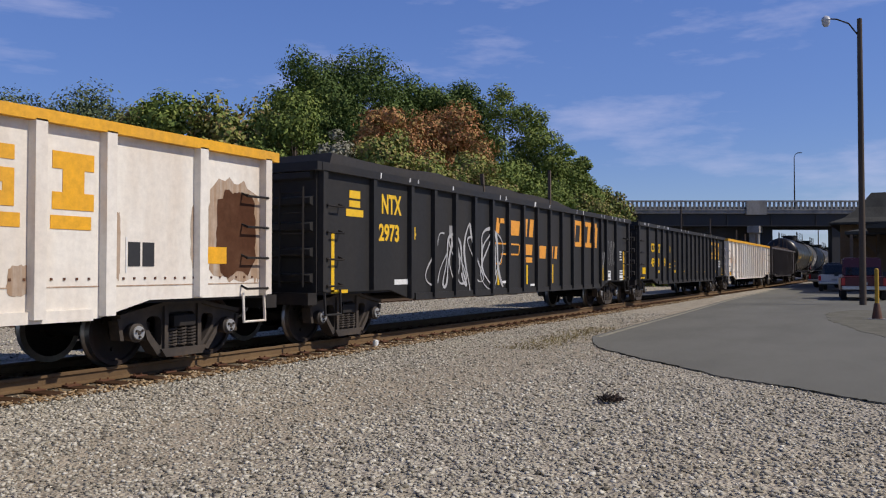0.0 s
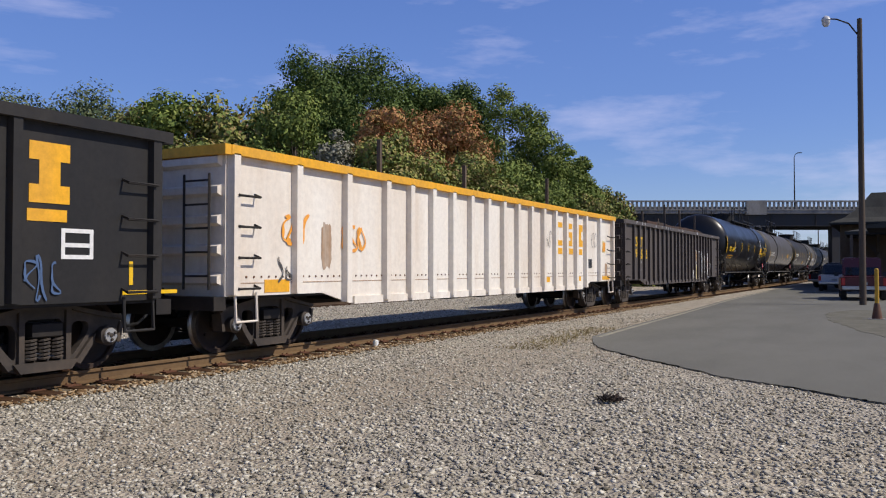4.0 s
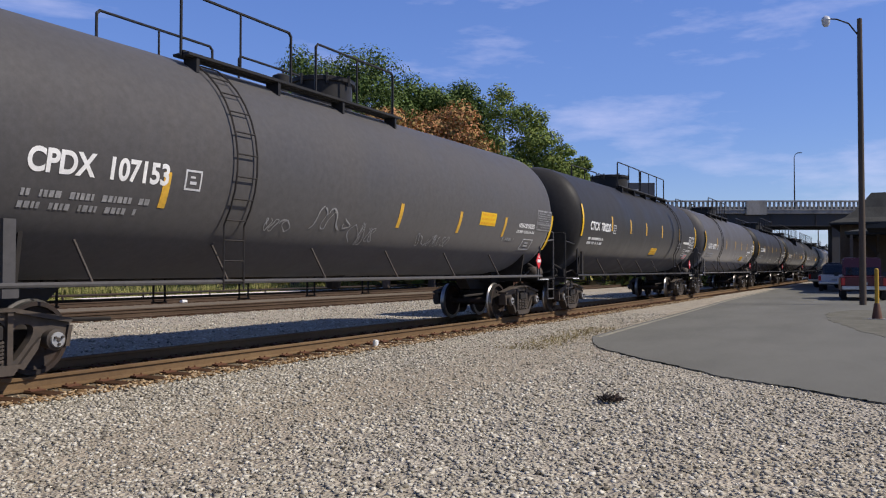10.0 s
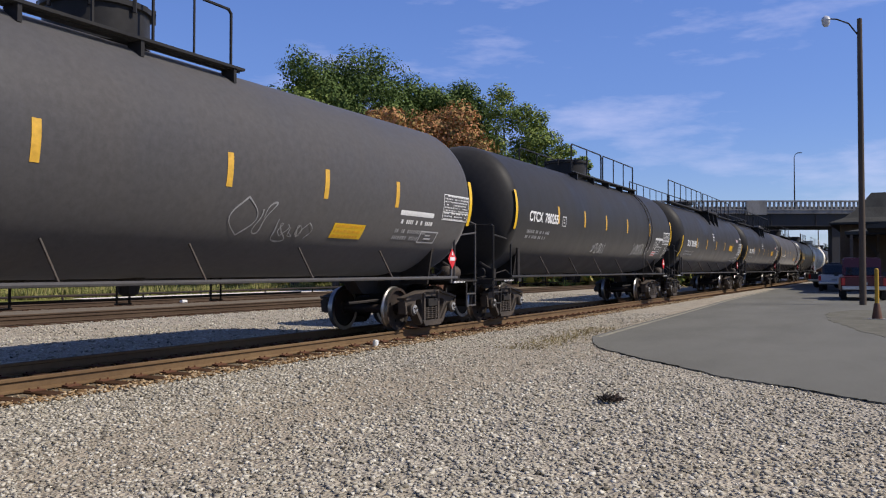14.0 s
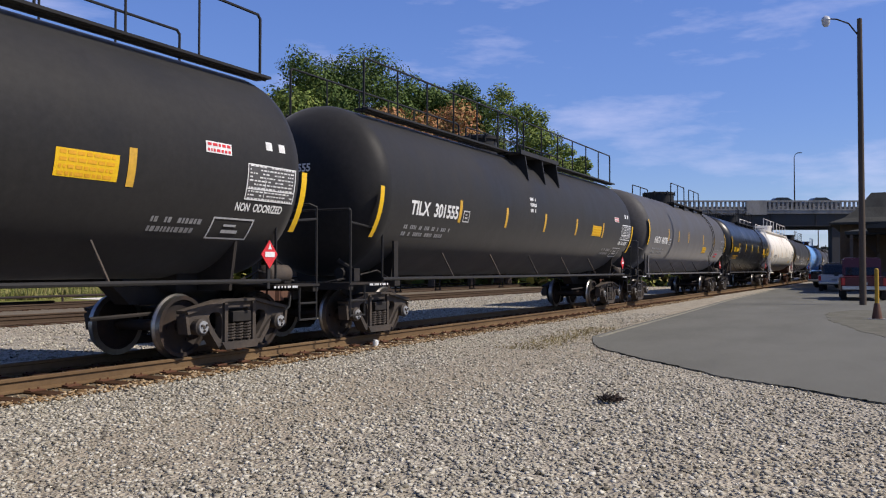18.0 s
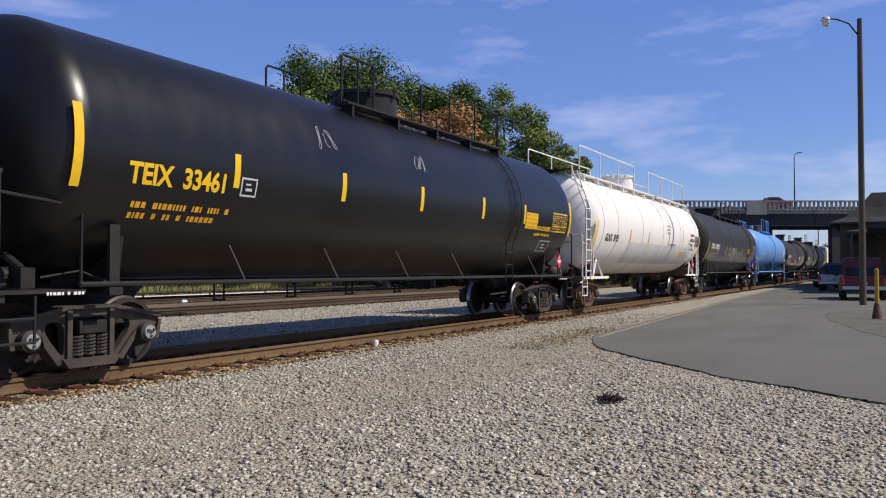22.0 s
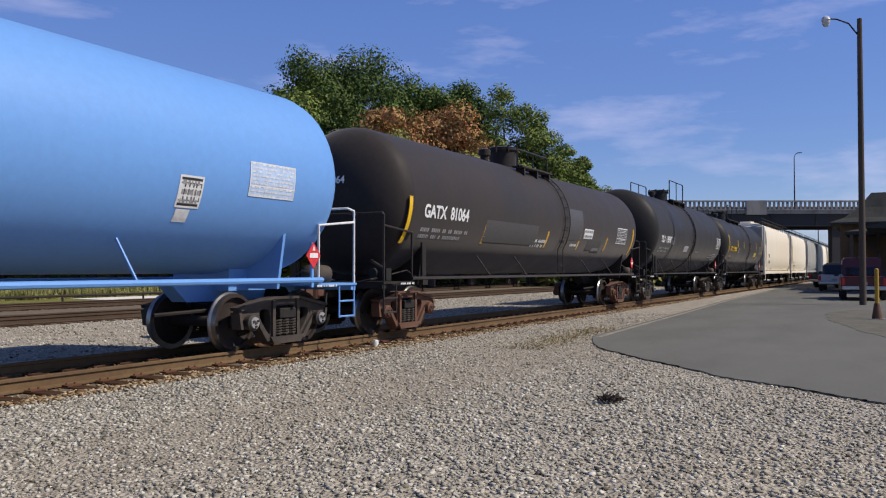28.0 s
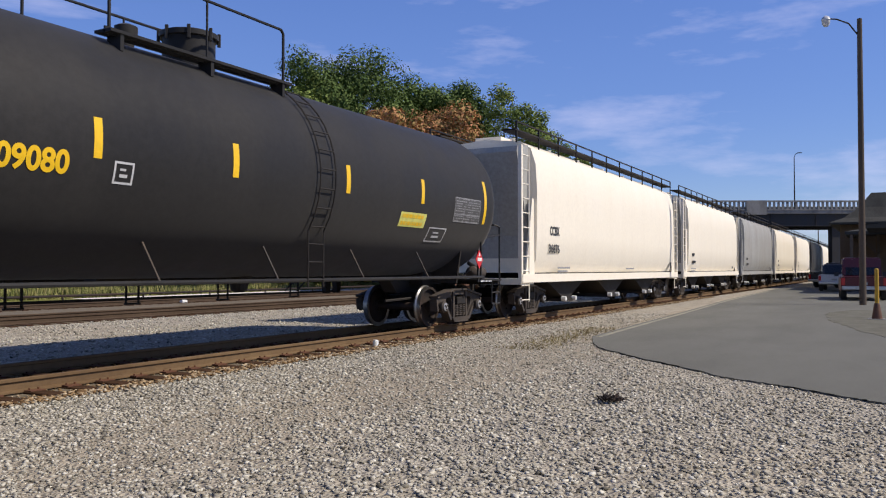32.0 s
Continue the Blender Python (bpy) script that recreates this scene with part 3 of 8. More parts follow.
def wheelset_mesh():
    if not wheel_store:
        bm = bmesh.new()
        for s in (-1, 1):
            o = s * 0.68
            prof = [(0.0, 0.47 * 0 + 0.08), (0.03, 0.13), (0.02, 0.18), (-0.005, 0.30), (0.03, 0.385), (0.075, 0.395), (0.075, 0.45), (-0.005, 0.458), (-0.035, 0.485), (-0.06, 0.485), (-0.06, 0.40), (-0.03, 0.385), (-0.045, 0.30), (-0.04, 0.16), (-0.08, 0.13), (-0.08, 0.08)]
            start = len(bm.faces)
            lathe(bm, [(o + s * u, r) for u, r in prof], "y", 32)
            bm.faces.ensure_lookup_table()
            for f in bm.faces[start:]:
                r = math.hypot(*[sum(v.co[i] for v in f.verts) / len(f.verts) for i in (0, 2)])
                f.material_index = 1 if r > 0.43 else 0
            for k in range(3):
                a = k * 2.094 + 0.4
                rod(bm, (math.cos(a) * 0.24, o + s * 0.005, math.sin(a) * 0.24), (math.cos(a) * 0.24, o + s * 0.035, math.sin(a) * 0.24), 0.03, 6)
        rod(bm, (0, -1.0, 0), (0, 1.0, 0), 0.085, 12)
        me = bpy.data.meshes.new("wheelset")
        bmesh.ops.recalc_face_normals(bm, faces=bm.faces)
        bm.to_mesh(me)
        bm.free()
        me.materials.append(M["wheel"]), me.materials.append(M["tread"])
        me.shade_smooth()
        me.set_sharp_from_angle(angle=radians(35))
        wheel_store.append(me)
    return wheel_store[0]


def build_coupler(car, x, s):
    bm = bmesh.new()
    box(bm, min(0, -s * 0.75), max(0, -s * 0.75), -0.09, 0.09, 0.78, 0.96)
    prism(bm, [(s * 0.0, -0.13), (s * 0.16, -0.16), (s * 0.24, -0.02), (s * 0.2, 0.10), (s * 0.1, 0.15), (s * 0.0, 0.14)], 0.73, 1.0, "z")
    c = part("coupler", bm, M["castrust"], car)
    c.location = (x - s * 0.22, 0, 0)
    bm = bmesh.new()
    tube(bm, [(0, -0.22, 0.85), (s * 0.06, -0.24, 0.62), (s * 0.2, -0.2, 0.5), (s * 0.3, -0.1, 0.47)], 0.022, 6)
    h = part("air_hose", bm, M["blackp"], car)
    h.location = (x - s * 0.3, 0, 0)


def patch(bm, x0, x1, a0, a1, r, zc, off, n=5):
    """A curved rectangle on the near side of a cylinder."""
    prev = None
    for i in range(n + 1):
        a = a0 + (a1 - a0) * i / n
        row = [bm.verts.new((x, -math.cos(a) * (r + off), zc + math.sin(a) * (r + off))) for x in (x0, x1)]
        if prev:
            bm.faces.new((prev[0], prev[1], row[1], row[0]))
        prev = row


def text_points(body, size, thick=0.0):
    cu = bpy.data.curves.new("letters", "FONT")
    cu.body, cu.size, cu.offset = body, size, thick
    ob = bpy.data.objects.new("letters", cu)
    me = ob.to_mesh()
    vs, fs = [v.co.copy() for v in me.vertices], [tuple(p.vertices) for p in me.polygons]
    ob.to_mesh_clear()
    bpy.data.objects.remove(ob)
    bpy.data.curves.remove(cu)
    return vs, fs


def letters(body, wide, cap, x, up, mat, parent, r=None, zc=0.0, y=0.0, off=0.006, thick=0.032, slant=0.0):
    """Writing on a car's near side, reading along +x, wide by cap metres: curved round a tank where r is given."""
    vs, fs = text_points(body.replace(" ", "  "), 1.0, thick)
    x0, x1 = min(v.x for v in vs), max(v.x for v in vs)
    y0, y1 = min(v.y for v in vs), max(v.y for v in vs)
    bm = bmesh.new()
    made = []
    for v in vs:
        h = (v.y - y0) / (y1 - y0) * cap
        px = x + (v.x - x0) / (x1 - x0) * wide + h * slant
        if r:
            a = (up + h) / r
            made.append(bm.verts.new((px, -math.cos(a) * (r + off), zc + math.sin(a) * (r + off))))
        else:
            made.append(bm.verts.new((px, y - off, up + h)))
    for f in fs:
        try:
            bm.faces.new([made[i] for i in f])
        except ValueError:
            pass
    return stuff(part("lettering", bm, mat, parent))


def head_letters(body, wide, cap, up, mat, parent, r, zc, tank, dish):
    """Writing on the dished head at the car's leading end, read from ahead of it."""
    vs, fs = text_points(body, 1.0, 0.03)
    x0, x1 = min(v.x for v in vs), max(v.x for v in vs)
    y0, y1 = min(v.y for v in vs), max(v.y for v in vs)
    bm = bmesh.new()
    made = [bm.verts.new((0, 0.75 - (v.x - x0) / (x1 - x0) * wide, up + (v.y - y0) / (y1 - y0) * cap)) for v in vs]
    for f in fs:
        try:
            bm.faces.new([made[i] for i in f])
        except ValueError:
            pass
    bmesh.ops.triangulate(bm, faces=bm.faces[:])
    for v in bm.verts:          # then lay the flat writing on the dish
        a = math.asin(min(1.0, (math.hypot(v.co.y, v.co.z) / r) ** (1 / 0.92)))
        v.co = (-tank / 2 + dish - dish * math.cos(a) - 0.02, v.co.y, v.co.z + zc)
    return part("lettering", bm, mat, parent)


def car_base(name, length, label, category, centres, bogie_mat):
    car = thing(name, pose(0, TRACK, RAIL), label, category, "freight cars of the train")
    for s in (-1, 1):
        build_bogie(car, s * centres / 2, bogie_mat)
        build_coupler(car, s * length / 2, s)
    return car


def loop_rail(bm, pts, r=0.022):
    tube(bm, pts, r, 6)


def build_outlet(car, low):
    bm = bmesh.new()
    lathe(bm, [(low - 0.26, 0.08), (low - 0.22, 0.14), (low - 0.08, 0.17), (low + 0.1, 0.3)], "z", 14, (0.4, 0, 0))
    part("bottom_outlet", bm, M["steel"], car)
    bm = bmesh.new()
    rod(bm, (-2.2, 0.55, low + 0.08), (-1.0, 0.55, low + 0.08), 0.18, 12)
    box(bm, -2.1, -1.1, 0.4, 0.7, low + 0.1, low + 0.35)
    part("air_reservoir", bm, M["steel"], car)


def build_tank_car(spec):
    """A tank car. spec: keys read below; x runs along the car, the near side is -y."""
    L, R, TL, zc = spec["length"], spec["r"], spec["tank"], spec["zc"]
    car = car_base("tank_car", L, spec["label"], "tank car", spec.get("centres", L - 5.0), M[spec.get("bogie", "cast")])
    mat = M[spec["mat"]]
    low = spec.get("low", -0.07)    # writing was set out from a point a little above the tank's middle
    trim = M[spec.get("trim", spec["mat"])]
    under = M["castrust"] if spec["mat"] == "white_tank" else trim if spec["mat"] == "blue_tank" else M["steel"]
    # shell with dished heads
    bm = bmesh.new()
    hd = spec.get("head", 0.72)
    prof = []
    for i in range(9):
        a = math.pi / 2 * i / 8
        prof.append((-TL / 2 + hd - hd * math.cos(a), max(0.02, R * math.sin(a) ** 0.92)))
    cyl = [(u, R) for u in np.linspace(-TL / 2 + hd + 0.05, TL / 2 - hd - 0.05, 7)]
    prof = prof + cyl + [(-u, r) for u, r in reversed(prof)]
    lathe(bm, prof, "x", 64, (0, 0, zc))
    shell = part("tank_shell", bm, mat, car, smooth=True)
    # weld seams
    for u in spec.get("seams", ()):
        bm = bmesh.new()
        lathe(bm, [(u - 0.02, R - 0.01), (u - 0.015, R + 0.006), (u + 0.015, R + 0.006), (u + 0.02, R - 0.01)], "x", 64, (0, 0, zc))
        part("weld_seam", bm, M[spec.get("seam_mat", spec["mat"])], car, smooth=True)
    if spec.get("ring"):
        for u in spec["ring"]:
            bm = bmesh.new()
            lathe(bm, [(u - 0.06, R - 0.01), (u - 0.05, R + 0.03), (u + 0.05, R + 0.03), (u + 0.06, R - 0.01)], "x", 64, (0, 0, zc))
            part("tank_ring", bm, mat, car, smooth=True)
    # ends: stub sill, platform, saddle, brake gear
    for s in (-1, 1):
        e = s * (L / 2 - 0.45)
        bm = bmesh.new()
        prism(bm, [(e, 0.74), (e, 1.02), (s * (L / 2 - 3.6), 1.05), (s * (L / 2 - 3.3), 0.78)], -0.16, 0.16)
        box(bm, min(e, e - s * 0.14), max(e, e - s * 0.14), -1.42, 1.42, 0.93, 1.02)
        box(bm, min(e, e - s * 1.15), max(e, e - s * 1.15), -1.45, 1.45, 1.02, 1.06)
        part("end_sill", bm, under, car)
        bm = bmesh.new()
        sx = s * (TL / 2 - 1.55)
        prism(bm, [(-1.15, 0.98), (1.15, 0.98), (1.32, zc - R * 0.45), (0.95, zc - R * 0.70), (0, zc - R * 0.94), (-0.95, zc - R * 0.70), (-1.32, zc - R * 0.45)], sx - 0.03, sx + 0.03, "x")
        box(bm, sx - 0.45, sx + 0.45, -0.5, 0.5, 0.95, zc - R + 0.12)
        part("saddle", bm, under, car)
        for y in (-1.42, 1.42):
            bm = bmesh.new()
            x0, x1 = e - s * 0.05, e - s * 1.1
            z1 = spec.get("end_rail", 2.35)
            loop_rail(bm, [(x0, y, 1.04), (x0, y, z1), (x0 - s * 0.08, y * 0.94, z1 + 0.05), (x0 - s * 0.08, 0, z1 + 0.05)])
            loop_rail(bm, [(x1, y, 1.04), (x1, y, z1 - 0.3), (x0, y, z1 - 0.2)])
            part("end_handrail", bm, M[spec.get("hoop", spec.get("trim", spec["mat"]))], car)
            bm = bmesh.new()
            rod(bm, (x0, y, 0.45), (x0, y, 1.0), 0.018)
            rod(bm, (x0 - s * 0.45, y, 0.45), (x0 - s * 0.45, y, 1.0), 0.018)
            rod(bm, (x0, y, 0.47), (x0 - s * 0.45, y, 0.47), 0.018)
            rod(bm, (x0, y, 0.74), (x0 - s * 0.45, y, 0.74), 0.018)
            part("step", bm, trim, car)
        px = s * (TL / 2 - 1.3)
        for y in (-1, 1) if s < 0 and spec["mat"] not in ("white_tank", "blue_tank") else ():
            bm = bmesh.new()
            y0, y1 = sorted((y * 1.36, y * 1.47))
            box(bm, px - 0.075, px + 0.075, y0 + 0.03, y1 - 0.03, 1.0, 1.86)
            box(bm, px - 0.10, px + 0.10, y0, y1, 0.98, 1.08)
            part("saddle_plate", bm, trim if spec["mat"] in ("grey_tank", "white_tank", "blue_tank") else M["steel"], car)
        bm = bmesh.new()
        g = e - s * 0.55
        rod(bm, (g - 0.16, -0.92, 1.22), (g + 0.16, -0.92, 1.22), 0.11, 12)
        box(bm, g - 0.09, g + 0.09, -1.22, -0.98, 1.08, 1.32)
        rod(bm, (g, -1.1, 1.3), (g, -0.8, 1.46), 0.05, 8)
        tube(bm, [(g + 0.15, -1.0, 1.15), (g + s * 0.4, -1.05, 1.1), (g + s * 0.55, -0.6, 1.0)], 0.02, 5)
        tube(bm, [(g - s * 0.2, -1.15, 1.2), (g - s * 0.7, -1.2, 1.28), (g - s * 1.2, -1.2, 1.1)], 0.018, 5)
        part("brake_valve", bm, M["steel"], car)
        bm = bmesh.new()
        rod(bm, (e - s * 0.85, -0.45, 0.82), (e - s * 0.85, 0.45, 0.82), 0.17, 14)
        part("air_reservoir", bm, M["steel"], car)
        bm = bmesh.new()
        rod(bm, (e - s * 0.5, -0.55, 0.72), (s * (L / 2 - 4.2), -0.42, 0.62), 0.03, 6)
        rod(bm, (e - s * 0.9, -0.62, 0.9), (e - s * 1.0, -0.5, 0.35), 0.03, 6)
        part("brake_lever", bm, M["steel"], car)
    bm = bmesh.new()
    e = -(L / 2 - 0.45)
    lathe(bm, [(e - 0.068, 0.28), (e - 0.05, 0.298), (e - 0.032, 0.28), (e - 0.05, 0.262), (e - 0.068, 0.28)], "x", 24, (0, 0.6, 1.75))
    box(bm, e - 0.06, e - 0.04, 0.33, 0.87, 1.735, 1.765)
    box(bm, e - 0.06, e - 0.04, 0.585, 0.615, 1.0, 2.02)
    part("brake_wheel", bm, M["steel"], car)
    # side handrail along the bottom with its struts
    zr = 1.12
    for y in (-1.46, 1.46) if spec.get("side_rail", True) else ():
        bm = bmesh.new()
        rod(bm, (-L / 2 + 1.5, y, zr), (L / 2 - 1.5, y, zr), spec.get("sill_r", 0.032), 8)
        part("side_handrail", bm, trim, car)
        for x in spec.get("strut_at", (-5.1, -2.7, -0.3, 2.1, 4.5)):
            bm = bmesh.new()
            a = -0.78
            rod(bm, (x - 0.08, math.copysign(math.cos(a) * R, y), zc + math.sin(a) * R), (x, y, zr), 0.02, 5)
            part("strut", bm, M[spec.get("strut_mat", "cast")], car)
    # pipe hangers in pairs along the far side, braced brake gear between
    if spec.get("hangers", True):
        bm = bmesh.new()
        tube(bm, [(-L / 2 + 3.4, 1.40, 0.80), (L / 2 - 3.4, 1.40, 0.80)], 0.022, 6)
        part("brake_pipe", bm, M["steel"], car)
        bm = bmesh.new()
        for dx in (-0.13, 0.13):
            rod(bm, (dx, 1.42, 0.70), (dx, 1.42, 1.16), 0.022, 6)
        box(bm, -0.16, 0.16, 1.395, 1.445, 0.70, 0.73)
        hang = part("pipe_hanger", bm, M["steel"], car)
        hx = [-5.0 + spec.get("hang", 0.0) + 2.17 * k for k in range(5)]
        hang.location = (hx[0], 0, 0)
        for x in hx[1:]:
            again(hang, pose(x, 0, 0))
        if spec.get("gear", True):
            for x, w in ((4.75, 0.11), (5.15, 0.10)):
                bm = bmesh.new()
                prism(bm, [(x - w, 1.16), (x + w, 1.16), (x + w * 0.7, 0.76), (x - w * 0.7, 0.76)], 1.30, 1.42)
                part("gear_bracket", bm, M["steel"], car)
            for x in (3.75, 3.35):
                bm = bmesh.new()
                rod(bm, (x, 1.4, 0.84), (x + 0.45, 1.4, 1.14), 0.018, 5)
                part("brace", bm, M["steel"], car)
    # small data plates on the sill over each bogie
    for s in (-1, 1):
        bm = bmesh.new()
        rr = random.Random(int(TL * 100) + s)
        x = s * (L / 2 - 1.35) - 0.28
        for k in range(9):
            d = rr.uniform(0.02, 0.05)
            box(bm, x, x + d, -1.462, -1.452, 1.0, 1.036)
            x += d + rr.choice((0.015, 0.015, 0.05))
        stuff(part("data_plate", bm, M[spec.get("plate_mat", "white" if spec["mat"] != "white_tank" else "blackp")], car))
    # outlet and under-gear
    if spec.get("belly", True):
        build_outlet(car, zc - R)
    # top: manway, valves, walk platform and railing
    top = zc + R
    tr = M[spec.get("top", "black_tank")]
    dx = spec.get("dome_x", 0.0)
    bm = bmesh.new()
    dr, dh = spec.get("dome_r", 0.45), spec.get("dome_h", 0.42)
    lathe(bm, [(top - 0.1, dr), (top + dh - 0.08, dr), (top + dh - 0.08, dr + 0.05), (top + dh, dr + 0.05), (top + dh + 0.03, dr * 0.9), (top + dh + 0.05, 0.05)], "z", 20, (dx, 0, 0))
    man = part("manway", bm, M[spec.get("dome_mat", spec.get("top", "black_tank"))], car, smooth=True)
    for k in range(8):
        a = k * math.pi / 4
        bm = bmesh.new()
        rod(bm, (dx + (dr + 0.05) * math.cos(a), (dr + 0.05) * math.sin(a), top + dh - 0.16), (dx + (dr + 0.05) * math.cos(a), (dr + 0.05) * math.sin(a), top + dh + 0.05), 0.03, 5)
        part("bolt", bm, tr, man)
    if spec.get("valve", True):
        bm = bmesh.new()
        lathe(bm, [(top - 0.1, 0.12), (top + 0.2, 0.12), (top + 0.2, 0.17), (top + 0.36, 0.17), (top + 0.4, 0.08)], "z", 12, (dx - 1.25, 0, 0))
        part("relief_valve", bm, tr, car, smooth=True)
    x0, x1, w, h = spec.get("walk", (-1.9, 1.9, 0.85, 1.0))
    for s in (-1, 1):
        bm = bmesh.new()
        zt = zc + math.sqrt(R * R - w * w) + 0.10
        box(bm, x0, x1, s * w - 0.22, s * w + 0.10, zt, zt + 0.04)
        box(bm, x0, x1, s * w + (0.08 if s > 0 else -0.11), s * w + (0.11 if s > 0 else -0.08), zt - 0.02, zt + 0.08)
        for x in () if spec.get("brackets") else np.linspace(x0 + 0.2, x1 - 0.2, max(3, int((x1 - x0) / 1.4))):
            box(bm, x - 0.03, x + 0.03, s * w - 0.2, s * w + 0.06, zt - 0.22, zt)
        part("walkway", bm, tr, car)
        rails = spec.get("rails", [(x0, x1)])
        for (a, b) in rails:
            bm = bmesh.new()
            y = s * (w + 0.06)
            loop_rail(bm, [(a, y, zt), (a, y, zt + h - 0.06), (a + 0.06, y, zt + h), (b - 0.06, y, zt + h), (b, y, zt + h - 0.06), (b, y, zt)], 0.025)
            n = max(2, int((b - a) / spec.get("post_gap", 1.25)))
            for i in range(1, n):
                x = a + (b - a) * i / n
                rod(bm, (x, y, zt), (x, y, zt + h), 0.02, 6)
            if spec.get("mid_rail"):
                rod(bm, (a, y, zt + h * 0.5), (b, y, zt + h * 0.5), 0.018, 6)
            part("railing", bm, tr, car)
    if spec.get("brackets"):
        zt = zc + math.sqrt(R * R - w * w) + 0.06
        bm = bmesh.new()
        box(bm, spec["brackets"][0] - 0.35, spec["brackets"][-1] + 0.12, -1.42, -0.75, zt, zt + 0.035)
        box(bm, spec["brackets"][0] - 0.35, spec["brackets"][-1] + 0.12, -1.44, -1.40, zt - 0.03, zt + 0.08)
        part("dome_platform", bm, tr, car)
        for x in spec["brackets"]:
            bm = bmesh.new()
            prism(bm, [(-0.8, zt), (-1.40, zt), (-1.52, zc + 0.80), (-1.46, zc + 0.84), (-1.32, zc + 1.05), (-1.10, zc + 1.27)], x - 0.025, x + 0.025, "x")
            part("walk_bracket", bm, tr, car)
    # ladder over the side
    for x, z0 in spec.get("ladder", ()):
        for s in (-1, 1):
            for dx2 in (-0.21, 0.21):
                bm = bmesh.new()
                pts = [(x + dx2, s * math.cos(-0.55) * (R + 0.06), z0)] + [(x + dx2, s * math.cos(a) * (R + 0.06), zc + math.sin(a) * (R + 0.06)) for a in np.linspace(-0.55, 1.0, 11)]
                tube(bm, pts, 0.015, 5)
                lad = part("ladder_rail", bm, M["steel"] if spec["mat"] not in ("blue_tank", "white_tank") else trim, car)
            at = [(s * math.cos(-0.55) * (R + 0.06), z) for z in np.arange(z0 + 0.12, zc - R * 0.54, 0.3)]
            at += [(s * math.cos(a) * (R + 0.06), zc + math.sin(a) * (R + 0.06)) for a in np.linspace(-0.5, 1.0, 9)]
            bm = bmesh.new()
            rod(bm, (-0.21, 0, 0), (0.21, 0, 0), 0.012, 5)
            rung = part("rung", bm, lad.data.materials[0], lad)
            rung.location = (x, *at[0])
            for p in at[1:]:
                again(rung, pose(x, *p))
    for s in (-1, 1) if spec.get("end_ladder") else ():
        bm = bmesh.new()
        xl = s * (TL / 2 - 0.35)
        for q in (0.0, 0.46):
            tube(bm, [(xl + s * q, -1.5, 1.0), (xl + s * q, -1.5, zc + 0.4), (xl + s * (q - 0.25), -0.95, zc + R)], 0.024, 6)
        for z in np.arange(1.25, zc + 0.45, 0.33):
            rod(bm, (xl, -1.5, z), (xl + s * 0.46, -1.5, z), 0.018, 5)
        for f in (0.25, 0.5, 0.75):
            y_, z_, q_ = -1.5 + 0.55 * f, zc + 0.4 + (R - 0.4) * f, -0.25 * f
            rod(bm, (xl + s * q_, y_, z_), (xl + s * (0.46 + q_), y_, z_), 0.018, 5)
        part("end_ladder", bm, trim, car)
        bm = bmesh.new()
        x0, x1 = sorted((xl - s * 0.45, xl + s * 0.12))
        box(bm, x0, x1, -1.0, 1.0, zc + R + 0.0, zc + R + 0.03)
        part("end_walkway", bm, M["steel"], car)
        bm = bmesh.new()
        x0, x1 = sorted((s * (L / 2 - 0.5), s * (L / 2 - 3.1)))
        box(bm, x0, x1, -1.47, -1.38, 0.99, 1.07)
        part("running_board", bm, trim, car)
        bm = bmesh.new()
        px_ = s * (TL / 2 - 1.3)
        tube(bm, [(px_ - 0.5, -1.42, 1.05), (px_, -1.36, 1.62), (px_ + 0.5, -1.42, 1.05)], 0.03, 6)
        part("tank_stay", bm, trim, car)
    mv = spec.get("shift", -0.12)     # writing and strips sit a little towards the leading end
    # reflective stripes
    for x in (q + mv for q in spec.get("stripes", ())):
        bm = bmesh.new()
        patch(bm, x - 0.06, x + 0.06, (spec.get("strip_up", -0.3) + low) / R, (spec.get("strip_up", -0.3) + low + 0.49) / R, R, zc, 0.005)
        part("reflective_strip", bm, M[spec.get("strip_mat", "reflect_dim")], car, "yellow reflective strip")
    for x in (q + mv for q in spec.get("end_stripes", ())):
        bm = bmesh.new()
        u = spec.get("end_up", -0.5) + low
        patch(bm, x - 0.065, x + 0.065, u / R, (u + 1.0) / R, R, zc, 0.005, 8)
        part("reflective_strip", bm, M["reflect"], car, "long yellow reflective strip")
    # hazard placard at the trailing end
    px = L / 2 - 1.78
    bm = bmesh.new()
    box(bm, px - 0.03, px + 0.03, -1.478, -1.44, 1.0, 1.75)
    part("placard_holder", bm, trim, car)
    bm = bmesh.new()
    prism(bm, [(px, 1.31), (px + 0.19, 1.53), (px, 1.75), (px - 0.19, 1.53)], -1.495, -1.48)
    plc = part("placard", bm, M["red"], car, "red diamond hazard placard with white panel")
    bm = bmesh.new()
    box(bm, px - 0.11, px + 0.11, -1.502, -1.497, 1.49, 1.57)
    part("placard_panel", bm, M["white"], plc)
    bm = bmesh.new()
    prism(bm, [(px - 0.04, 1.61), (px + 0.04, 1.61), (px, 1.70)], -1.502, -1.497)
    part("placard_panel", bm, M["white"], plc)
    bm = bmesh.new()
    cx = L / 2 - 1.2
    lathe(bm, [(cx - 0.33, 0.03), (cx - 0.31, 0.10), (cx - 0.25, 0.155), (cx + 0.25, 0.155), (cx + 0.31, 0.10), (cx + 0.33, 0.03)], "x", 16, (0, -1.12, 1.22))
    part("air_reservoir", bm, M["castrust" if spec["mat"] == "white_tank" else "cast"], car, smooth=True)
    # writing and small signs
    for body, wide, cap, x, up, mname in spec.get("text", ()):
        letters(body, wide * 0.985, cap, x + mv, up + low, M[mname], car, R, zc)
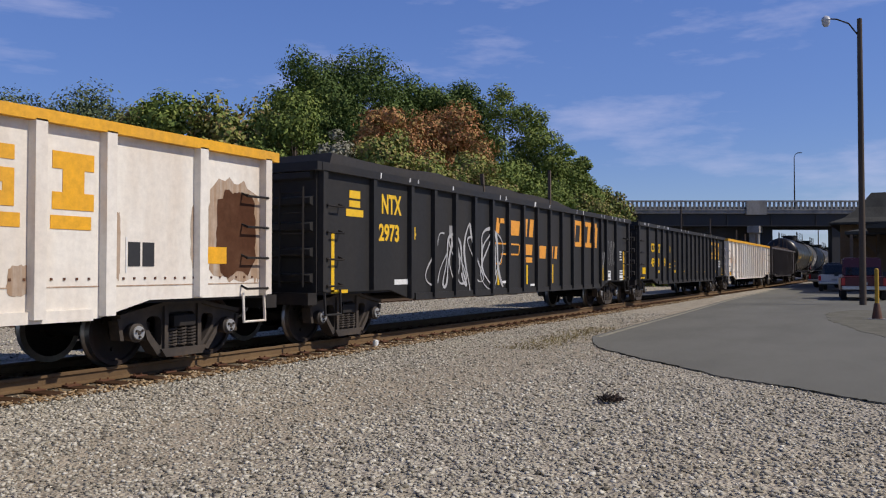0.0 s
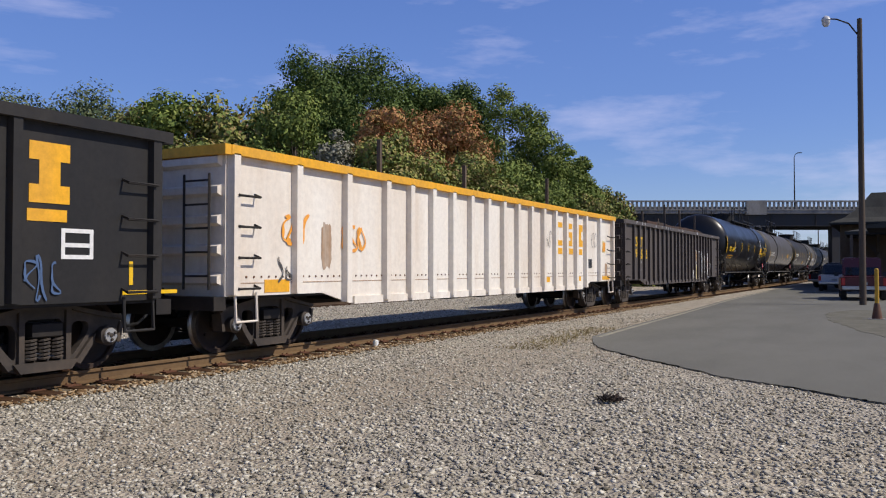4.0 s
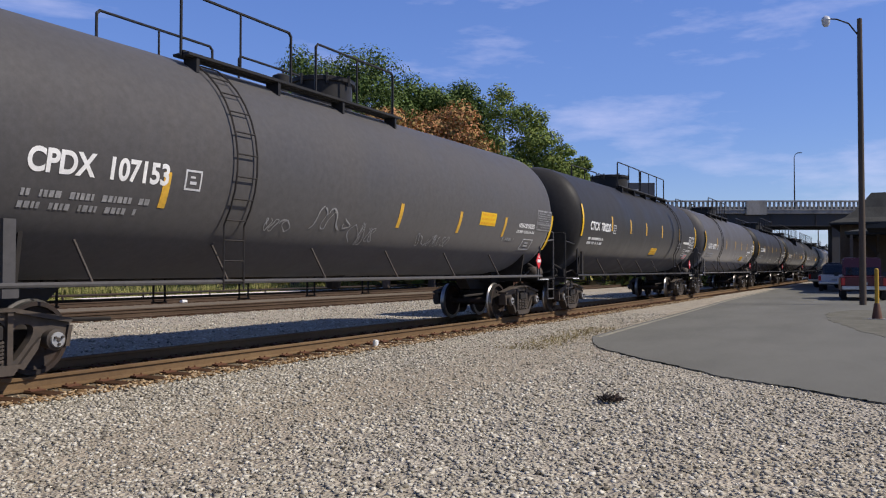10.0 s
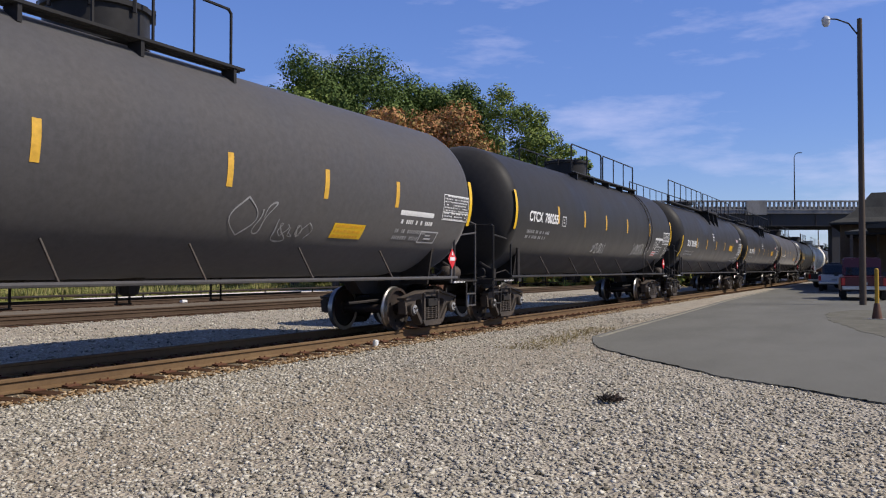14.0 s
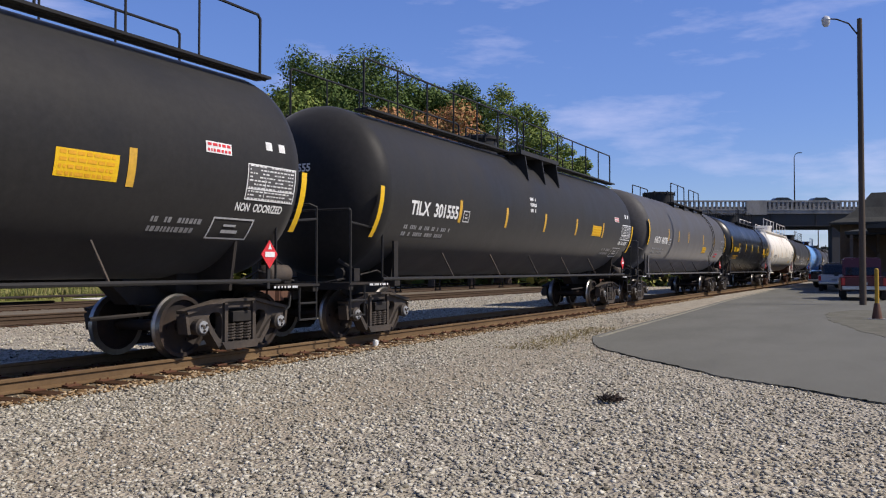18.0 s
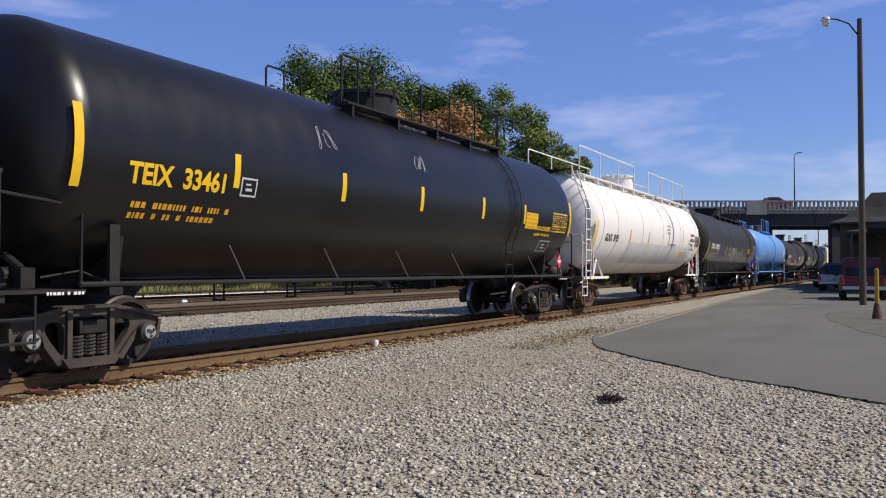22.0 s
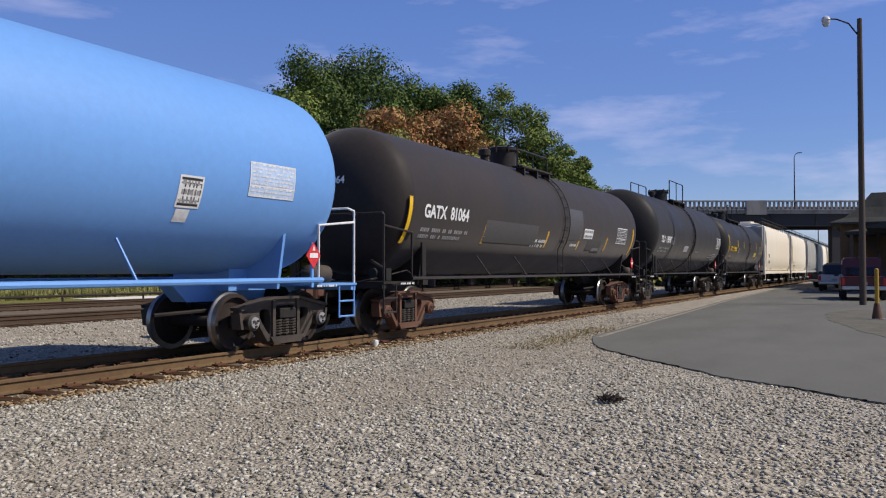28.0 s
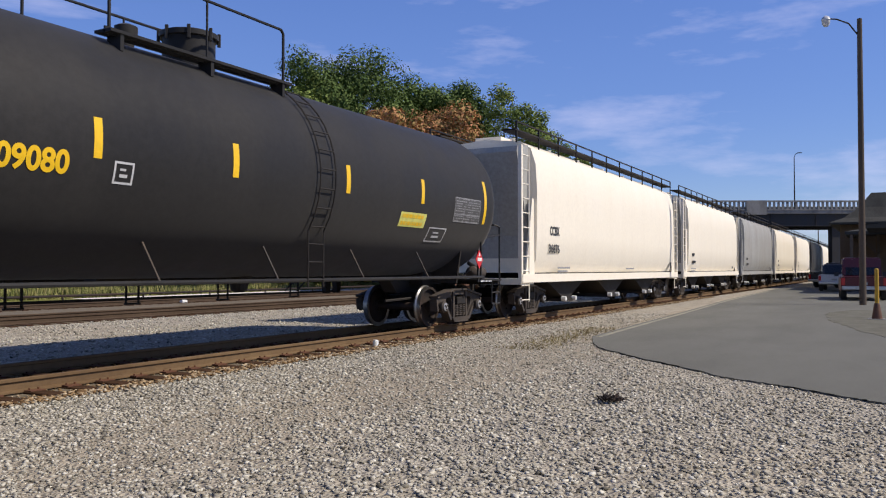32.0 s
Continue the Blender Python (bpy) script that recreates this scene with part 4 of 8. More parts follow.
    for body, wide, cap, x, up, mname in spec.get("text", ())[:1]:
        if "9" in body:
            continue
        head_letters(body, 1.08, 0.16, 0.30, M["yellow" if mname == "reflect" else mname], car, R, zc, TL, hd)
    for x, up, w_, h_, mname, lines, ink in spec.get("signs", ()):
        up += low
        x += mv
        bm = bmesh.new()
        if mname == "frame_w":      # an outlined box
            t_ = 0.028
            for x0_, x1_, u0, u1 in ((x, x + w_, up, up + t_), (x, x + w_, up + h_ - t_, up + h_), (x, x + t_, up, up + h_), (x + w_ - t_, x + w_, up, up + h_)):
                patch(bm, x0_, x1_, u0 / R, u1 / R, R, zc, 0.006, 3)
            patch(bm, x + w_ * 0.3, x + w_ * 0.7, (up + h_ * 0.3) / R, (up + h_ * 0.45) / R, R, zc, 0.006, 1)
            patch(bm, x + w_ * 0.3, x + w_ * 0.6, (up + h_ * 0.6) / R, (up + h_ * 0.7) / R, R, zc, 0.006, 1)
            stuff(part("stencil_frame", bm, M["frame_w"], car))
            continue
        patch(bm, x, x + w_, up / R, (up + h_) / R, R, zc, 0.005)
        sg = part("stencil_panel", bm, M[mname], car)
        bm = bmesh.new()
        if lines >= 6:          # a ruled table of small figures
            t_ = 0.018
            for x0_, x1_, u0, u1 in ((x, x + w_, up, up + t_), (x, x + w_, up + h_ - t_, up + h_), (x, x + t_, up, up + h_), (x + w_ - t_, x + w_, up, up + h_), (x + w_ * 0.36, x + w_ * 0.36 + t_ * 0.6, up, up + h_ * 0.62), (x, x + w_, up + h_ * 0.3, up + h_ * 0.3 + t_)):
                patch(bm, x0_, x1_, u0 / R, u1 / R, R, zc, 0.009, 3)
            rr = random.Random(int(x * 100) + 5)
            rows = lines + 3
            for k in range(rows):
                u, c = up + h_ * (k + 0.5) / rows, x + 0.05
                while c < x + w_ - 0.08:
                    d = rr.uniform(0.02, 0.085)
                    if rr.random() < 0.8:
                        patch(bm, c, min(c + d, x + w_ - 0.04), (u - h_ * 0.2 / rows) / R, (u + h_ * 0.2 / rows) / R, R, zc, 0.009, 1)
                    c += d + 0.022
            stuff(part("stencil", bm, M[ink], sg))
            continue
        rr = random.Random(int(x * 100) + lines)
        for k in range(lines):
            u = up + h_ * (k + 0.5) / lines
            c = x + w_ * 0.06
            while c < x + w_ * 0.9:
                d = rr.uniform(0.03, 0.14) * min(1.0, w_ + 0.2)
                patch(bm, c, min(c + d, x + w_ * 0.95), (u - h_ * 0.25 / lines) / R, (u + h_ * 0.25 / lines) / R, R, zc, 0.009, 1)
                c += d + 0.025
        stuff(part("stencil", bm, M[ink], sg))
    for x, up, n, w_, mname in spec.get("bars", ()):
        up += low
        x += mv
        bm = bmesh.new()
        rr = random.Random(int(x * 100) + 7)
        for k in range(n):
            c = x
            while c < x + w_ * (1 - 0.12 * k):
                d = rr.uniform(0.03, 0.075)
                patch(bm, c, c + d, (up - 0.15 * k) / R, (up - 0.15 * k + 0.085) / R, R, zc, 0.005, 1)
                c += d + (0.022 if rr.random() < 0.75 else 0.12)
        stuff(part("stencil", bm, M[mname], car))
    for x, up, w_, h_, mname, seed, width in spec.get("scrawl", ()):
        bm = bmesh.new()
        scrawl(bm, x + mv, up + low, w_, h_, seed, width, R, zc)
        stuff(part("graffiti", bm, M[mname], car, "scrawled graffiti"))
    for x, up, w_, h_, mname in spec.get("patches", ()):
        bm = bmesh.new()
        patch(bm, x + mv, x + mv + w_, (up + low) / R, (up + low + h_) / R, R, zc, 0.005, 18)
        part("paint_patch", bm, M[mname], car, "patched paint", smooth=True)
    return car


def scrawl(bm, x, up, w, h, seed, width, r=None, zc=0.0, y=0.0):
    """Looping paint strokes, each one smooth ribbon of slightly uneven width."""
    rr = random.Random(seed)
    n = max(3, int(w / (h * 0.55)))
    for k in range(n):
        cx, cy = x + w * (k + 0.5) / n, up + h * 0.5
        ph, turns, sx, sy = rr.uniform(0, 6.28), rr.uniform(0.7, 1.5), w / n * rr.uniform(0.4, 0.75), h * rr.uniform(0.35, 0.55)
        f2 = rr.choice((1, 2, 2, 3))
        pts = []
        for i in range(33):
            a = ph + turns * 6.28 * i / 32
            pts.append(Vector((cx + sx * math.cos(a) * (0.6 + 0.4 * math.cos(f2 * a)), cy + sy * math.sin(f2 * 0.5 * a + ph))))
        prev = None
        for i, p in enumerate(pts):
            d = pts[min(i + 1, 32)] - pts[max(i - 1, 0)]
            nn = Vector((-d.y, d.x)).normalized() * width / 2 * (0.8 + 0.3 * math.sin(i * 0.5 + seed)) if d.length > 1e-5 else Vector((0, width / 2))
            lift = 0.006 + 0.0012 * k + 0.0001 * i
            row = []
            for q in (p + nn, p - nn):
                if r:
                    row.append(bm.verts.new((q.x, -math.cos(q.y / r) * (r + lift), zc + math.sin(q.y / r) * (r + lift))))
                else:
                    row.append(bm.verts.new((q.x, y - lift, q.y)))
            if prev:
                bm.faces.new((prev[0], prev[1], row[1], row[0]))
            prev = row


def build_gondola(spec):
    L, B, zt, zb = spec["length"], spec["body"], spec["top"], spec["bottom"]
    car = car_base("gondola_car", L, spec["label"], "gondola car", spec.get("centres", B - 3.6), M[spec.get("bogie", "cast")])
    mat, W = M[spec["mat"]], 1.42
    ze = spec.get("ends_bottom", 1.0)
    drop = spec.get("drop", 2.6)
    # side sheets: the deep belly steps up over the bogies
    for s in (-1, 1):
        bm = bmesh.new()
        out = [(-B / 2, ze), (-B / 2 + drop, ze), (-B / 2 + drop + 0.8, zb), (B / 2 - drop - 0.8, zb), (B / 2 - drop, ze), (B / 2, ze), (B / 2, zt), (-B / 2, zt)]
        prism(bm, out, s * W - 0.02, s * W + 0.02)
        sd = part("side_sheet", bm, mat, car)
        n = spec["ribs"]
        xs = [-B / 2 + 0.09, -B / 2 + spec["end_bay"]] + list(np.linspace(-B / 2 + spec["end_bay"], B / 2 - spec["end_bay"], n + 1)[1:]) + [B / 2 - 0.09]
        if spec.get("rib_at"):
            xs = [-B / 2 + 0.09] + list(spec["rib_at"]) + [B / 2 - 0.09]
        n = len(xs) - 1
        for i, x in enumerate(xs):
            zlo = zb + 0.03 if abs(x) < B / 2 - drop - 0.6 else ze + 0.02
            w = spec.get("rib_w", 0.075) if 0 < i < n else 0.09
            bm = bmesh.new()
            d = spec.get("rib_depth", 0.11)
            prism(bm, [(x - w, s * W), (x - w * 0.75, s * (W + d)), (x + w * 0.75, s * (W + d)), (x + w, s * W)], zlo, zt - 0.10, "z")
            part("side_post", bm, mat, sd)
        bm = bmesh.new()
        y0, y1 = sorted((s * (W - 0.04), s * (W + 0.13)))
        box(bm, -B / 2 - 0.03, B / 2 + 0.03, y0, y1, zt - 0.12, zt + 0.02)
        part("top_chord", bm, M[spec.get("chord", spec["mat"])], car)
        bm = bmesh.new()
        y0, y1 = sorted((s * (W - 0.02), s * (W + 0.06)))
        box(bm, -B / 2 + drop + 0.9, B / 2 - drop - 0.9, y0, y1, zb - 0.02, zb + 0.12)
        part("side_sill", bm, mat, car)
    # pale scuffs along the rim where grabs have struck it
    rr = random.Random(int(B * 10) + n)
    for k in range(0 if spec["mat"] == "gon_white" else 16):
        x, w = rr.uniform(-B / 2 + 0.5, B / 2 - 0.5), rr.uniform(0.02, 0.06)
        bm = bmesh.new()
        h = rr.uniform(0.05, 0.12)
        prism(bm, [(x - w, zt - h), (x + w * 0.6, zt - h * 0.9), (x + w, zt + 0.012), (x - w * 0.4, zt + 0.015)], -W - 0.134, -W - 0.129)
        part("scuff", bm, M["silver" if k % 3 else "white"], car)
    # ends with level corrugations
    for s in (-1, 1):
        x = s * B / 2
        bm = bmesh.new()
        box(bm, x - 0.03, x + 0.03, -W, W, ze, zt)
        sheet = part("end_sheet", bm, mat, car)
        for k in range(5):
            z = ze + 0.25 + (zt - ze - 0.45) * k / 4
            bm = bmesh.new()
            prism(bm, [(x, z - 0.10), (x + s * 0.13, z - 0.05), (x + s * 0.13, z + 0.05), (x, z + 0.10)], -W + 0.06, W - 0.06, "y")
            part("corrugation", bm, mat, sheet)
        bm = bmesh.new()
        y0, y1 = -W - 0.12, W + 0.12
        box(bm, min(x, x + s * 0.16), max(x, x + s * 0.16), y0, y1, zt - 0.13, zt + 0.02)
        part("end_chord", bm, M[spec.get("chord", spec["mat"])], car)
        bm = bmesh.new()
        box(bm, min(x, x + s * 0.55), max(x, x + s * 0.55), -0.2, 0.2, 0.68, 1.02)
        box(bm, min(x, x + s * 0.25), max(x, x + s * 0.25), -W, W, ze - 0.2, ze)
        part("end_sill", bm, M["steel"], car)
        y = -W - 0.14
        xx = x - s * 0.12
        for k in range(1, 5):
            z = 0.55 + k * 0.46
            bm = bmesh.new()
            tube(bm, [(xx, y + 0.13, z + 0.05), (xx, y, z), (xx - s * 0.46, y, z), (xx - s * 0.46, y + 0.13, z + 0.05)], 0.017, 5)
            part("grab_iron", bm, M["steel"], car)
        bm = bmesh.new()
        tube(bm, [(xx, -W - 0.06, ze + 0.05), (xx, -W - 0.08, 0.52), (xx - s * 0.46, -W - 0.08, 0.52), (xx - s * 0.46, -W - 0.06, ze + 0.05)], 0.022, 6)
        part("step", bm, mat, car)
        bm = bmesh.new()
        for k in range(5):
            z = 1.2 + k * 0.35
            rod(bm, (x + s * 0.2, -W + 0.15, z), (x + s * 0.2, -W + 0.65, z), 0.016, 5)
        rod(bm, (x + s * 0.2, -W + 0.15, 1.0), (x + s * 0.2, -W + 0.15, 2.7), 0.02, 5)
        rod(bm, (x + s * 0.2, -W + 0.65, 1.0), (x + s * 0.2, -W + 0.65, 2.7), 0.02, 5)
        part("end_ladder", bm, M["steel"], car)
    bm = bmesh.new()
    box(bm, -B / 2, B / 2, -W + 0.02, W - 0.02, ze - 0.04, ze + 0.06)
    box(bm, -B / 2, B / 2, -0.22, 0.22, 0.66, ze)
    for x in np.linspace(-B / 2 + 3.5, B / 2 - 3.5, 7):
        box(bm, x - 0.06, x + 0.06, -W + 0.05, W - 0.05, zb + 0.05, ze)
    part("underframe", bm, M["steel"], car)
    bm = bmesh.new()
    rod(bm, (-1.5, -0.6, zb + 0.05), (-0.6, -0.6, zb + 0.05), 0.16, 10)
    box(bm, 0.2, 0.6, -0.8, -0.4, zb - 0.1, zb + 0.2)
    part("brake_gear", bm, M["steel"], car)
    # load of scrap rail or pipe pieces standing proud
    if spec.get("load"):
        bm = bmesh.new()
        rr = random.Random(spec["ribs"])
        x0, x1, h = spec["load"]
        xs = np.linspace(x0, x1, 26)
        hs_ = [zt + h * (0.75 + 0.3 * noise.noise(Vector((x * 0.5, spec["ribs"], 0)))) + 0.12 * rr.choice((0, 0, 0, 1)) * h for x in xs]
        hs_ = [zt - 0.1 + (v - zt + 0.1) * min(1.0, (x1 - x) / 3.5) for x, v in zip(xs, hs_)]
        prism(bm, [(x0 - 0.3, zt - 0.5)] + list(zip(xs, hs_)) + [(x1 + 0.3, zt - 0.5)], -W + 0.08, W - 0.08)
        bmesh.ops.triangulate(bm, faces=[f for f in bm.faces if len(f.verts) > 4])
        part("load", bm, M[spec.get("load_mat", "inside")], car, "dark load standing above the rim")
    for x, dz, lean in spec.get("stakes", ()):
        bm = bmesh.new()
        prism(bm, [(x - 0.035, zt - 0.8), (x + 0.035, zt - 0.8), (x + 0.035 + lean, zt + dz), (x - 0.035 + lean, zt + dz)], -W + 0.06, -W + 0.14)
        part("stake", bm, M["wood_pole"], car, "upright wooden stake")
    y = -W - 0.02
    for body, wide, cap, x, up, mname in spec.get("text", ()):
        letters(body, wide, cap, x, up, M[mname], car, y=y)
    for x, up, w, h, mname in spec.get("blocks", ()):
        bm = bmesh.new()
        lean = 0.2 * h if mname == "orange" and h > 0.2 else 0.0     # sloping painted shapes
        prism(bm, [(x, up), (x + w, up), (x + w + lean, up + h), (x + lean, up + h)], y - 0.008, y - 0.001)
        part("marking", bm, M[mname], car)
    for i, (x, up, w, h, mname, lift) in enumerate(spec.get("blobs", ())):
        rr = random.Random(i * 7 + 3)
        bm = bmesh.new()
        ring = []
        for k in range(36):
            a = k * math.pi / 18
            cx, cy = math.cos(a), math.sin(a)
            q = (abs(cx) ** 4 + abs(cy) ** 4) ** -0.25 * rr.uniform(0.88, 1.04)
            ring.append(bm.verts.new((x + w / 2 + cx * q * w / 2, y - lift, up + h / 2 + cy * q * h / 2)))
        bm.faces.new(ring)
        part("paint_blot", bm, M[mname], car)
    for i, (mname, lift, outline) in enumerate(spec.get("shapes", ())):
        bm = bmesh.new()
        bm.faces.new([bm.verts.new((u, y - lift - 0.0006 * i, w)) for u, w in soften(list(outline), 0.2, 1)])
        bmesh.ops.triangulate(bm, faces=bm.faces[:])
        part("painted_shape", bm, M[mname], car)
    if spec.get("rivets"):
        bm = bmesh.new()
        for x in np.arange(-B / 2 + 0.4, B / 2 - 0.3, 0.17):
            box(bm, x - 0.014, x + 0.014, y - 0.012, y, 1.17, 1.2)
        stuff(part("rivet_row", bm, M["rust"], car))
        bm = bmesh.new()
        box(bm, -B / 2 + 0.2, B / 2 - 0.2, y - 0.006, y, 1.085, 1.10)
        part("lap_seam", bm, M["rust_streak"], car)
    for x, up, w, h, mname, seed, width in spec.get("scrawl", ()):
        bm = bmesh.new()
        scrawl(bm, x, up, w, h, seed, width, y=y - 0.010)
        stuff(part("graffiti", bm, M[mname], car, "scrawled graffiti"))
    return car


def build_hopper(spec):
    """A covered hopper with rounded sides and sloped ends."""
    L, B, zt = spec["length"], spec["body"], spec["top"]
    car = car_base("covered_hopper_car", L, spec["label"], "hopper car", L - 4.6, M["cast"])
    mat = M[spec["mat"]]
    bm = bmesh.new()
    # cross-section of the bulging side (y, z)
    half = [(-1.38, 1.05), (-1.56, 1.35), (-1.60, 2.0), (-1.60, 3.0), (-1.56, 3.6), (-1.42, 3.98), (-1.05, 4.18), (0, 4.26)]
    k = zt / 4.26
    half = [(y, z * k) for y, z in half]
    sec = half + [(-y, z) for y, z in reversed(half[:-1])]
    xs = [-B / 2 + 0.95, -B / 2 + 1.0, B / 2 - 1.0, B / 2 - 0.95]
    rings = [[bm.verts.new((x, y, z)) for y, z in sec] for x in (-B / 2 + 0.9, B / 2 - 0.9)]
    n = len(sec)
    for i in range(n - 1):
        bm.faces.new((rings[0][i], rings[0][i + 1], rings[1][i + 1], rings[1][i]))
    bm.faces.new((rings[0][0], rings[1][0], rings[1][-1], rings[0][-1]))
    bm.faces.new(rings[0][::-1]), bm.faces.new(rings[1])
    body = part("hopper_body", bm, mat, car, smooth=True)
    for s in (-1, 1):
        x = s * (B / 2 - 0.9)
        bm = bmesh.new()
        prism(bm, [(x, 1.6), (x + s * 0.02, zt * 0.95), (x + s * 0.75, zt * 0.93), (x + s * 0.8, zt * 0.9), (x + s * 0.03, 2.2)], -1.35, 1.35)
        # end slope is grey on cream cars too: its shade is put into the colour
        part("end_slope", bm, M["hopper_grey_end_shade"], car)
        bm = bmesh.new()
        for y in (-1.5, 1.5):
            box(bm, s * B / 2 - 0.05, s * B / 2 + 0.05, y - 0.05, y + 0.05, 0.95, zt * 0.93)
            prism(bm, [(x, 1.05), (x, 3.2), (x + s * 0.15, 3.2), (x + s * 0.62, 1.05)], y - 0.02, y + 0.02)
        box(bm, min(x, s * B / 2), max(x, s * B / 2), -1.5, 1.5, 0.9, 1.06)
        part("end_post", bm, mat, car)
        bm = bmesh.new()
        for q in (-1.53, 1.53):
            for z in np.arange(0.5, zt * 0.92, 0.38):
                rod(bm, (s * B / 2, q, z), (s * (B / 2 - 0.5), q, z), 0.016, 5)
            rod(bm, (s * (B / 2 - 0.5), q, 0.45), (s * (B / 2 - 0.5), q, zt * 0.92), 0.02, 5)
        part("ladder", bm, mat, car)
        bm = bmesh.new()
        box(bm, min(s * B / 2, s * (L / 2 - 0.5)), max(s * B / 2, s * (L / 2 - 0.5)), -0.18, 0.18, 0.68, 1.0)
        part("end_sill", bm, M["steel"], car)
    bm = bmesh.new()
    for y in (-1.5, 1.5):
        box(bm, -B / 2, B / 2, y - 0.07, y + 0.07, 0.95, 1.18)
    part("side_sill", bm, mat, car)
    for c in (-1, 0, 1):
        bm = bmesh.new()
        w = B / 3 * 0.42
        cx = c * B * 0.26
        for q in (-1, 1):
            prism(bm, [(cx - w, 1.3), (cx + w, 1.3), (cx + 0.25, 0.42), (cx - 0.25, 0.42)], min(q * 0.15, q * 1.2), max(q * 0.15, q * 1.2))
        box(bm, cx - 0.4, cx + 0.4, -1.25, 1.25, 0.33, 0.44)
        part("discharge_hopper", bm, M["steel"], car)
        for q in (-0.45, 0.45):
            bm = bmesh.new()
            rod(bm, (cx + q, -1.36, 0.42), (cx + q, -1.22, 0.42), 0.07, 8)
            part("gate_capstan", bm, M["white"], car)
    bm = bmesh.new()
    for s in (-1, 1):
        y = s * 1.12
        box(bm, -B / 2 + 0.1, B / 2 - 0.1, y - 0.2, y + 0.2, zt + 0.07, zt + 0.11)
        for x in np.linspace(-B / 2 + 0.2, B / 2 - 0.2, 12):
            box(bm, x - 0.02, x + 0.02, y + s * 0.16, y + s * 0.2, zt - 0.25, zt + 0.32)
        box(bm, -B / 2 + 0.2, B / 2 - 0.2, y + s * 0.17, y + s * 0.2, zt + 0.29, zt + 0.33)
    part("roof_walk", bm, M["steel"], car)
    bm = bmesh.new()
    box(bm, -B / 2 + 1.2, B / 2 - 1.2, -0.4, 0.4, zt - 0.02, zt + 0.12)
    for x in np.linspace(-B / 2 + 2, B / 2 - 2, 6):
        box(bm, x - 0.05, x + 0.05, -0.5, 0.5, zt + 0.1, zt + 0.17)
    part("roof_hatch", bm, mat, car)
    for body, wide, cap, x, up, mname in spec.get("text", ()):
        letters(body, wide, cap, x, up, M[mname], car, y=-1.605)
    for x, up, w, h, mname in spec.get("blocks", ()):
        bm = bmesh.new()
        box(bm, x, x + w, -1.612, -1.604, up, up + h)
        part("marking", bm, M[mname], car)
    return car


# ---- bridge, trees, yard ----
FW = Vector((math.cos(radians(YAW)), math.sin(radians(YAW)), 0))      # a road bridge runs square to this line
RT = Vector((math.sin(radians(YAW)), -math.cos(radians(YAW)), 0))
BRIDGE = 104.0


def from_line(depth, across, z=0.0):
    p = FW * depth + RT * across
    return (p.x, p.y, z)


def bridge_pose(across=0.0, depth=BRIDGE, z=0.0):
    p = from_line(depth, across)
    return pose(p[0], p[1], z, 0, 0, YAW - 90)


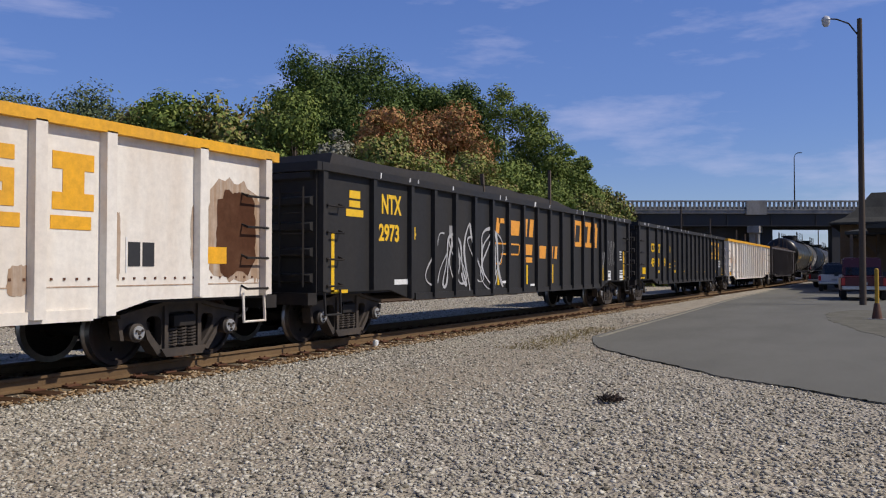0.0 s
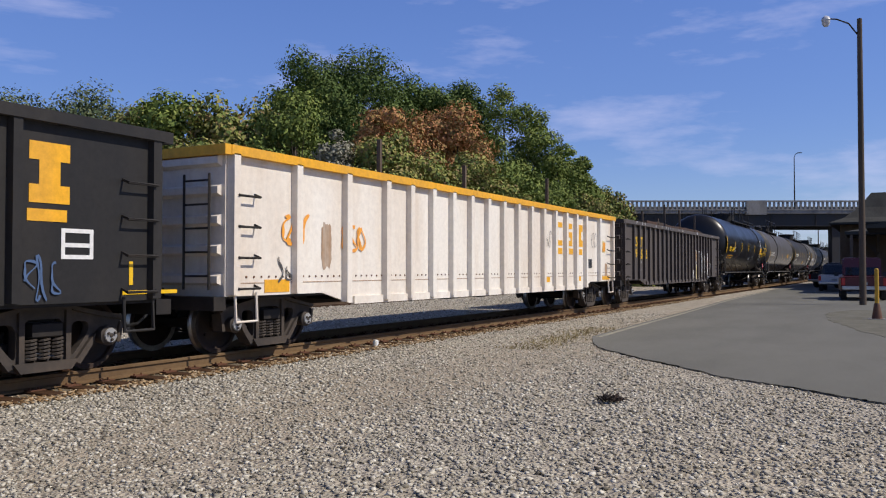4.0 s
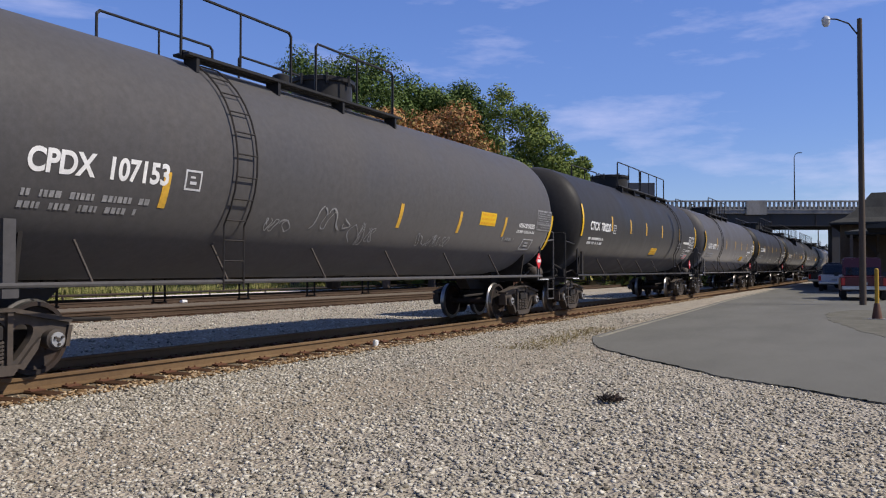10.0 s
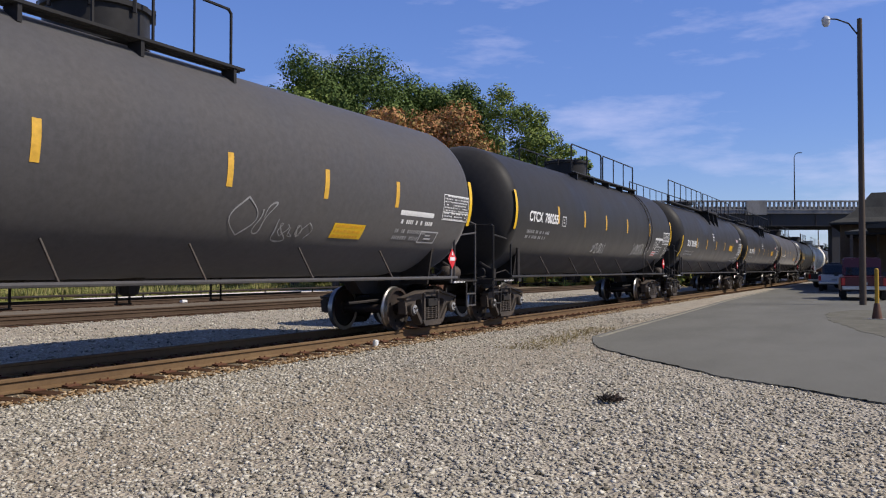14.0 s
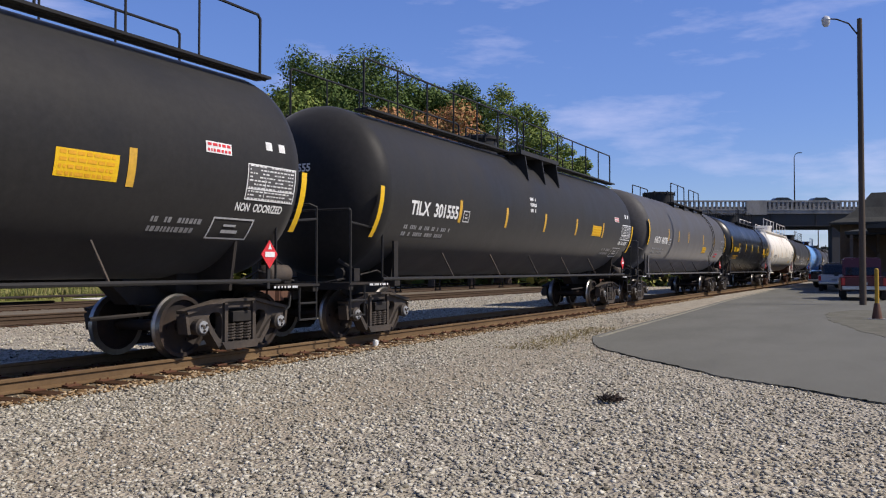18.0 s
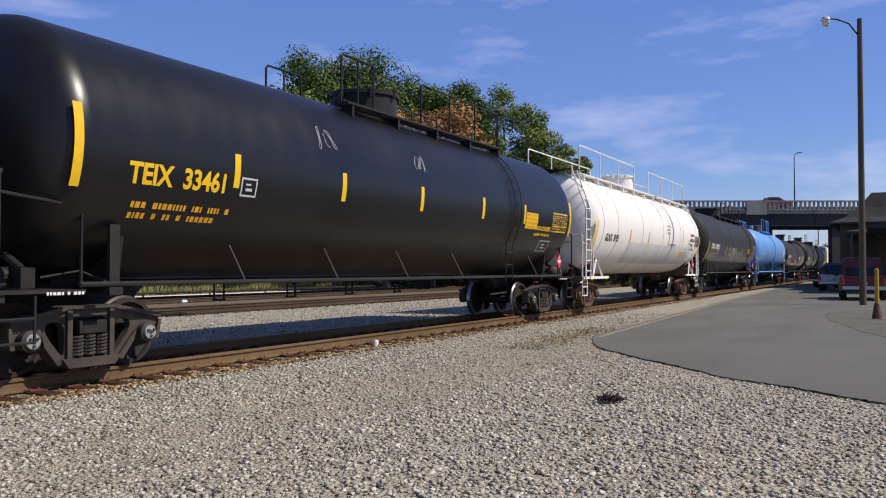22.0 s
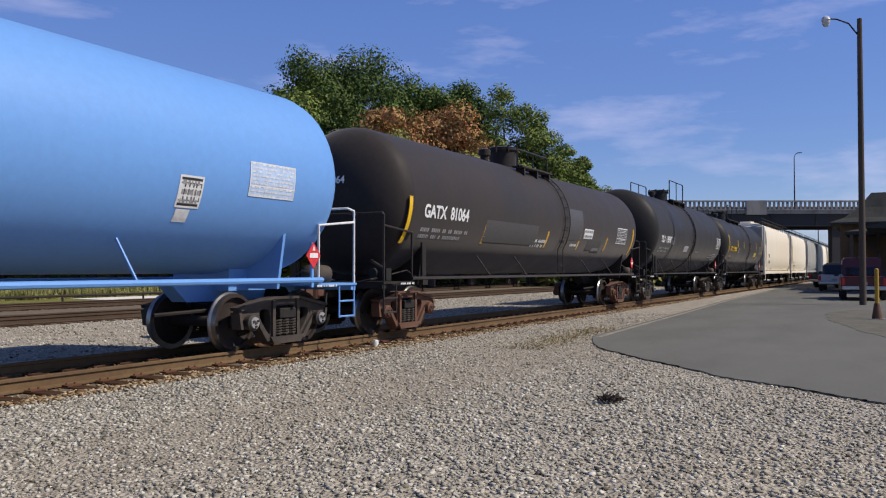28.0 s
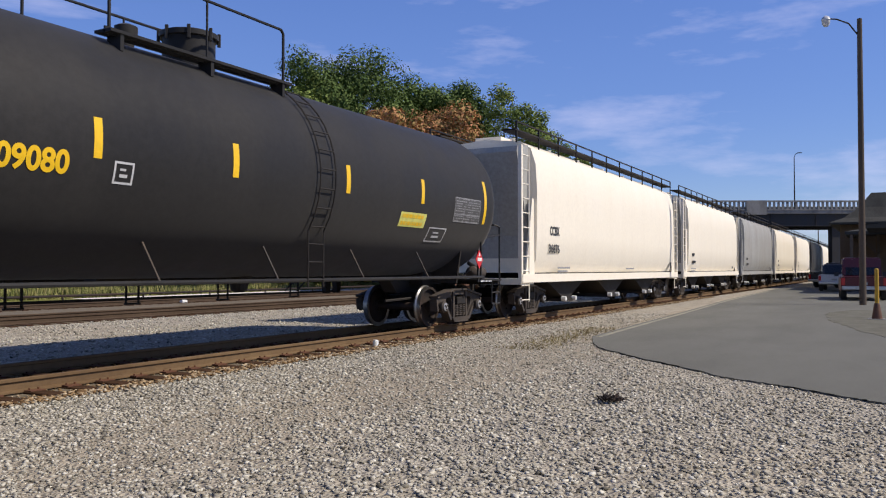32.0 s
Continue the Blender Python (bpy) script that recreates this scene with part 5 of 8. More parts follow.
def build_bridge():
    b = thing("road_bridge", bridge_pose(), "weathered concrete and steel road bridge over the tracks", "bridge")
    x0, x1 = -250, 420
    bm = bmesh.new()
    box(bm, x0, x1, 0, 10.5, 8.55, 8.95)
    box(bm, x0, x1, 0.3, 10.2, 8.94, 9.35)
    part("deck", bm, M["concrete"], b)
    for y in (0.35, 2.9, 5.3, 7.7, 10.1):
        bm = bmesh.new()
        box(bm, x0, x1, y - 0.03, y + 0.03, 7.02, 8.55)
        box(bm, x0, x1, y - 0.22, y + 0.22, 6.95, 7.04)
        part("girder", bm, M["girder"], b)
    for x in np.arange(-20, 70, 5.6):
        bm = bmesh.new()
        box(bm, x - 0.06, x + 0.06, 0.18, 0.32, 7.04, 8.55)
        part("stiffener", bm, M["girder"], b)
    for y in (0.1, 10.4):
        bm = bmesh.new()
        box(bm, x0, x1, y - 0.16, y + 0.16, 8.95, 9.12)
        part("kerb", bm, M["concrete"], b)
        bm = bmesh.new()
        box(bm, x0, x1, y - 0.14, y + 0.14, 10.02, 10.2)
        part("top_rail", bm, M["concrete"], b)
    bm = bmesh.new()
    box(bm, -0.13, 0.13, -0.09, 0.09, 9.12, 10.02)
    base = part("baluster", bm, M["concrete"], b)
    base.location = (15.0, 0.1, 0)
    x = 15.56
    while x < 56:
        again(base, pose(x, 0.1, 0))
        again(base, pose(x - 0.2, 10.4, 0))
        x += 0.56
    for x in (16.9, 39.6, 62.0):
        bm = bmesh.new()
        box(bm, x - 1.3, x + 1.3, -0.12, 0.36, 8.4, 10.2)
        part("parapet_pier", bm, M["concrete"], b)
    for x in (18.5, 39.6, 62.0):
        # piers stand along the tracks, askew to the deck
        m = Matrix.Translation((x, 0.6, 0)) @ Matrix.Rotation(radians(90 - YAW), 4, "Z")
        for d in (0.0, 6.0):
            bm = bmesh.new()
            box(bm, d - 0.9, d + 0.9, -0.55, 0.55, -0.2, 6.1, 0, m)
            part("column", bm, M["concrete"], b)
        bm = bmesh.new()
        box(bm, -1.6, 9.4, -0.7, 0.7, 6.1, 6.95, 0, m)
        part("pier_cap", bm, M["concrete"], b)
    # abutment wall in dark girder colour, also standing in for shadow under the deck
    bm = bmesh.new()
    box(bm, 24, 42.4, 2.0, 3.2, -0.2, 6.95)
    part("abutment_and_shade", bm, M["girder"], b)
    bm = bmesh.new()
    box(bm, 49.3, 50.4, 0.4, 1.5, -0.2, 6.95)
    part("column", bm, M["girder"], b)
    lp = thing("bridge_lamp", bridge_pose(44.6, BRIDGE + 0.4, 9.35), "slender grey lamp post on the bridge", "street lamp")
    bm = bmesh.new()
    rod(bm, (0, 0, 0), (0, 0, 6.4), 0.09, 8, 0.05)
    part("post", bm, M["steel"], lp)
    bm = bmesh.new()
    tube(bm, [(0, 0, 6.35), (0.15, 0, 6.75), (0.55, 0, 6.95)], 0.04, 6)
    box(bm, 0.45, 0.95, -0.1, 0.1, 6.9, 7.0)
    part("lamp_arm", bm, M["steel"], lp)


def lane_pose(across, depth, z=9.35):
    return bridge_pose(across, depth, z)


road_traffic = []


def build_road_car(name, label, mat, across, at, speed, lane, tall=1.45):
    """A saloon on the bridge: x forward across the view."""
    c = thing(name, lane_pose(across, BRIDGE + lane), label, "car", "traffic on the bridge")
    bm = bmesh.new()
    prism(bm, [(-2.2, 0.35), (-2.25, 0.8), (-2.1, 0.95), (-1.4, 1.0), (-0.9, tall), (0.5, tall), (1.2, 0.98), (2.1, 0.85), (2.25, 0.6), (2.2, 0.3)], -0.85, 0.85)
    bmesh.ops.bevel(bm, geom=bm.edges[:], offset=0.05, segments=2, affect="EDGES")
    part("body", bm, mat, c, smooth=True)
    for s in (-1, 1):
        bm = bmesh.new()
        prism(bm, [(-1.2, 1.02), (-0.82, tall - 0.08), (0.42, tall - 0.08), (0.98, 1.02)], min(s * 0.84, s * 0.862), max(s * 0.84, s * 0.862))
        part("side_window", bm, M["glass_dark"], c)
        for x in (-1.35, 1.4):
            bm = bmesh.new()
            lathe(bm, [(-0.1, 0.2), (-0.1, 0.32), (0.1, 0.32), (0.1, 0.2)], "y", 16, (x, s * 0.78, 0.32))
            part("wheel", bm, M["blackp"], c)
    road_traffic.append((c, across, at, speed, lane))


def build_semi():
    c = thing("trailer_truck", lane_pose(33.9, BRIDGE + 7.2), "dark box trailer truck crossing the bridge", "truck")
    dark = paint("dark_trailer_sheet", (0.045, 0.05, 0.065), 0.45, (0.09, 0.08, 0.07), 0.4)
    bm = bmesh.new()
    box(bm, 0, 15.2, -1.3, 1.3, 1.1, 3.7)
    bmesh.ops.bevel(bm, geom=bm.edges[:], offset=0.04, segments=1, affect="EDGES")
    t = part("trailer_box", bm, dark, c)
    bm = bmesh.new()
    box(bm, 8.0, 13.0, -1.315, -1.303, 2.6, 2.85)
    part("trailer_stripe", bm, M["dim"], t)
    bm = bmesh.new()
    prism(bm, [(-5.2, 0.5), (-5.2, 1.6), (-3.9, 1.9), (-3.5, 2.9), (-2.9, 3.3), (-1.1, 3.6), (-1.0, 0.6)], -1.2, 1.2)
    bmesh.ops.bevel(bm, geom=bm.edges[:], offset=0.06, segments=2, affect="EDGES")
    part("cab", bm, paint("blue_grey_cab", (0.10, 0.13, 0.20), 0.35), c)
    bm = bmesh.new()
    prism(bm, [(-3.75, 2.05), (-3.4, 2.9), (-2.6, 2.9), (-2.6, 2.05)], -1.215, -1.19)
    part("cab_window", bm, M["glass_dark"], c)
    bm = bmesh.new()
    box(bm, -1.2, 15.0, -0.45, 0.45, 0.85, 1.15)
    part("chassis", bm, M["steel"], c)
    for x in (-4.2, -1.4, 0.4, 12.3, 13.6):
        for s in (-1, 1):
            bm = bmesh.new()
            lathe(bm, [(-0.15, 0.3), (-0.15, 0.5), (0.15, 0.5), (0.15, 0.3)], "y", 18, (x, s * 1.05, 0.5))
            part("wheel", bm, M["blackp"], c)
    road_traffic.append((c, 33.9, 8.0, -10.4, 7.2))


def build_traffic():
    build_semi()
    build_road_car("saloon_car", "white saloon car on the bridge", plain("white_car_paint", (0.75, 0.75, 0.73), 0.25), 43.6, 13.0, 15.8, 3.4, 1.85)
    build_road_car("saloon_car", "dark grey saloon car on the bridge", plain("dark_car_paint", (0.05, 0.055, 0.06), 0.25), 38.0, 17.0, 11.2, 3.4)
    build_road_car("saloon_car", "dark saloon car on the bridge", plain("black_car_paint", (0.03, 0.03, 0.035), 0.25), 31.6, 17.0, 12.6, 3.4)
    build_road_car("saloon_car", "red car crossing the bridge", plain("red_car_paint", (0.30, 0.03, 0.03), 0.25), 49.5, 23.0, 6.4, 3.4, 1.5)
    build_road_car("saloon_car", "grey car crossing the bridge", plain("grey_car_paint", (0.28, 0.29, 0.30), 0.25), 35.4, 23.5, 5.4, 3.4)


def leaf_mat(name, cols):
    m, nt, b = node_mat(name, 0.75)
    b.inputs["Specular IOR Level"].default_value = 0.15
    g = nt.nodes.new("ShaderNodeNewGeometry")
    n = noise_node(nt, 0.35, 3)
    r = ramp_node(nt, g.outputs["Random Per Island"], [(i / (len(cols) - 1), c) for i, c in enumerate(cols)])
    k = ramp_node(nt, n.outputs[0], [(0.3, (0.75,) * 3), (0.7, (1.15,) * 3)])
    nt.links.new(mix_node(nt, 1.0, r.outputs[0], k.outputs[0], "MULTIPLY"), b.inputs["Base Color"])
    return m


M["leaf_dark"] = leaf_mat("dark_green_leaves", [(0.052, 0.088, 0.023), (0.086, 0.137, 0.034), (0.150, 0.195, 0.055)])
M["leaf_green"] = leaf_mat("green_leaves", [(0.088, 0.131, 0.031), (0.156, 0.213, 0.050), (0.250, 0.288, 0.073)])
M["leaf_red"] = leaf_mat("autumn_red_leaves", [(0.184, 0.196, 0.057), (0.414, 0.196, 0.086), (0.540, 0.265, 0.132), (0.322, 0.241, 0.081), (0.483, 0.230, 0.103)])
M["leaf_mix"] = leaf_mat("yellow_green_leaves", [(0.096, 0.156, 0.042), (0.204, 0.240, 0.060), (0.312, 0.300, 0.090), (0.264, 0.180, 0.090)])
M["leaf_grey"] = leaf_mat("pale_twiggy_leaves", [(0.13, 0.14, 0.08), (0.24, 0.24, 0.18), (0.32, 0.30, 0.24)])
M["leaf_hill"] = leaf_mat("far_hill_leaves", [(0.08, 0.115, 0.06), (0.115, 0.145, 0.07), (0.16, 0.175, 0.095)])


def crown_mesh(seed, lobes, width, height, base, leaves, leaf):
    """Leaves set on many overlapping boughs inside an uneven envelope, with gaps between."""
    rng = np.random.default_rng(seed)
    cs, rs = [], []
    zm, hz = (base + height) / 2, (height - base) / 2
    while len(cs) < lobes:
        d = rng.normal(0, 1, 3)
        d /= np.linalg.norm(d)
        k = rng.uniform(0.2, 1.0) ** 0.45
        r = rng.uniform(0.07, 0.16) * width
        bulge = 1 + 0.28 * noise.noise(Vector((d[0] * 1.6 + seed, d[1] * 1.6, d[2] * 1.6)))
        taper = 1.0 - 0.28 * max(0, d[2])
        c = np.array((d[0] * (width / 2 * bulge * taper - r) * k, d[1] * (width / 2 * bulge * taper - r) * k, zm + d[2] * (hz * (0.94 + 0.12 * bulge - 0.12) - r * 0.8) * k))
        cs.append(c)
        rs.append(r)
    cs, rs = np.array(cs), np.array(rs)
    which = rng.choice(lobes, leaves, p=rs ** 2 / (rs ** 2).sum())
    d = rng.normal(0, 1, (leaves, 3))
    d /= np.linalg.norm(d, axis=1)[:, None]
    p = cs[which] + d * (rs[which] * rng.uniform(0.4, 1.04, leaves))[:, None] * np.array((1.15, 1.15, 0.8))
    p[:, 2] = base + (p[:, 2] - base) * (height - base) / (np.quantile(p[:, 2], 0.998) - base)
    u = rng.normal(0, 1, (leaves, 3))
    nrm = d + rng.normal(0, 0.42, (leaves, 3)) + np.array((0, 0, 0.3))
    w = np.cross(nrm, u)
    w /= np.linalg.norm(w, axis=1)[:, None]
    u = np.cross(w, nrm)
    u /= np.linalg.norm(u, axis=1)[:, None]
    sz = (leaf * rng.uniform(0.5, 1.3, leaves))[:, None]
    mid = nrm / np.linalg.norm(nrm, axis=1)[:, None] * sz * 0.18
    v = np.stack((p - u * sz * 0.75, p + w * sz * 0.5 + mid, p + u * sz * 0.9, p - w * sz * 0.5 + mid), 1).reshape(-1, 3)
    f = np.arange(leaves * 4).reshape(-1, 4)
    me = quick_mesh("crown", v, f)
    return me, cs


def build_tree(depth, across, height, width, seed, mat, label, leaves=5000, leaf=0.34, base=0.22, lobes=38, ground=0.0):
    t = thing("tree", pose(*from_line(depth, across, ground)), label, "tree", "trees beyond the tracks")
    me, cs = crown_mesh(seed, lobes, width, height, height * base, leaves, leaf)
    me.materials.append(M[mat])
    c = new("crown", me)
    c.parent = t
    bm = bmesh.new()
    rr = random.Random(seed)
    rod(bm, (0, 0, -0.3), (0.1, 0, height * 0.45), width * 0.028 + 0.08, 9, width * 0.018 + 0.05)
    rod(bm, (0.1, 0, height * 0.45), (rr.uniform(-0.4, 0.4), rr.uniform(-0.4, 0.4), height * 0.8), width * 0.018 + 0.05, 8, 0.05)
    part("trunk", bm, M["bark"], t, smooth=True)
    bm = bmesh.new()
    for q in cs[::3]:
        z0 = height * rr.uniform(0.22, 0.55)
        rod(bm, (0.08, 0, z0), tuple(q), 0.10, 5, 0.025, caps=False)
    part("limbs", bm, M["bark"], t)
    return t


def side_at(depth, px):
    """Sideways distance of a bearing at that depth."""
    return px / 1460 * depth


def build_trees():
    spec = [  # depth, sideways, height, width, seed, leaves, label, share of bare stem
        (92, -240, 25.6, 14.5, 11, "leaf_dark", "tall dark green broadleaf tree", 0.15),
        (96, -140, 27.0, 16.5, 12, "leaf_dark", "tall dark green broadleaf tree", 0.15),
        (97, -200, 26.3, 14, 34, "leaf_dark", "tall dark green broadleaf tree", 0.15),
        (100, -75, 24.6, 14, 35, "leaf_dark", "dark green broadleaf tree", 0.15),
        (101, -25, 25.0, 13, 13, "leaf_dark", "dark green broadleaf tree", 0.15),
        (104, 35, 25.0, 11.5, 14, "leaf_dark", "dark green broadleaf tree with open crown", 0.3),
        (72, -105, 15.4, 9.5, 15, "leaf_red", "broadleaf tree turning red in autumn", 0.1),
        (74, -30, 15.6, 10, 36, "leaf_red", "broadleaf tree turning rusty red", 0.1),
        (74, 20, 16.2, 8.5, 16, "leaf_red", "broadleaf tree turning rusty red", 0.1),
        (82, 112, 19.6, 8.5, 17, "leaf_green", "upright green broadleaf tree", 0.06),
        (83, 165, 17.2, 8.5, 18, "leaf_green", "green broadleaf tree", 0.06),
        (84, 205, 14.0, 7.5, 37, "leaf_green", "green broadleaf tree", 0.06),
        (88, 238, 14.2, 5, 19, "leaf_green", "slim green broadleaf tree", 0.08),
        (98, 262, 11.6, 8, 38, "leaf_mix", "small yellow-green tree", 0.05),
        (104, 300, 10.9, 8, 20, "leaf_mix", "small yellow-green tree", 0.05),
        (64, -330, 13.6, 10.5, 21, "leaf_mix", "yellow-green broadleaf tree", 0.06),
        (62, -400, 13.6, 9.5, 22, "leaf_mix", "yellow-green broadleaf tree", 0.06),
        (64, -470, 14.4, 10, 23, "leaf_green", "green broadleaf tree", 0.06),
        (66, -540, 13.8, 10, 39, "leaf_mix", "yellow-green broadleaf tree", 0.06),
        (61, -262, 14.0, 9, 24, "leaf_green", "green broadleaf tree", 0.06),
        (58, -190, 10.4, 5.5, 25, "leaf_grey", "pale thin-leaved tree", 0.1),
        (58, -100, 10.4, 7.5, 26, "leaf_mix", "green and yellow small tree", 0.05),
        (62, -20, 9.6, 7.5, 40, "leaf_mix", "green and rust small tree", 0.05),
        (66, 50, 10.2, 8.5, 27, "leaf_mix", "green and rust small tree", 0.05),
        (70, 115, 9.8, 8.5, 41, "leaf_green", "bushy green tree", 0.05),
        (74, 180, 9.0, 8.5, 42, "leaf_green", "bushy green tree", 0.05),
        (80, 250, 8.6, 8, 43, "leaf_mix", "bushy yellow-green tree", 0.05),
        (120, -630, 28.3, 20, 28, "leaf_hill", "hazy green tree on the far rise", 0.1),
        (125, -560, 25.2, 20, 29, "leaf_hill", "hazy green tree on the far rise", 0.1),
        (120, -690, 25.5, 20, 30, "leaf_hill", "hazy green tree on the far rise", 0.1),
        (118, -760, 27.0, 20, 33, "leaf_hill", "hazy green tree on the far rise", 0.1),
        (122, -500, 24.0, 20, 44, "leaf_hill", "hazy green tree on the far rise", 0.1),
        (66, -620, 11.6, 9, 31, "leaf_green", "green broadleaf tree", 0.05),
        (66, -710, 11.0, 9, 32, "leaf_green", "green broadleaf tree", 0.05),
        (66, -790, 11.0, 9, 45, "leaf_green", "green broadleaf tree", 0.05),
    ]
    for d, px, h, w, seed, mat, label, bare in spec:
        big = w > 9
        grow = 1.0 if d > 70 else 1.06
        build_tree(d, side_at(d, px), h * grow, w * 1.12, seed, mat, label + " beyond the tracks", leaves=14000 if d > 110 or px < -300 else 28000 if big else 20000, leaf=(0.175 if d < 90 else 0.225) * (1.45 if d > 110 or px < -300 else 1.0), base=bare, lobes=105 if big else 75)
    # low growth under the trees
    rng = np.random.default_rng(21)
    n = 36000
    side = rng.uniform(-75, 24, n)
    dep = 70 + rng.uniform(0, 7, n) + 0.05 * side
    hgt = 4.0 + 2.2 * np.array([noise.noise(Vector((v * 0.35, 1.0, 0))) for v in side])
    p = np.stack((FW.x * dep + RT.x * side, FW.y * dep + RT.y * side, hgt * rng.uniform(0.0, 1.0, n)), 1)
    u, w = rng.normal(0, 0.22, (n, 3)), rng.normal(0, 0.22, (n, 3))
    v = np.stack((p - u, p + w, p + u, p - w), 1).reshape(-1, 3)
    me = quick_mesh("undergrowth", v, np.arange(n * 4).reshape(-1, 4))
    me.materials.append(M["leaf_mix"])
    tagged(new("undergrowth", me), "green and yellow bushes under the trees", "bushes", "", "stuff")
    # far woods beyond the bridge
    rng = np.random.default_rng(9)
    n = 26000
    side = rng.uniform(-70, 330, n)
    hgt = 9 + 5 * np.array([noise.noise(Vector((v * 0.06, 3.0, 0))) for v in side])
    z = hgt * rng.uniform(0.02, 1.0, n)
    dep = 330 + rng.uniform(-7, 7, n)
    p = np.stack((FW.x * dep + RT.x * side, FW.y * dep + RT.y * side, z), 1)
    u, w = rng.normal(0, 0.9, (n, 3)), rng.normal(0, 0.9, (n, 3))
    v = np.stack((p - u, p + w, p + u, p - w), 1).reshape(-1, 3)
    me = quick_mesh("far_woods", v, np.arange(n * 4).reshape(-1, 4))
    me.materials.append(M["leaf_hill"])
    tagged(new("far_woods", me), "dark green wooded skyline beyond the bridge", "woods", "", "stuff")


def build_tall_grass():
    rng = np.random.default_rng(17)
    n = 26000
    x = rng.uniform(8, 75, n)
    y = 36.6 + 14 * rng.uniform(0, 1, n) ** 2.2
    hump = np.array([noise.noise(Vector((a * 0.5, b * 0.5, 2.0))) for a, b in zip(x, y)])
    h = (0.40 + 0.45 * np.clip(hump, -0.6, 1)) * rng.uniform(0.5, 1.2, n)
    a = rng.uniform(0, 6.28, n)
    p = np.stack((x, y, np.zeros(n)), 1)
    side = np.stack((np.cos(a), np.sin(a), np.zeros(n)), 1) * rng.uniform(0.02, 0.07, n)[:, None]
    tip = p + np.stack((rng.normal(0, 0.14, n), rng.normal(0, 0.14, n), h), 1)
    v = np.stack((p - side, p + side, tip), 1).reshape(-1, 3)
    me = quick_mesh("tall_grass", v, np.arange(n * 3).reshape(-1, 3))
    me.materials.append(leaf_mat("tall_grass_blades", [(0.10, 0.13, 0.03), (0.24, 0.24, 0.08), (0.36, 0.31, 0.13), (0.17, 0.20, 0.05)]))
    tagged(new("tall_grass", me), "rough dry yellow-green grass beyond the tracks", "grass", "", "stuff")


def build_lamp_pole():
    lp = thing("street_lamp", pose(*from_line(34.2, 17.4)), "tall weathered wooden pole with a curved lamp arm", "street lamp")
    bm = bmesh.new()
    rod(bm, (0, 0, -0.2), (-0.05, 0, 11.95), 0.14, 12, 0.10)
    part("pole", bm, M["wood_pole"], lp, smooth=True)
    bm = bmesh.new()
    a = RT * -1
    pts = [Vector((-0.05, 0, 11.3)) + a * 0.1, Vector((-0.05, 0, 11.75)) + a * 0.45, Vector((-0.05, 0, 11.93)) + a * 0.95, Vector((-0.05, 0, 11.95)) + a * 1.4]
    tube(bm, pts, 0.03, 8)
    part("lamp_arm", bm, M["steel"], lp)
    bm = bmesh.new()
    c = pts[-1]
    lathe(bm, [(0.12, 0.05), (0.06, 0.14), (-0.05, 0.19), (-0.07, 0.17), (-0.22, 0.16), (-0.32, 0.09), (-0.34, 0.02)], "z", 14, tuple(c))
    part("lamp_head", bm, plain("grey_lamp_glass", (0.55, 0.56, 0.58), 0.25), lp, smooth=True)


def build_fence():
    f = thing("low_fence", pose(0, 0, 0), "low black pipe rail on short posts by the grass", "fence")
    y = 31.6
    bm = bmesh.new()
    rod(bm, (-20, y, 0.34), (140, y, 0.34), 0.055, 8)
    part("rail", bm, M["wheel"], f)
    bm = bmesh.new()
    rod(bm, (0, 0, -0.2), (0, 0, 0.33), 0.045, 8)
    first = part("post", bm, M["wheel"], f)
    first.location = (-16.0, y, 0)
    for i in range(1, 36):
        again(first, pose(-16.0 + 4.4 * i, y, 0))


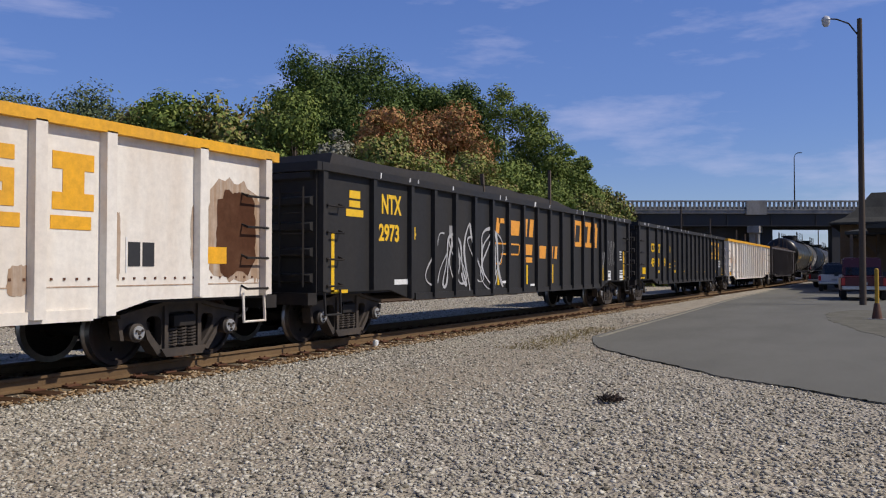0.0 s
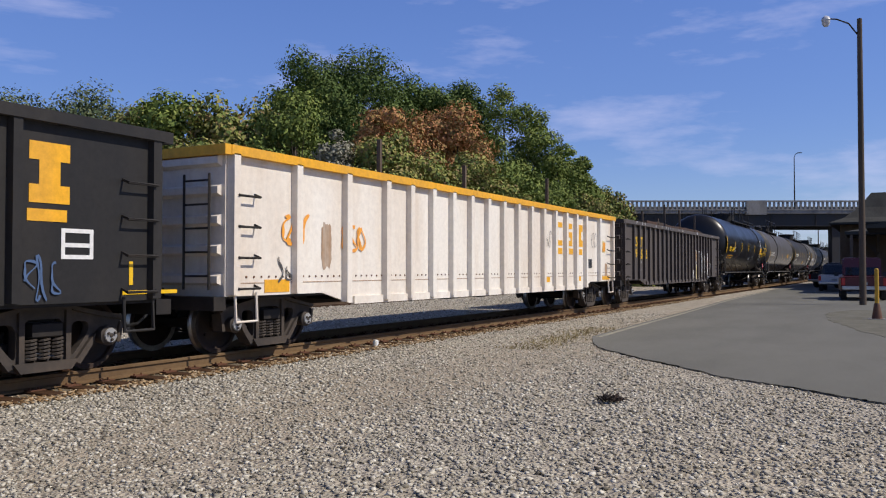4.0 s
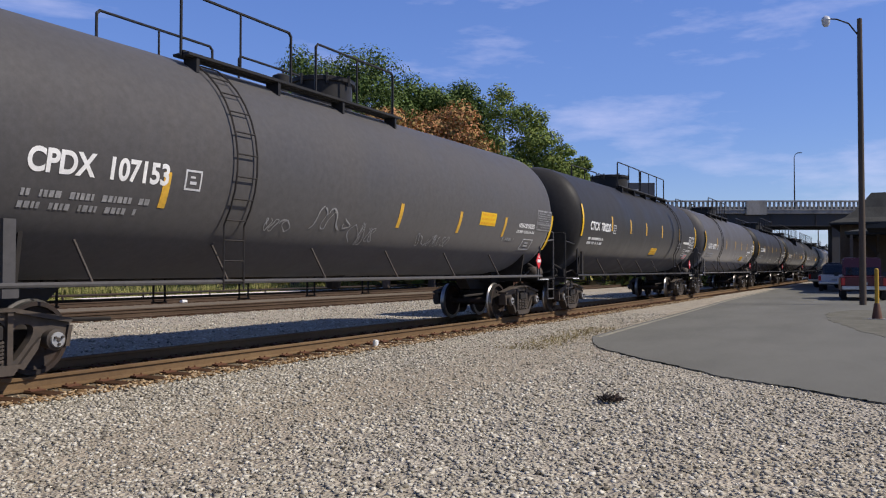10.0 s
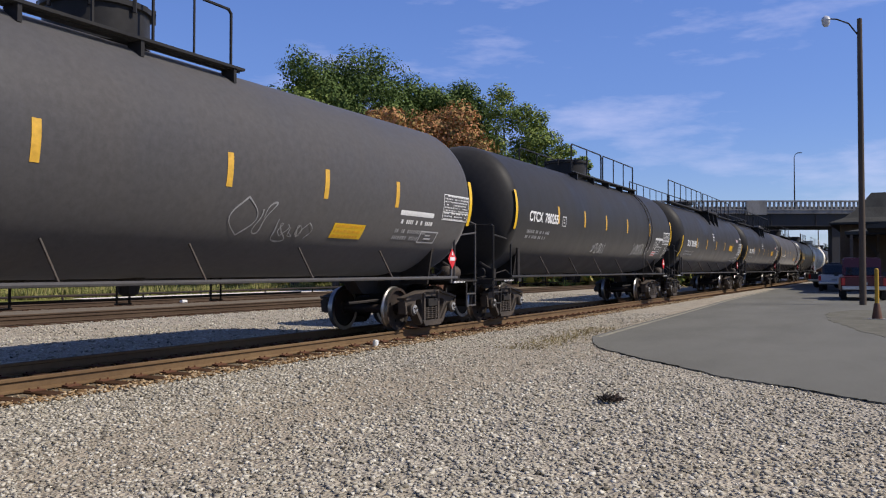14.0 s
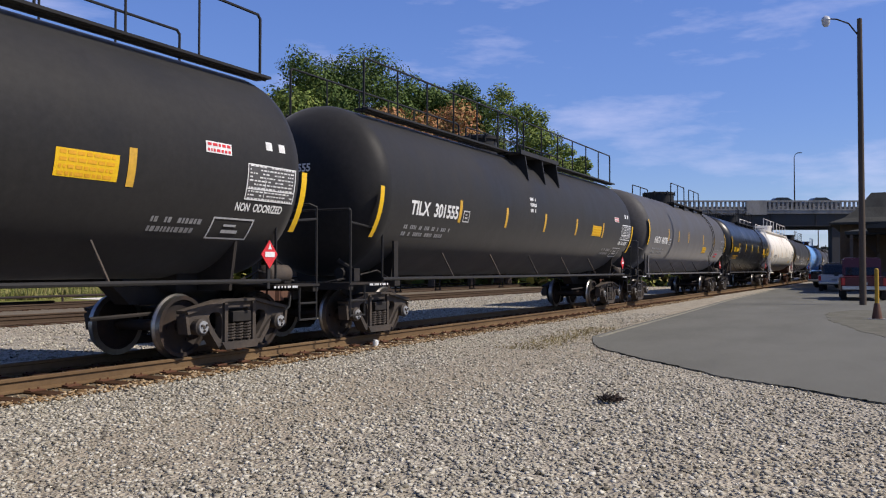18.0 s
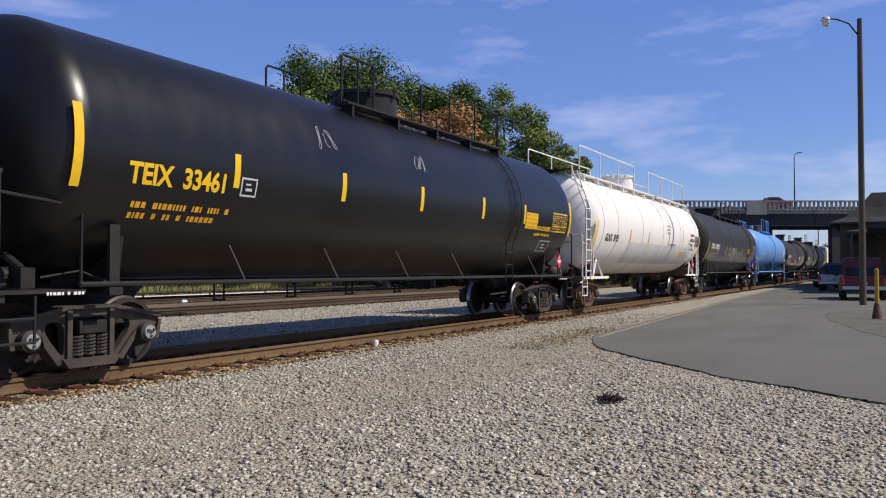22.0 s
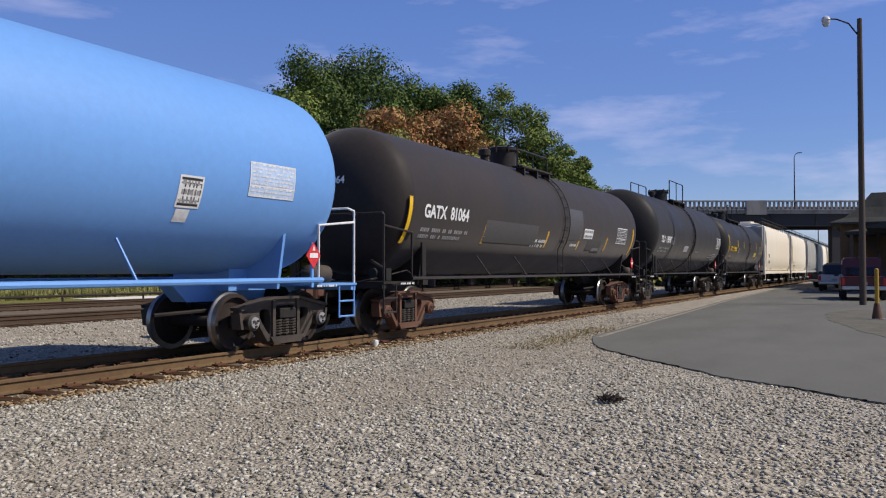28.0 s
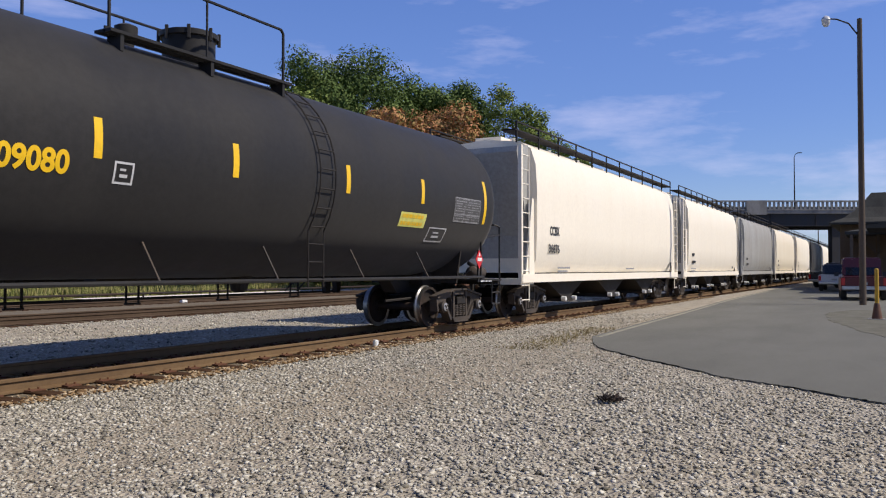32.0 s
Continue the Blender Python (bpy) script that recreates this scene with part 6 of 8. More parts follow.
def build_pickup(label, body_mat, m, shaded_cab_mat=None, lift=1.0):
    """A pickup truck, its tail towards -x."""
    c = thing("pickup_truck", m, label, "pickup truck", "parked vehicles")
    bm = bmesh.new()
    prism(bm, [(-2.75, 0.55), (-2.78, 1.12), (-0.55, 1.12), (-0.5, 1.05), (1.25, 1.1), (2.5, 1.02), (2.75, 0.9), (2.78, 0.5), (2.0, 0.42), (-2.2, 0.45)], -0.98, 0.98)
    bmesh.ops.bevel(bm, geom=bm.edges[:], offset=0.05, segments=2, affect="EDGES")
    part("body", bm, body_mat, c, smooth=True)
    bm = bmesh.new()
    prism(bm, [(-0.6, 1.1), (-0.42, 1.82 * lift), (0.75, 1.84 * lift), (1.45, 1.1)], -0.86, 0.86)
    bmesh.ops.bevel(bm, geom=bm.edges[:], offset=0.07, segments=2, affect="EDGES")
    cab = part("cab", bm, shaded_cab_mat or body_mat, c, smooth=True)
    bm = bmesh.new()
    prism(bm, [(-0.62, 1.2), (-0.46, 1.74), (-0.44, 1.74), (-0.60, 1.2)], -0.72, 0.72)
    part("rear_window", bm, M["glass_dark"], cab)
    for s in (-1, 1):
        bm = bmesh.new()
        prism(bm, [(-0.42, 1.18), (-0.32, 1.72), (0.66, 1.74), (1.2, 1.18)], min(s * 0.845, s * 0.868), max(s * 0.845, s * 0.868))
        part("side_window", bm, M["glass_dark"], cab)
        bm = bmesh.new()
        box(bm, -2.80, -2.74, s * 0.88 - 0.08, s * 0.88 + 0.08, 0.72, 1.06)
        part("tail_light", bm, M["lamp_red"], c)
        bm = bmesh.new()
        prism(bm, [(0.9, 1.12), (0.95, 1.34), (1.15, 1.32), (1.15, 1.12)], min(s * 1.0, s * 1.2), max(s * 1.0, s * 1.2))
        part("mirror", bm, M["blackp"], c)
        for x in (-1.75, 1.75):
            bm = bmesh.new()
            lathe(bm, [(-0.12, 0.22), (-0.13, 0.34), (-0.09, 0.38), (0.09, 0.38), (0.13, 0.34), (0.12, 0.22)], "y", 22, (x, s * 0.85, 0.38))
            w = part("wheel", bm, M["tyre"], c, smooth=True)
            bm = bmesh.new()
            lathe(bm, [(-0.10, 0.21), (0.08, 0.21), (0.10, 0.06)], "y", 16, (x, s * 0.87, 0.38))
            part("rim", bm, M["chrome"], w)
    bm = bmesh.new()
    box(bm, -2.98, -2.78, -0.95, 0.95, 0.5, 0.68)
    bmesh.ops.bevel(bm, geom=bm.edges[:], offset=0.03, segments=1, affect="EDGES")
    part("rear_bumper", bm, M["chrome"], c)
    bm = bmesh.new()
    box(bm, -2.795, -2.765, -0.75, 0.75, 0.70, 1.08)
    box(bm, -2.81, -2.79, -0.12, 0.12, 0.92, 0.98)
    part("tailgate", bm, body_mat, c)
    bm = bmesh.new()
    box(bm, -2.83, -2.80, -0.16, 0.16, 0.74, 0.86)
    part("plate", bm, M["dim"], c)
    return c


def build_bollard():
    b = thing("bollard", pose(27.53, 0.37, 0), "yellow pipe bollard with rusty conical foot", "bollard")
    bm = bmesh.new()
    rod(bm, (0, 0, 0.4), (0, 0, 1.48), 0.06, 12)
    lathe(bm, [(1.46, 0.06), (1.51, 0.05), (1.53, 0.015)], "z", 12)
    part("post", bm, M["bollard"], b, smooth=True)
    bm = bmesh.new()
    lathe(bm, [(-0.05, 0.15), (0.02, 0.15), (0.45, 0.085), (0.5, 0.065)], "z", 14)
    part("foot", bm, M["castrust"], b, smooth=True)
    bm = bmesh.new()
    box(bm, -0.24, 0.24, -0.24, 0.24, -0.1, 0.045)
    part("base_plate", bm, M["concrete"], b)


def build_depot():
    """An old station: hipped roof, deep eaves on curved brackets."""
    d = thing("depot_building", pose(66.0, 0.9, 0), "old tan station building with grey hipped roof and deep eaves", "building")
    wall = paint("tan_plaster", (0.17, 0.12, 0.075), 0.85, (0.09, 0.065, 0.045), 0.5, gloss=0.1)
    roof = paint("grey_roof_tiles", (0.062, 0.062, 0.056), 0.85, (0.036, 0.034, 0.03), 0.6, gloss=0.08)
    trimm = plain("brown_wood_trim", (0.13, 0.10, 0.075), 0.7)
    L, W = 30.0, 11.0          # along x, towards -y
    bm = bmesh.new()
    for x0, x1, y0, y1 in ((0, L, -0.3, 0), (0, 0.3, -W, -0.3), (0, L, -W - 0.3, -W), (L - 0.3, L, -W, -0.3)):
        box(bm, x0, x1, y0, y1, 0, 4.3)
    part("wall", bm, wall, d)
    o = 1.9
    bm = bmesh.new()
    lo = [(-o, o, 4.15), (L + o, o, 4.15), (L + o, -W - o, 4.15), (-o, -W - o, 4.15)]
    hi = [(4.6, -W / 2, 5.6), (L - 4.6, -W / 2, 5.6)]
    vl = [bm.verts.new(p) for p in lo] + [bm.verts.new((x, y, z - 0.22)) for x, y, z in lo]
    vh = [bm.verts.new(p) for p in hi]
    for q in ((vl[0], vl[1], vh[1], vh[0]), (vl[2], vl[3], vh[0], vh[1]), (vl[3], vl[0], vh[0]), (vl[1], vl[2], vh[1])):
        bm.faces.new(q)
    for i in range(4):
        bm.faces.new((vl[i], vl[(i + 1) % 4], vl[4 + (i + 1) % 4], vl[4 + i]))
    bm.faces.new(vl[7:3:-1])
    part("roof", bm, roof, d)
    # steep upper roof with flared eaves
    bm = bmesh.new()
    rings = []
    for inset, z in ((0.0, 5.0), (0.0, 5.15), (1.0, 5.55), (2.0, 6.4), (2.9, 7.6)):
        rings.append([bm.verts.new(q) for q in ((5.0 + inset, 3.3 - inset, z), (L - inset, 3.3 - inset, z), (L - inset, -W + inset, z), (5.0 + inset, -W + inset, z))])
    for r0, r1 in zip(rings, rings[1:]):
        for i in range(4):
            bm.faces.new((r0[i], r0[(i + 1) % 4], r1[(i + 1) % 4], r1[i]))
    bm.faces.new(rings[-1]), bm.faces.new(rings[0][::-1])
    part("upper_roof", bm, roof, d)
    # wall block run down to the ground, standing in for the open porch's deep shade
    bm = bmesh.new()
    box(bm, 6.4, L - 1, -W + 1, 2.6, 0.0, 5.02)
    part("upper_wall_porch_shade", bm, wall, d)
    bm = bmesh.new()
    prism(bm, [(-1.6, 4.2), (-W / 2, 6.1), (-W + 1.6, 4.2)], -o - 0.4, 6.0, "x")
    part("gable", bm, roof, d)
    bm = bmesh.new()
    prism(bm, [(-2.2, 4.25), (-W / 2, 5.85), (-W + 2.2, 4.25)], -o - 0.46, -o - 0.41, "x")
    part("gable_face", bm, trimm, d)
    for y in (-0.15, -2.6, -5.5, -8.4, -10.9):
        bm = bmesh.new()
        prism(bm, [(0, 2.3), (0, 2.6), (-0.5, 3.1), (-1.0, 3.75), (-1.75, 4.0), (-1.75, 4.15), (0, 4.15), (0, 3.9), (-0.7, 3.85), (-0.25, 3.1)], y - 0.09, y + 0.09)
        bmesh.ops.triangulate(bm, faces=[f for f in bm.faces if len(f.verts) > 4])
        part("eave_bracket", bm, trimm, d)
    for x in np.arange(2.0, 26, 4.0):
        bm = bmesh.new()
        prism(bm, [(0, 2.3), (0, 2.6), (0.5, 3.1), (1.0, 3.75), (1.75, 4.0), (1.75, 4.15), (0, 4.15)], x - 0.09, x + 0.09, "x")
        part("eave_bracket", bm, trimm, d)
    for y in (-1.5, -4.1, -6.9, -9.5):
        bm = bmesh.new()
        box(bm, -0.06, 0.02, y - 0.6, y + 0.6, 0.9, 3.0)
        w = part("window", bm, trimm, d)
        bm = bmesh.new()
        box(bm, -0.075, -0.061, y - 0.5, y + 0.5, 1.0, 2.9)
        part("pane", bm, M["glass_dark"], w)
        bm = bmesh.new()
        box(bm, -0.14, 0.0, y - 0.7, y + 0.7, 0.8, 0.9)
        part("sill", bm, trimm, w)
    bm = bmesh.new()
    box(bm, -1.75, -1.55, 1.4, 1.6, 0, 4.0)
    part("eave_post", bm, trimm, d)
    # platform canopy running on from the building's end
    bm = bmesh.new()
    prism(bm, [(0.4, 4.0), (0.4, 4.2), (-W / 2, 4.7), (-W + 2, 4.2), (-W + 2, 4.0)], -9.8, -o - 0.5, "x")
    part("canopy", bm, roof, d)
    for x in (-9.0, -6.0):
        bm = bmesh.new()
        box(bm, x - 0.1, x + 0.1, -W / 2 - 0.1, -W / 2 + 0.1, 0, 4.2)
        part("canopy_post", bm, trimm, d)


def build_debris():
    rng = random.Random(3)
    bm = bmesh.new()
    for i in range(40):
        x, y = rng.gauss(0, 0.06), rng.gauss(0, 0.05)
        a, l = rng.uniform(0, 6.28), rng.uniform(0.04, 0.12)
        rod(bm, (x, y, 0.02 + rng.uniform(0, 0.05)), (x + l * math.cos(a), y + l * math.sin(a), 0.02 + rng.uniform(0, 0.09)), 0.009, 4)
    for i in range(26):
        x, y = 0.1 + rng.uniform(-0.1, 0.3), -0.08 + rng.gauss(0, 0.025)
        a = rng.uniform(0, 6.28)
        rod(bm, (x, y, 0.02), (x + 0.08 * math.cos(a), y + 0.08 * math.sin(a), 0.03), 0.008, 4)
    ob = part("twig_heap", bm, M["wheel"])
    ob.location = (9.05, 2.83, 0)
    tagged(ob, "small dark heap of twigs on the gravel", "debris")
    rng2 = np.random.default_rng(8)
    n = 1500
    x = rng2.uniform(14.2, 20.5, n)
    y = 6.15 + (x - 15) * 0.06 + rng2.normal(0, 0.28, n)
    h = rng2.uniform(0.015, 0.06, n)
    a = rng2.uniform(0, 6.28, n)
    p = np.stack((x, y, np.zeros(n)), 1)
    side = np.stack((np.cos(a), np.sin(a), np.zeros(n)), 1) * 0.012
    tip = p + np.stack((rng2.normal(0, 0.05, n), rng2.normal(0, 0.05, n), h), 1)
    v = np.stack((p - side, p + side, tip), 1).reshape(-1, 3)
    me = quick_mesh("dry_grass", v, np.arange(n * 3).reshape(-1, 3))
    me.materials.append(leaf_mat("straw_blades", [(0.20, 0.15, 0.07), (0.31, 0.25, 0.13), (0.20, 0.18, 0.07)]))
    tagged(new("dry_grass", me), "sparse dry grass at the asphalt's end", "grass", "", "stuff")
    for x, y, z, l in ((13.5, 9.02, 0.06, "white plastic marker by the rail"), (15.1, 21.26, 0.08, "white marker block on the second track"), (26.6, 27.7, 0.08, "white marker block on the third track")):
        bm = bmesh.new()
        wide = 0.06 if y < 12 else 0.15
        box(bm, -wide, wide, -wide * 0.7, wide * 0.7, 0, 0.13)
        bmesh.ops.bevel(bm, geom=bm.edges[:], offset=0.02, segments=2, affect="EDGES")
        o = part("track_marker", bm, M["white"])
        o.location = (x, y - 0.2, z - 0.06)
        tagged(o, l, "marker")


def build_wire_poles():
    for depth, px, h in ((210, 665, 17.5), (160, 560, 12.5)):
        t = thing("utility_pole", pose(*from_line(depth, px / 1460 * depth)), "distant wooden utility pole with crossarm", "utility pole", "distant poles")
        bm = bmesh.new()
        rod(bm, (0, 0, -0.3), (0, 0, h), 0.16, 8, 0.1)
        part("pole", bm, M["wood_pole"], t)
        bm = bmesh.new()
        a = RT * 1.2
        for z in (h - 0.5, h - 1.5):
            rod(bm, (-a.x, -a.y, z), (a.x, a.y, z), 0.08, 6)
        part("crossarm", bm, M["wood_pole"], t)


M["glass_dark"] = plain("dark_window_glass", (0.012, 0.014, 0.016), 0.08, 0, 0.1)
# the dark pickup's paint; also stands in for shade on the white pickup's cab
M["truck_dark"] = plain("dark_truck_and_cab_shade", (0.02, 0.023, 0.032), 0.3)
M["bollard"] = paint("worn_yellow_paint", (0.50, 0.30, 0.03), 0.55, (0.2, 0.11, 0.05), 0.6)
M["rust_streak"] = paint("rusty_run_stain", (0.36, 0.24, 0.15), 0.7, (0.50, 0.44, 0.37), 0.9, (6, 6, 0.5))
M["tyre"] = plain("tyre_rubber", (0.02, 0.02, 0.02), 0.85)
M["chrome"] = plain("dull_chrome", (0.45, 0.46, 0.47), 0.3, 0.9)
M["lamp_red"] = plain("red_lamp_plastic", (0.45, 0.02, 0.02), 0.25)
M["rust_patch"] = paint("rust_brown_patch", (0.080, 0.034, 0.018), 0.9, (0.16, 0.085, 0.05), 0.5, (1, 1, 1), gloss=0.08)
M["patch_grey"] = plain("grey_patch_paint", (0.075, 0.072, 0.07), 0.55)
M["blue_scrawl"] = plain("dark_blue_spray", (0.06, 0.11, 0.22), 0.6)
M["seam_brown"] = plain("brown_seam_grime", (0.42, 0.38, 0.33), 0.7, 0, 0.5, 4.0)
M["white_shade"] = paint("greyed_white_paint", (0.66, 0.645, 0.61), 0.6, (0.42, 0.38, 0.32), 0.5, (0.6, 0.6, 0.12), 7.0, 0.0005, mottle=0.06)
M["silver"] = plain("silver_spray", (0.42, 0.42, 0.42), 0.5)
M["frame_w"] = plain("white_stencil_frame", (0.5, 0.5, 0.5), 0.6)
M["sign_dark"] = plain("dark_stencil_ground", (0.05, 0.045, 0.03), 0.5)
M["sign_grey"] = plain("grey_stencil", (0.30, 0.30, 0.30), 0.6)
M["pale_yellow"] = plain("pale_yellow_sign", (0.62, 0.60, 0.16), 0.5)
M["pale_blue"] = plain("pale_blue_stencil", (0.45, 0.58, 0.78), 0.5)
M["pale_grey"] = plain("pale_grey_sign", (0.45, 0.45, 0.45), 0.5)
M["graf_tan"] = plain("tan_spray", (0.48, 0.27, 0.09), 0.6, 0, 0.35, 5.0)
M["graf_cream"] = plain("cream_spray", (0.58, 0.50, 0.28), 0.6, 0, 0.3, 5.0)
M["graf_pale"] = plain("pale_blue_spray", (0.34, 0.42, 0.52), 0.6)
M["graf_blue"] = plain("blue_spray", (0.10, 0.24, 0.42), 0.6, 0, 0.3, 5.0)
M["graf_red"] = plain("orange_red_spray", (0.45, 0.14, 0.08), 0.6)

# ---- the train, car by car ----
YL, WH, DM = "reflect", "white", "dim"


def block_c(x, up, w, h):
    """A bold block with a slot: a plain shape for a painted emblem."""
    return [(x, up, w * 0.3, h, "yellow"), (x + w * 0.3, up + h * 0.78, w * 0.7, h * 0.22, "yellow"), (x + w * 0.3, up, w * 0.7, h * 0.22, "yellow")]


def block_s(x, up, w, h):
    return [(x, up, w, h * 0.24, "yellow"), (x, up + h * 0.38, w, h * 0.24, "yellow"), (x, up + h * 0.76, w, h * 0.24, "yellow"), (x, up + h * 0.62, w * 0.3, h * 0.14, "yellow"), (x + w * 0.7, up + h * 0.24, w * 0.3, h * 0.14, "yellow")]


def block_x(x, up, w, h):
    return [(x, up, w, h * 0.3, "yellow"), (x, up + h * 0.7, w, h * 0.3, "yellow"), (x + w * 0.24, up + h * 0.3, w * 0.52, h * 0.4, "yellow")]


def emblem(x1, x2, x3, up, w, h, bar):
    out = block_c(x1, up, w, h) + block_s(x2, up, w * 0.85, h) + block_x(x3, up, w * 1.05, h)
    for x in (x1, x2, x3):
        out.append((x - 0.02, up - bar - 0.07, w * 1.02, bar, "yellow"))
    return out


def ribs(first, step, last):
    return [first + step * k for k in range(int((last - first) / step + 1.01))]


RIB_BLACK = [-7.7] + ribs(-6.33, 0.96, 7.2)
G_BASE = dict(top=3.1, bottom=0.70, ends_bottom=0.9, drop=2.3, end_bay=1.55)
white_marks = emblem(4.0, 4.93, 5.79, 2.0, 0.52, 0.68, 0.18) + [
    (3.07, 0.94, 0.43, 0.14, "yellow"), (5.72, 0.94, 0.44, 0.14, "yellow"), (8.33, 0.95, 0.80, 0.12, "yellow"),
    (6.86, 1.34, 0.18, 0.29, "blackp"), (7.07, 1.34, 0.18, 0.29, "blackp"), (8.37, 1.90, 0.26, 0.30, "orange")]
white_scrawl = [(7.1, 2.0, 0.6, 0.5, "patch_grey", 3, 0.02), (2.9, 1.9, 0.7, 0.5, "patch_grey", 5, 0.02), (-8.3, 1.7, 0.7, 0.5, "orange", 6, 0.06), (-6.7, 1.6, 0.8, 0.5, "orange", 8, 0.06), (-8.4, 1.1, 0.6, 0.4, "patch_grey", 9, 0.04)]

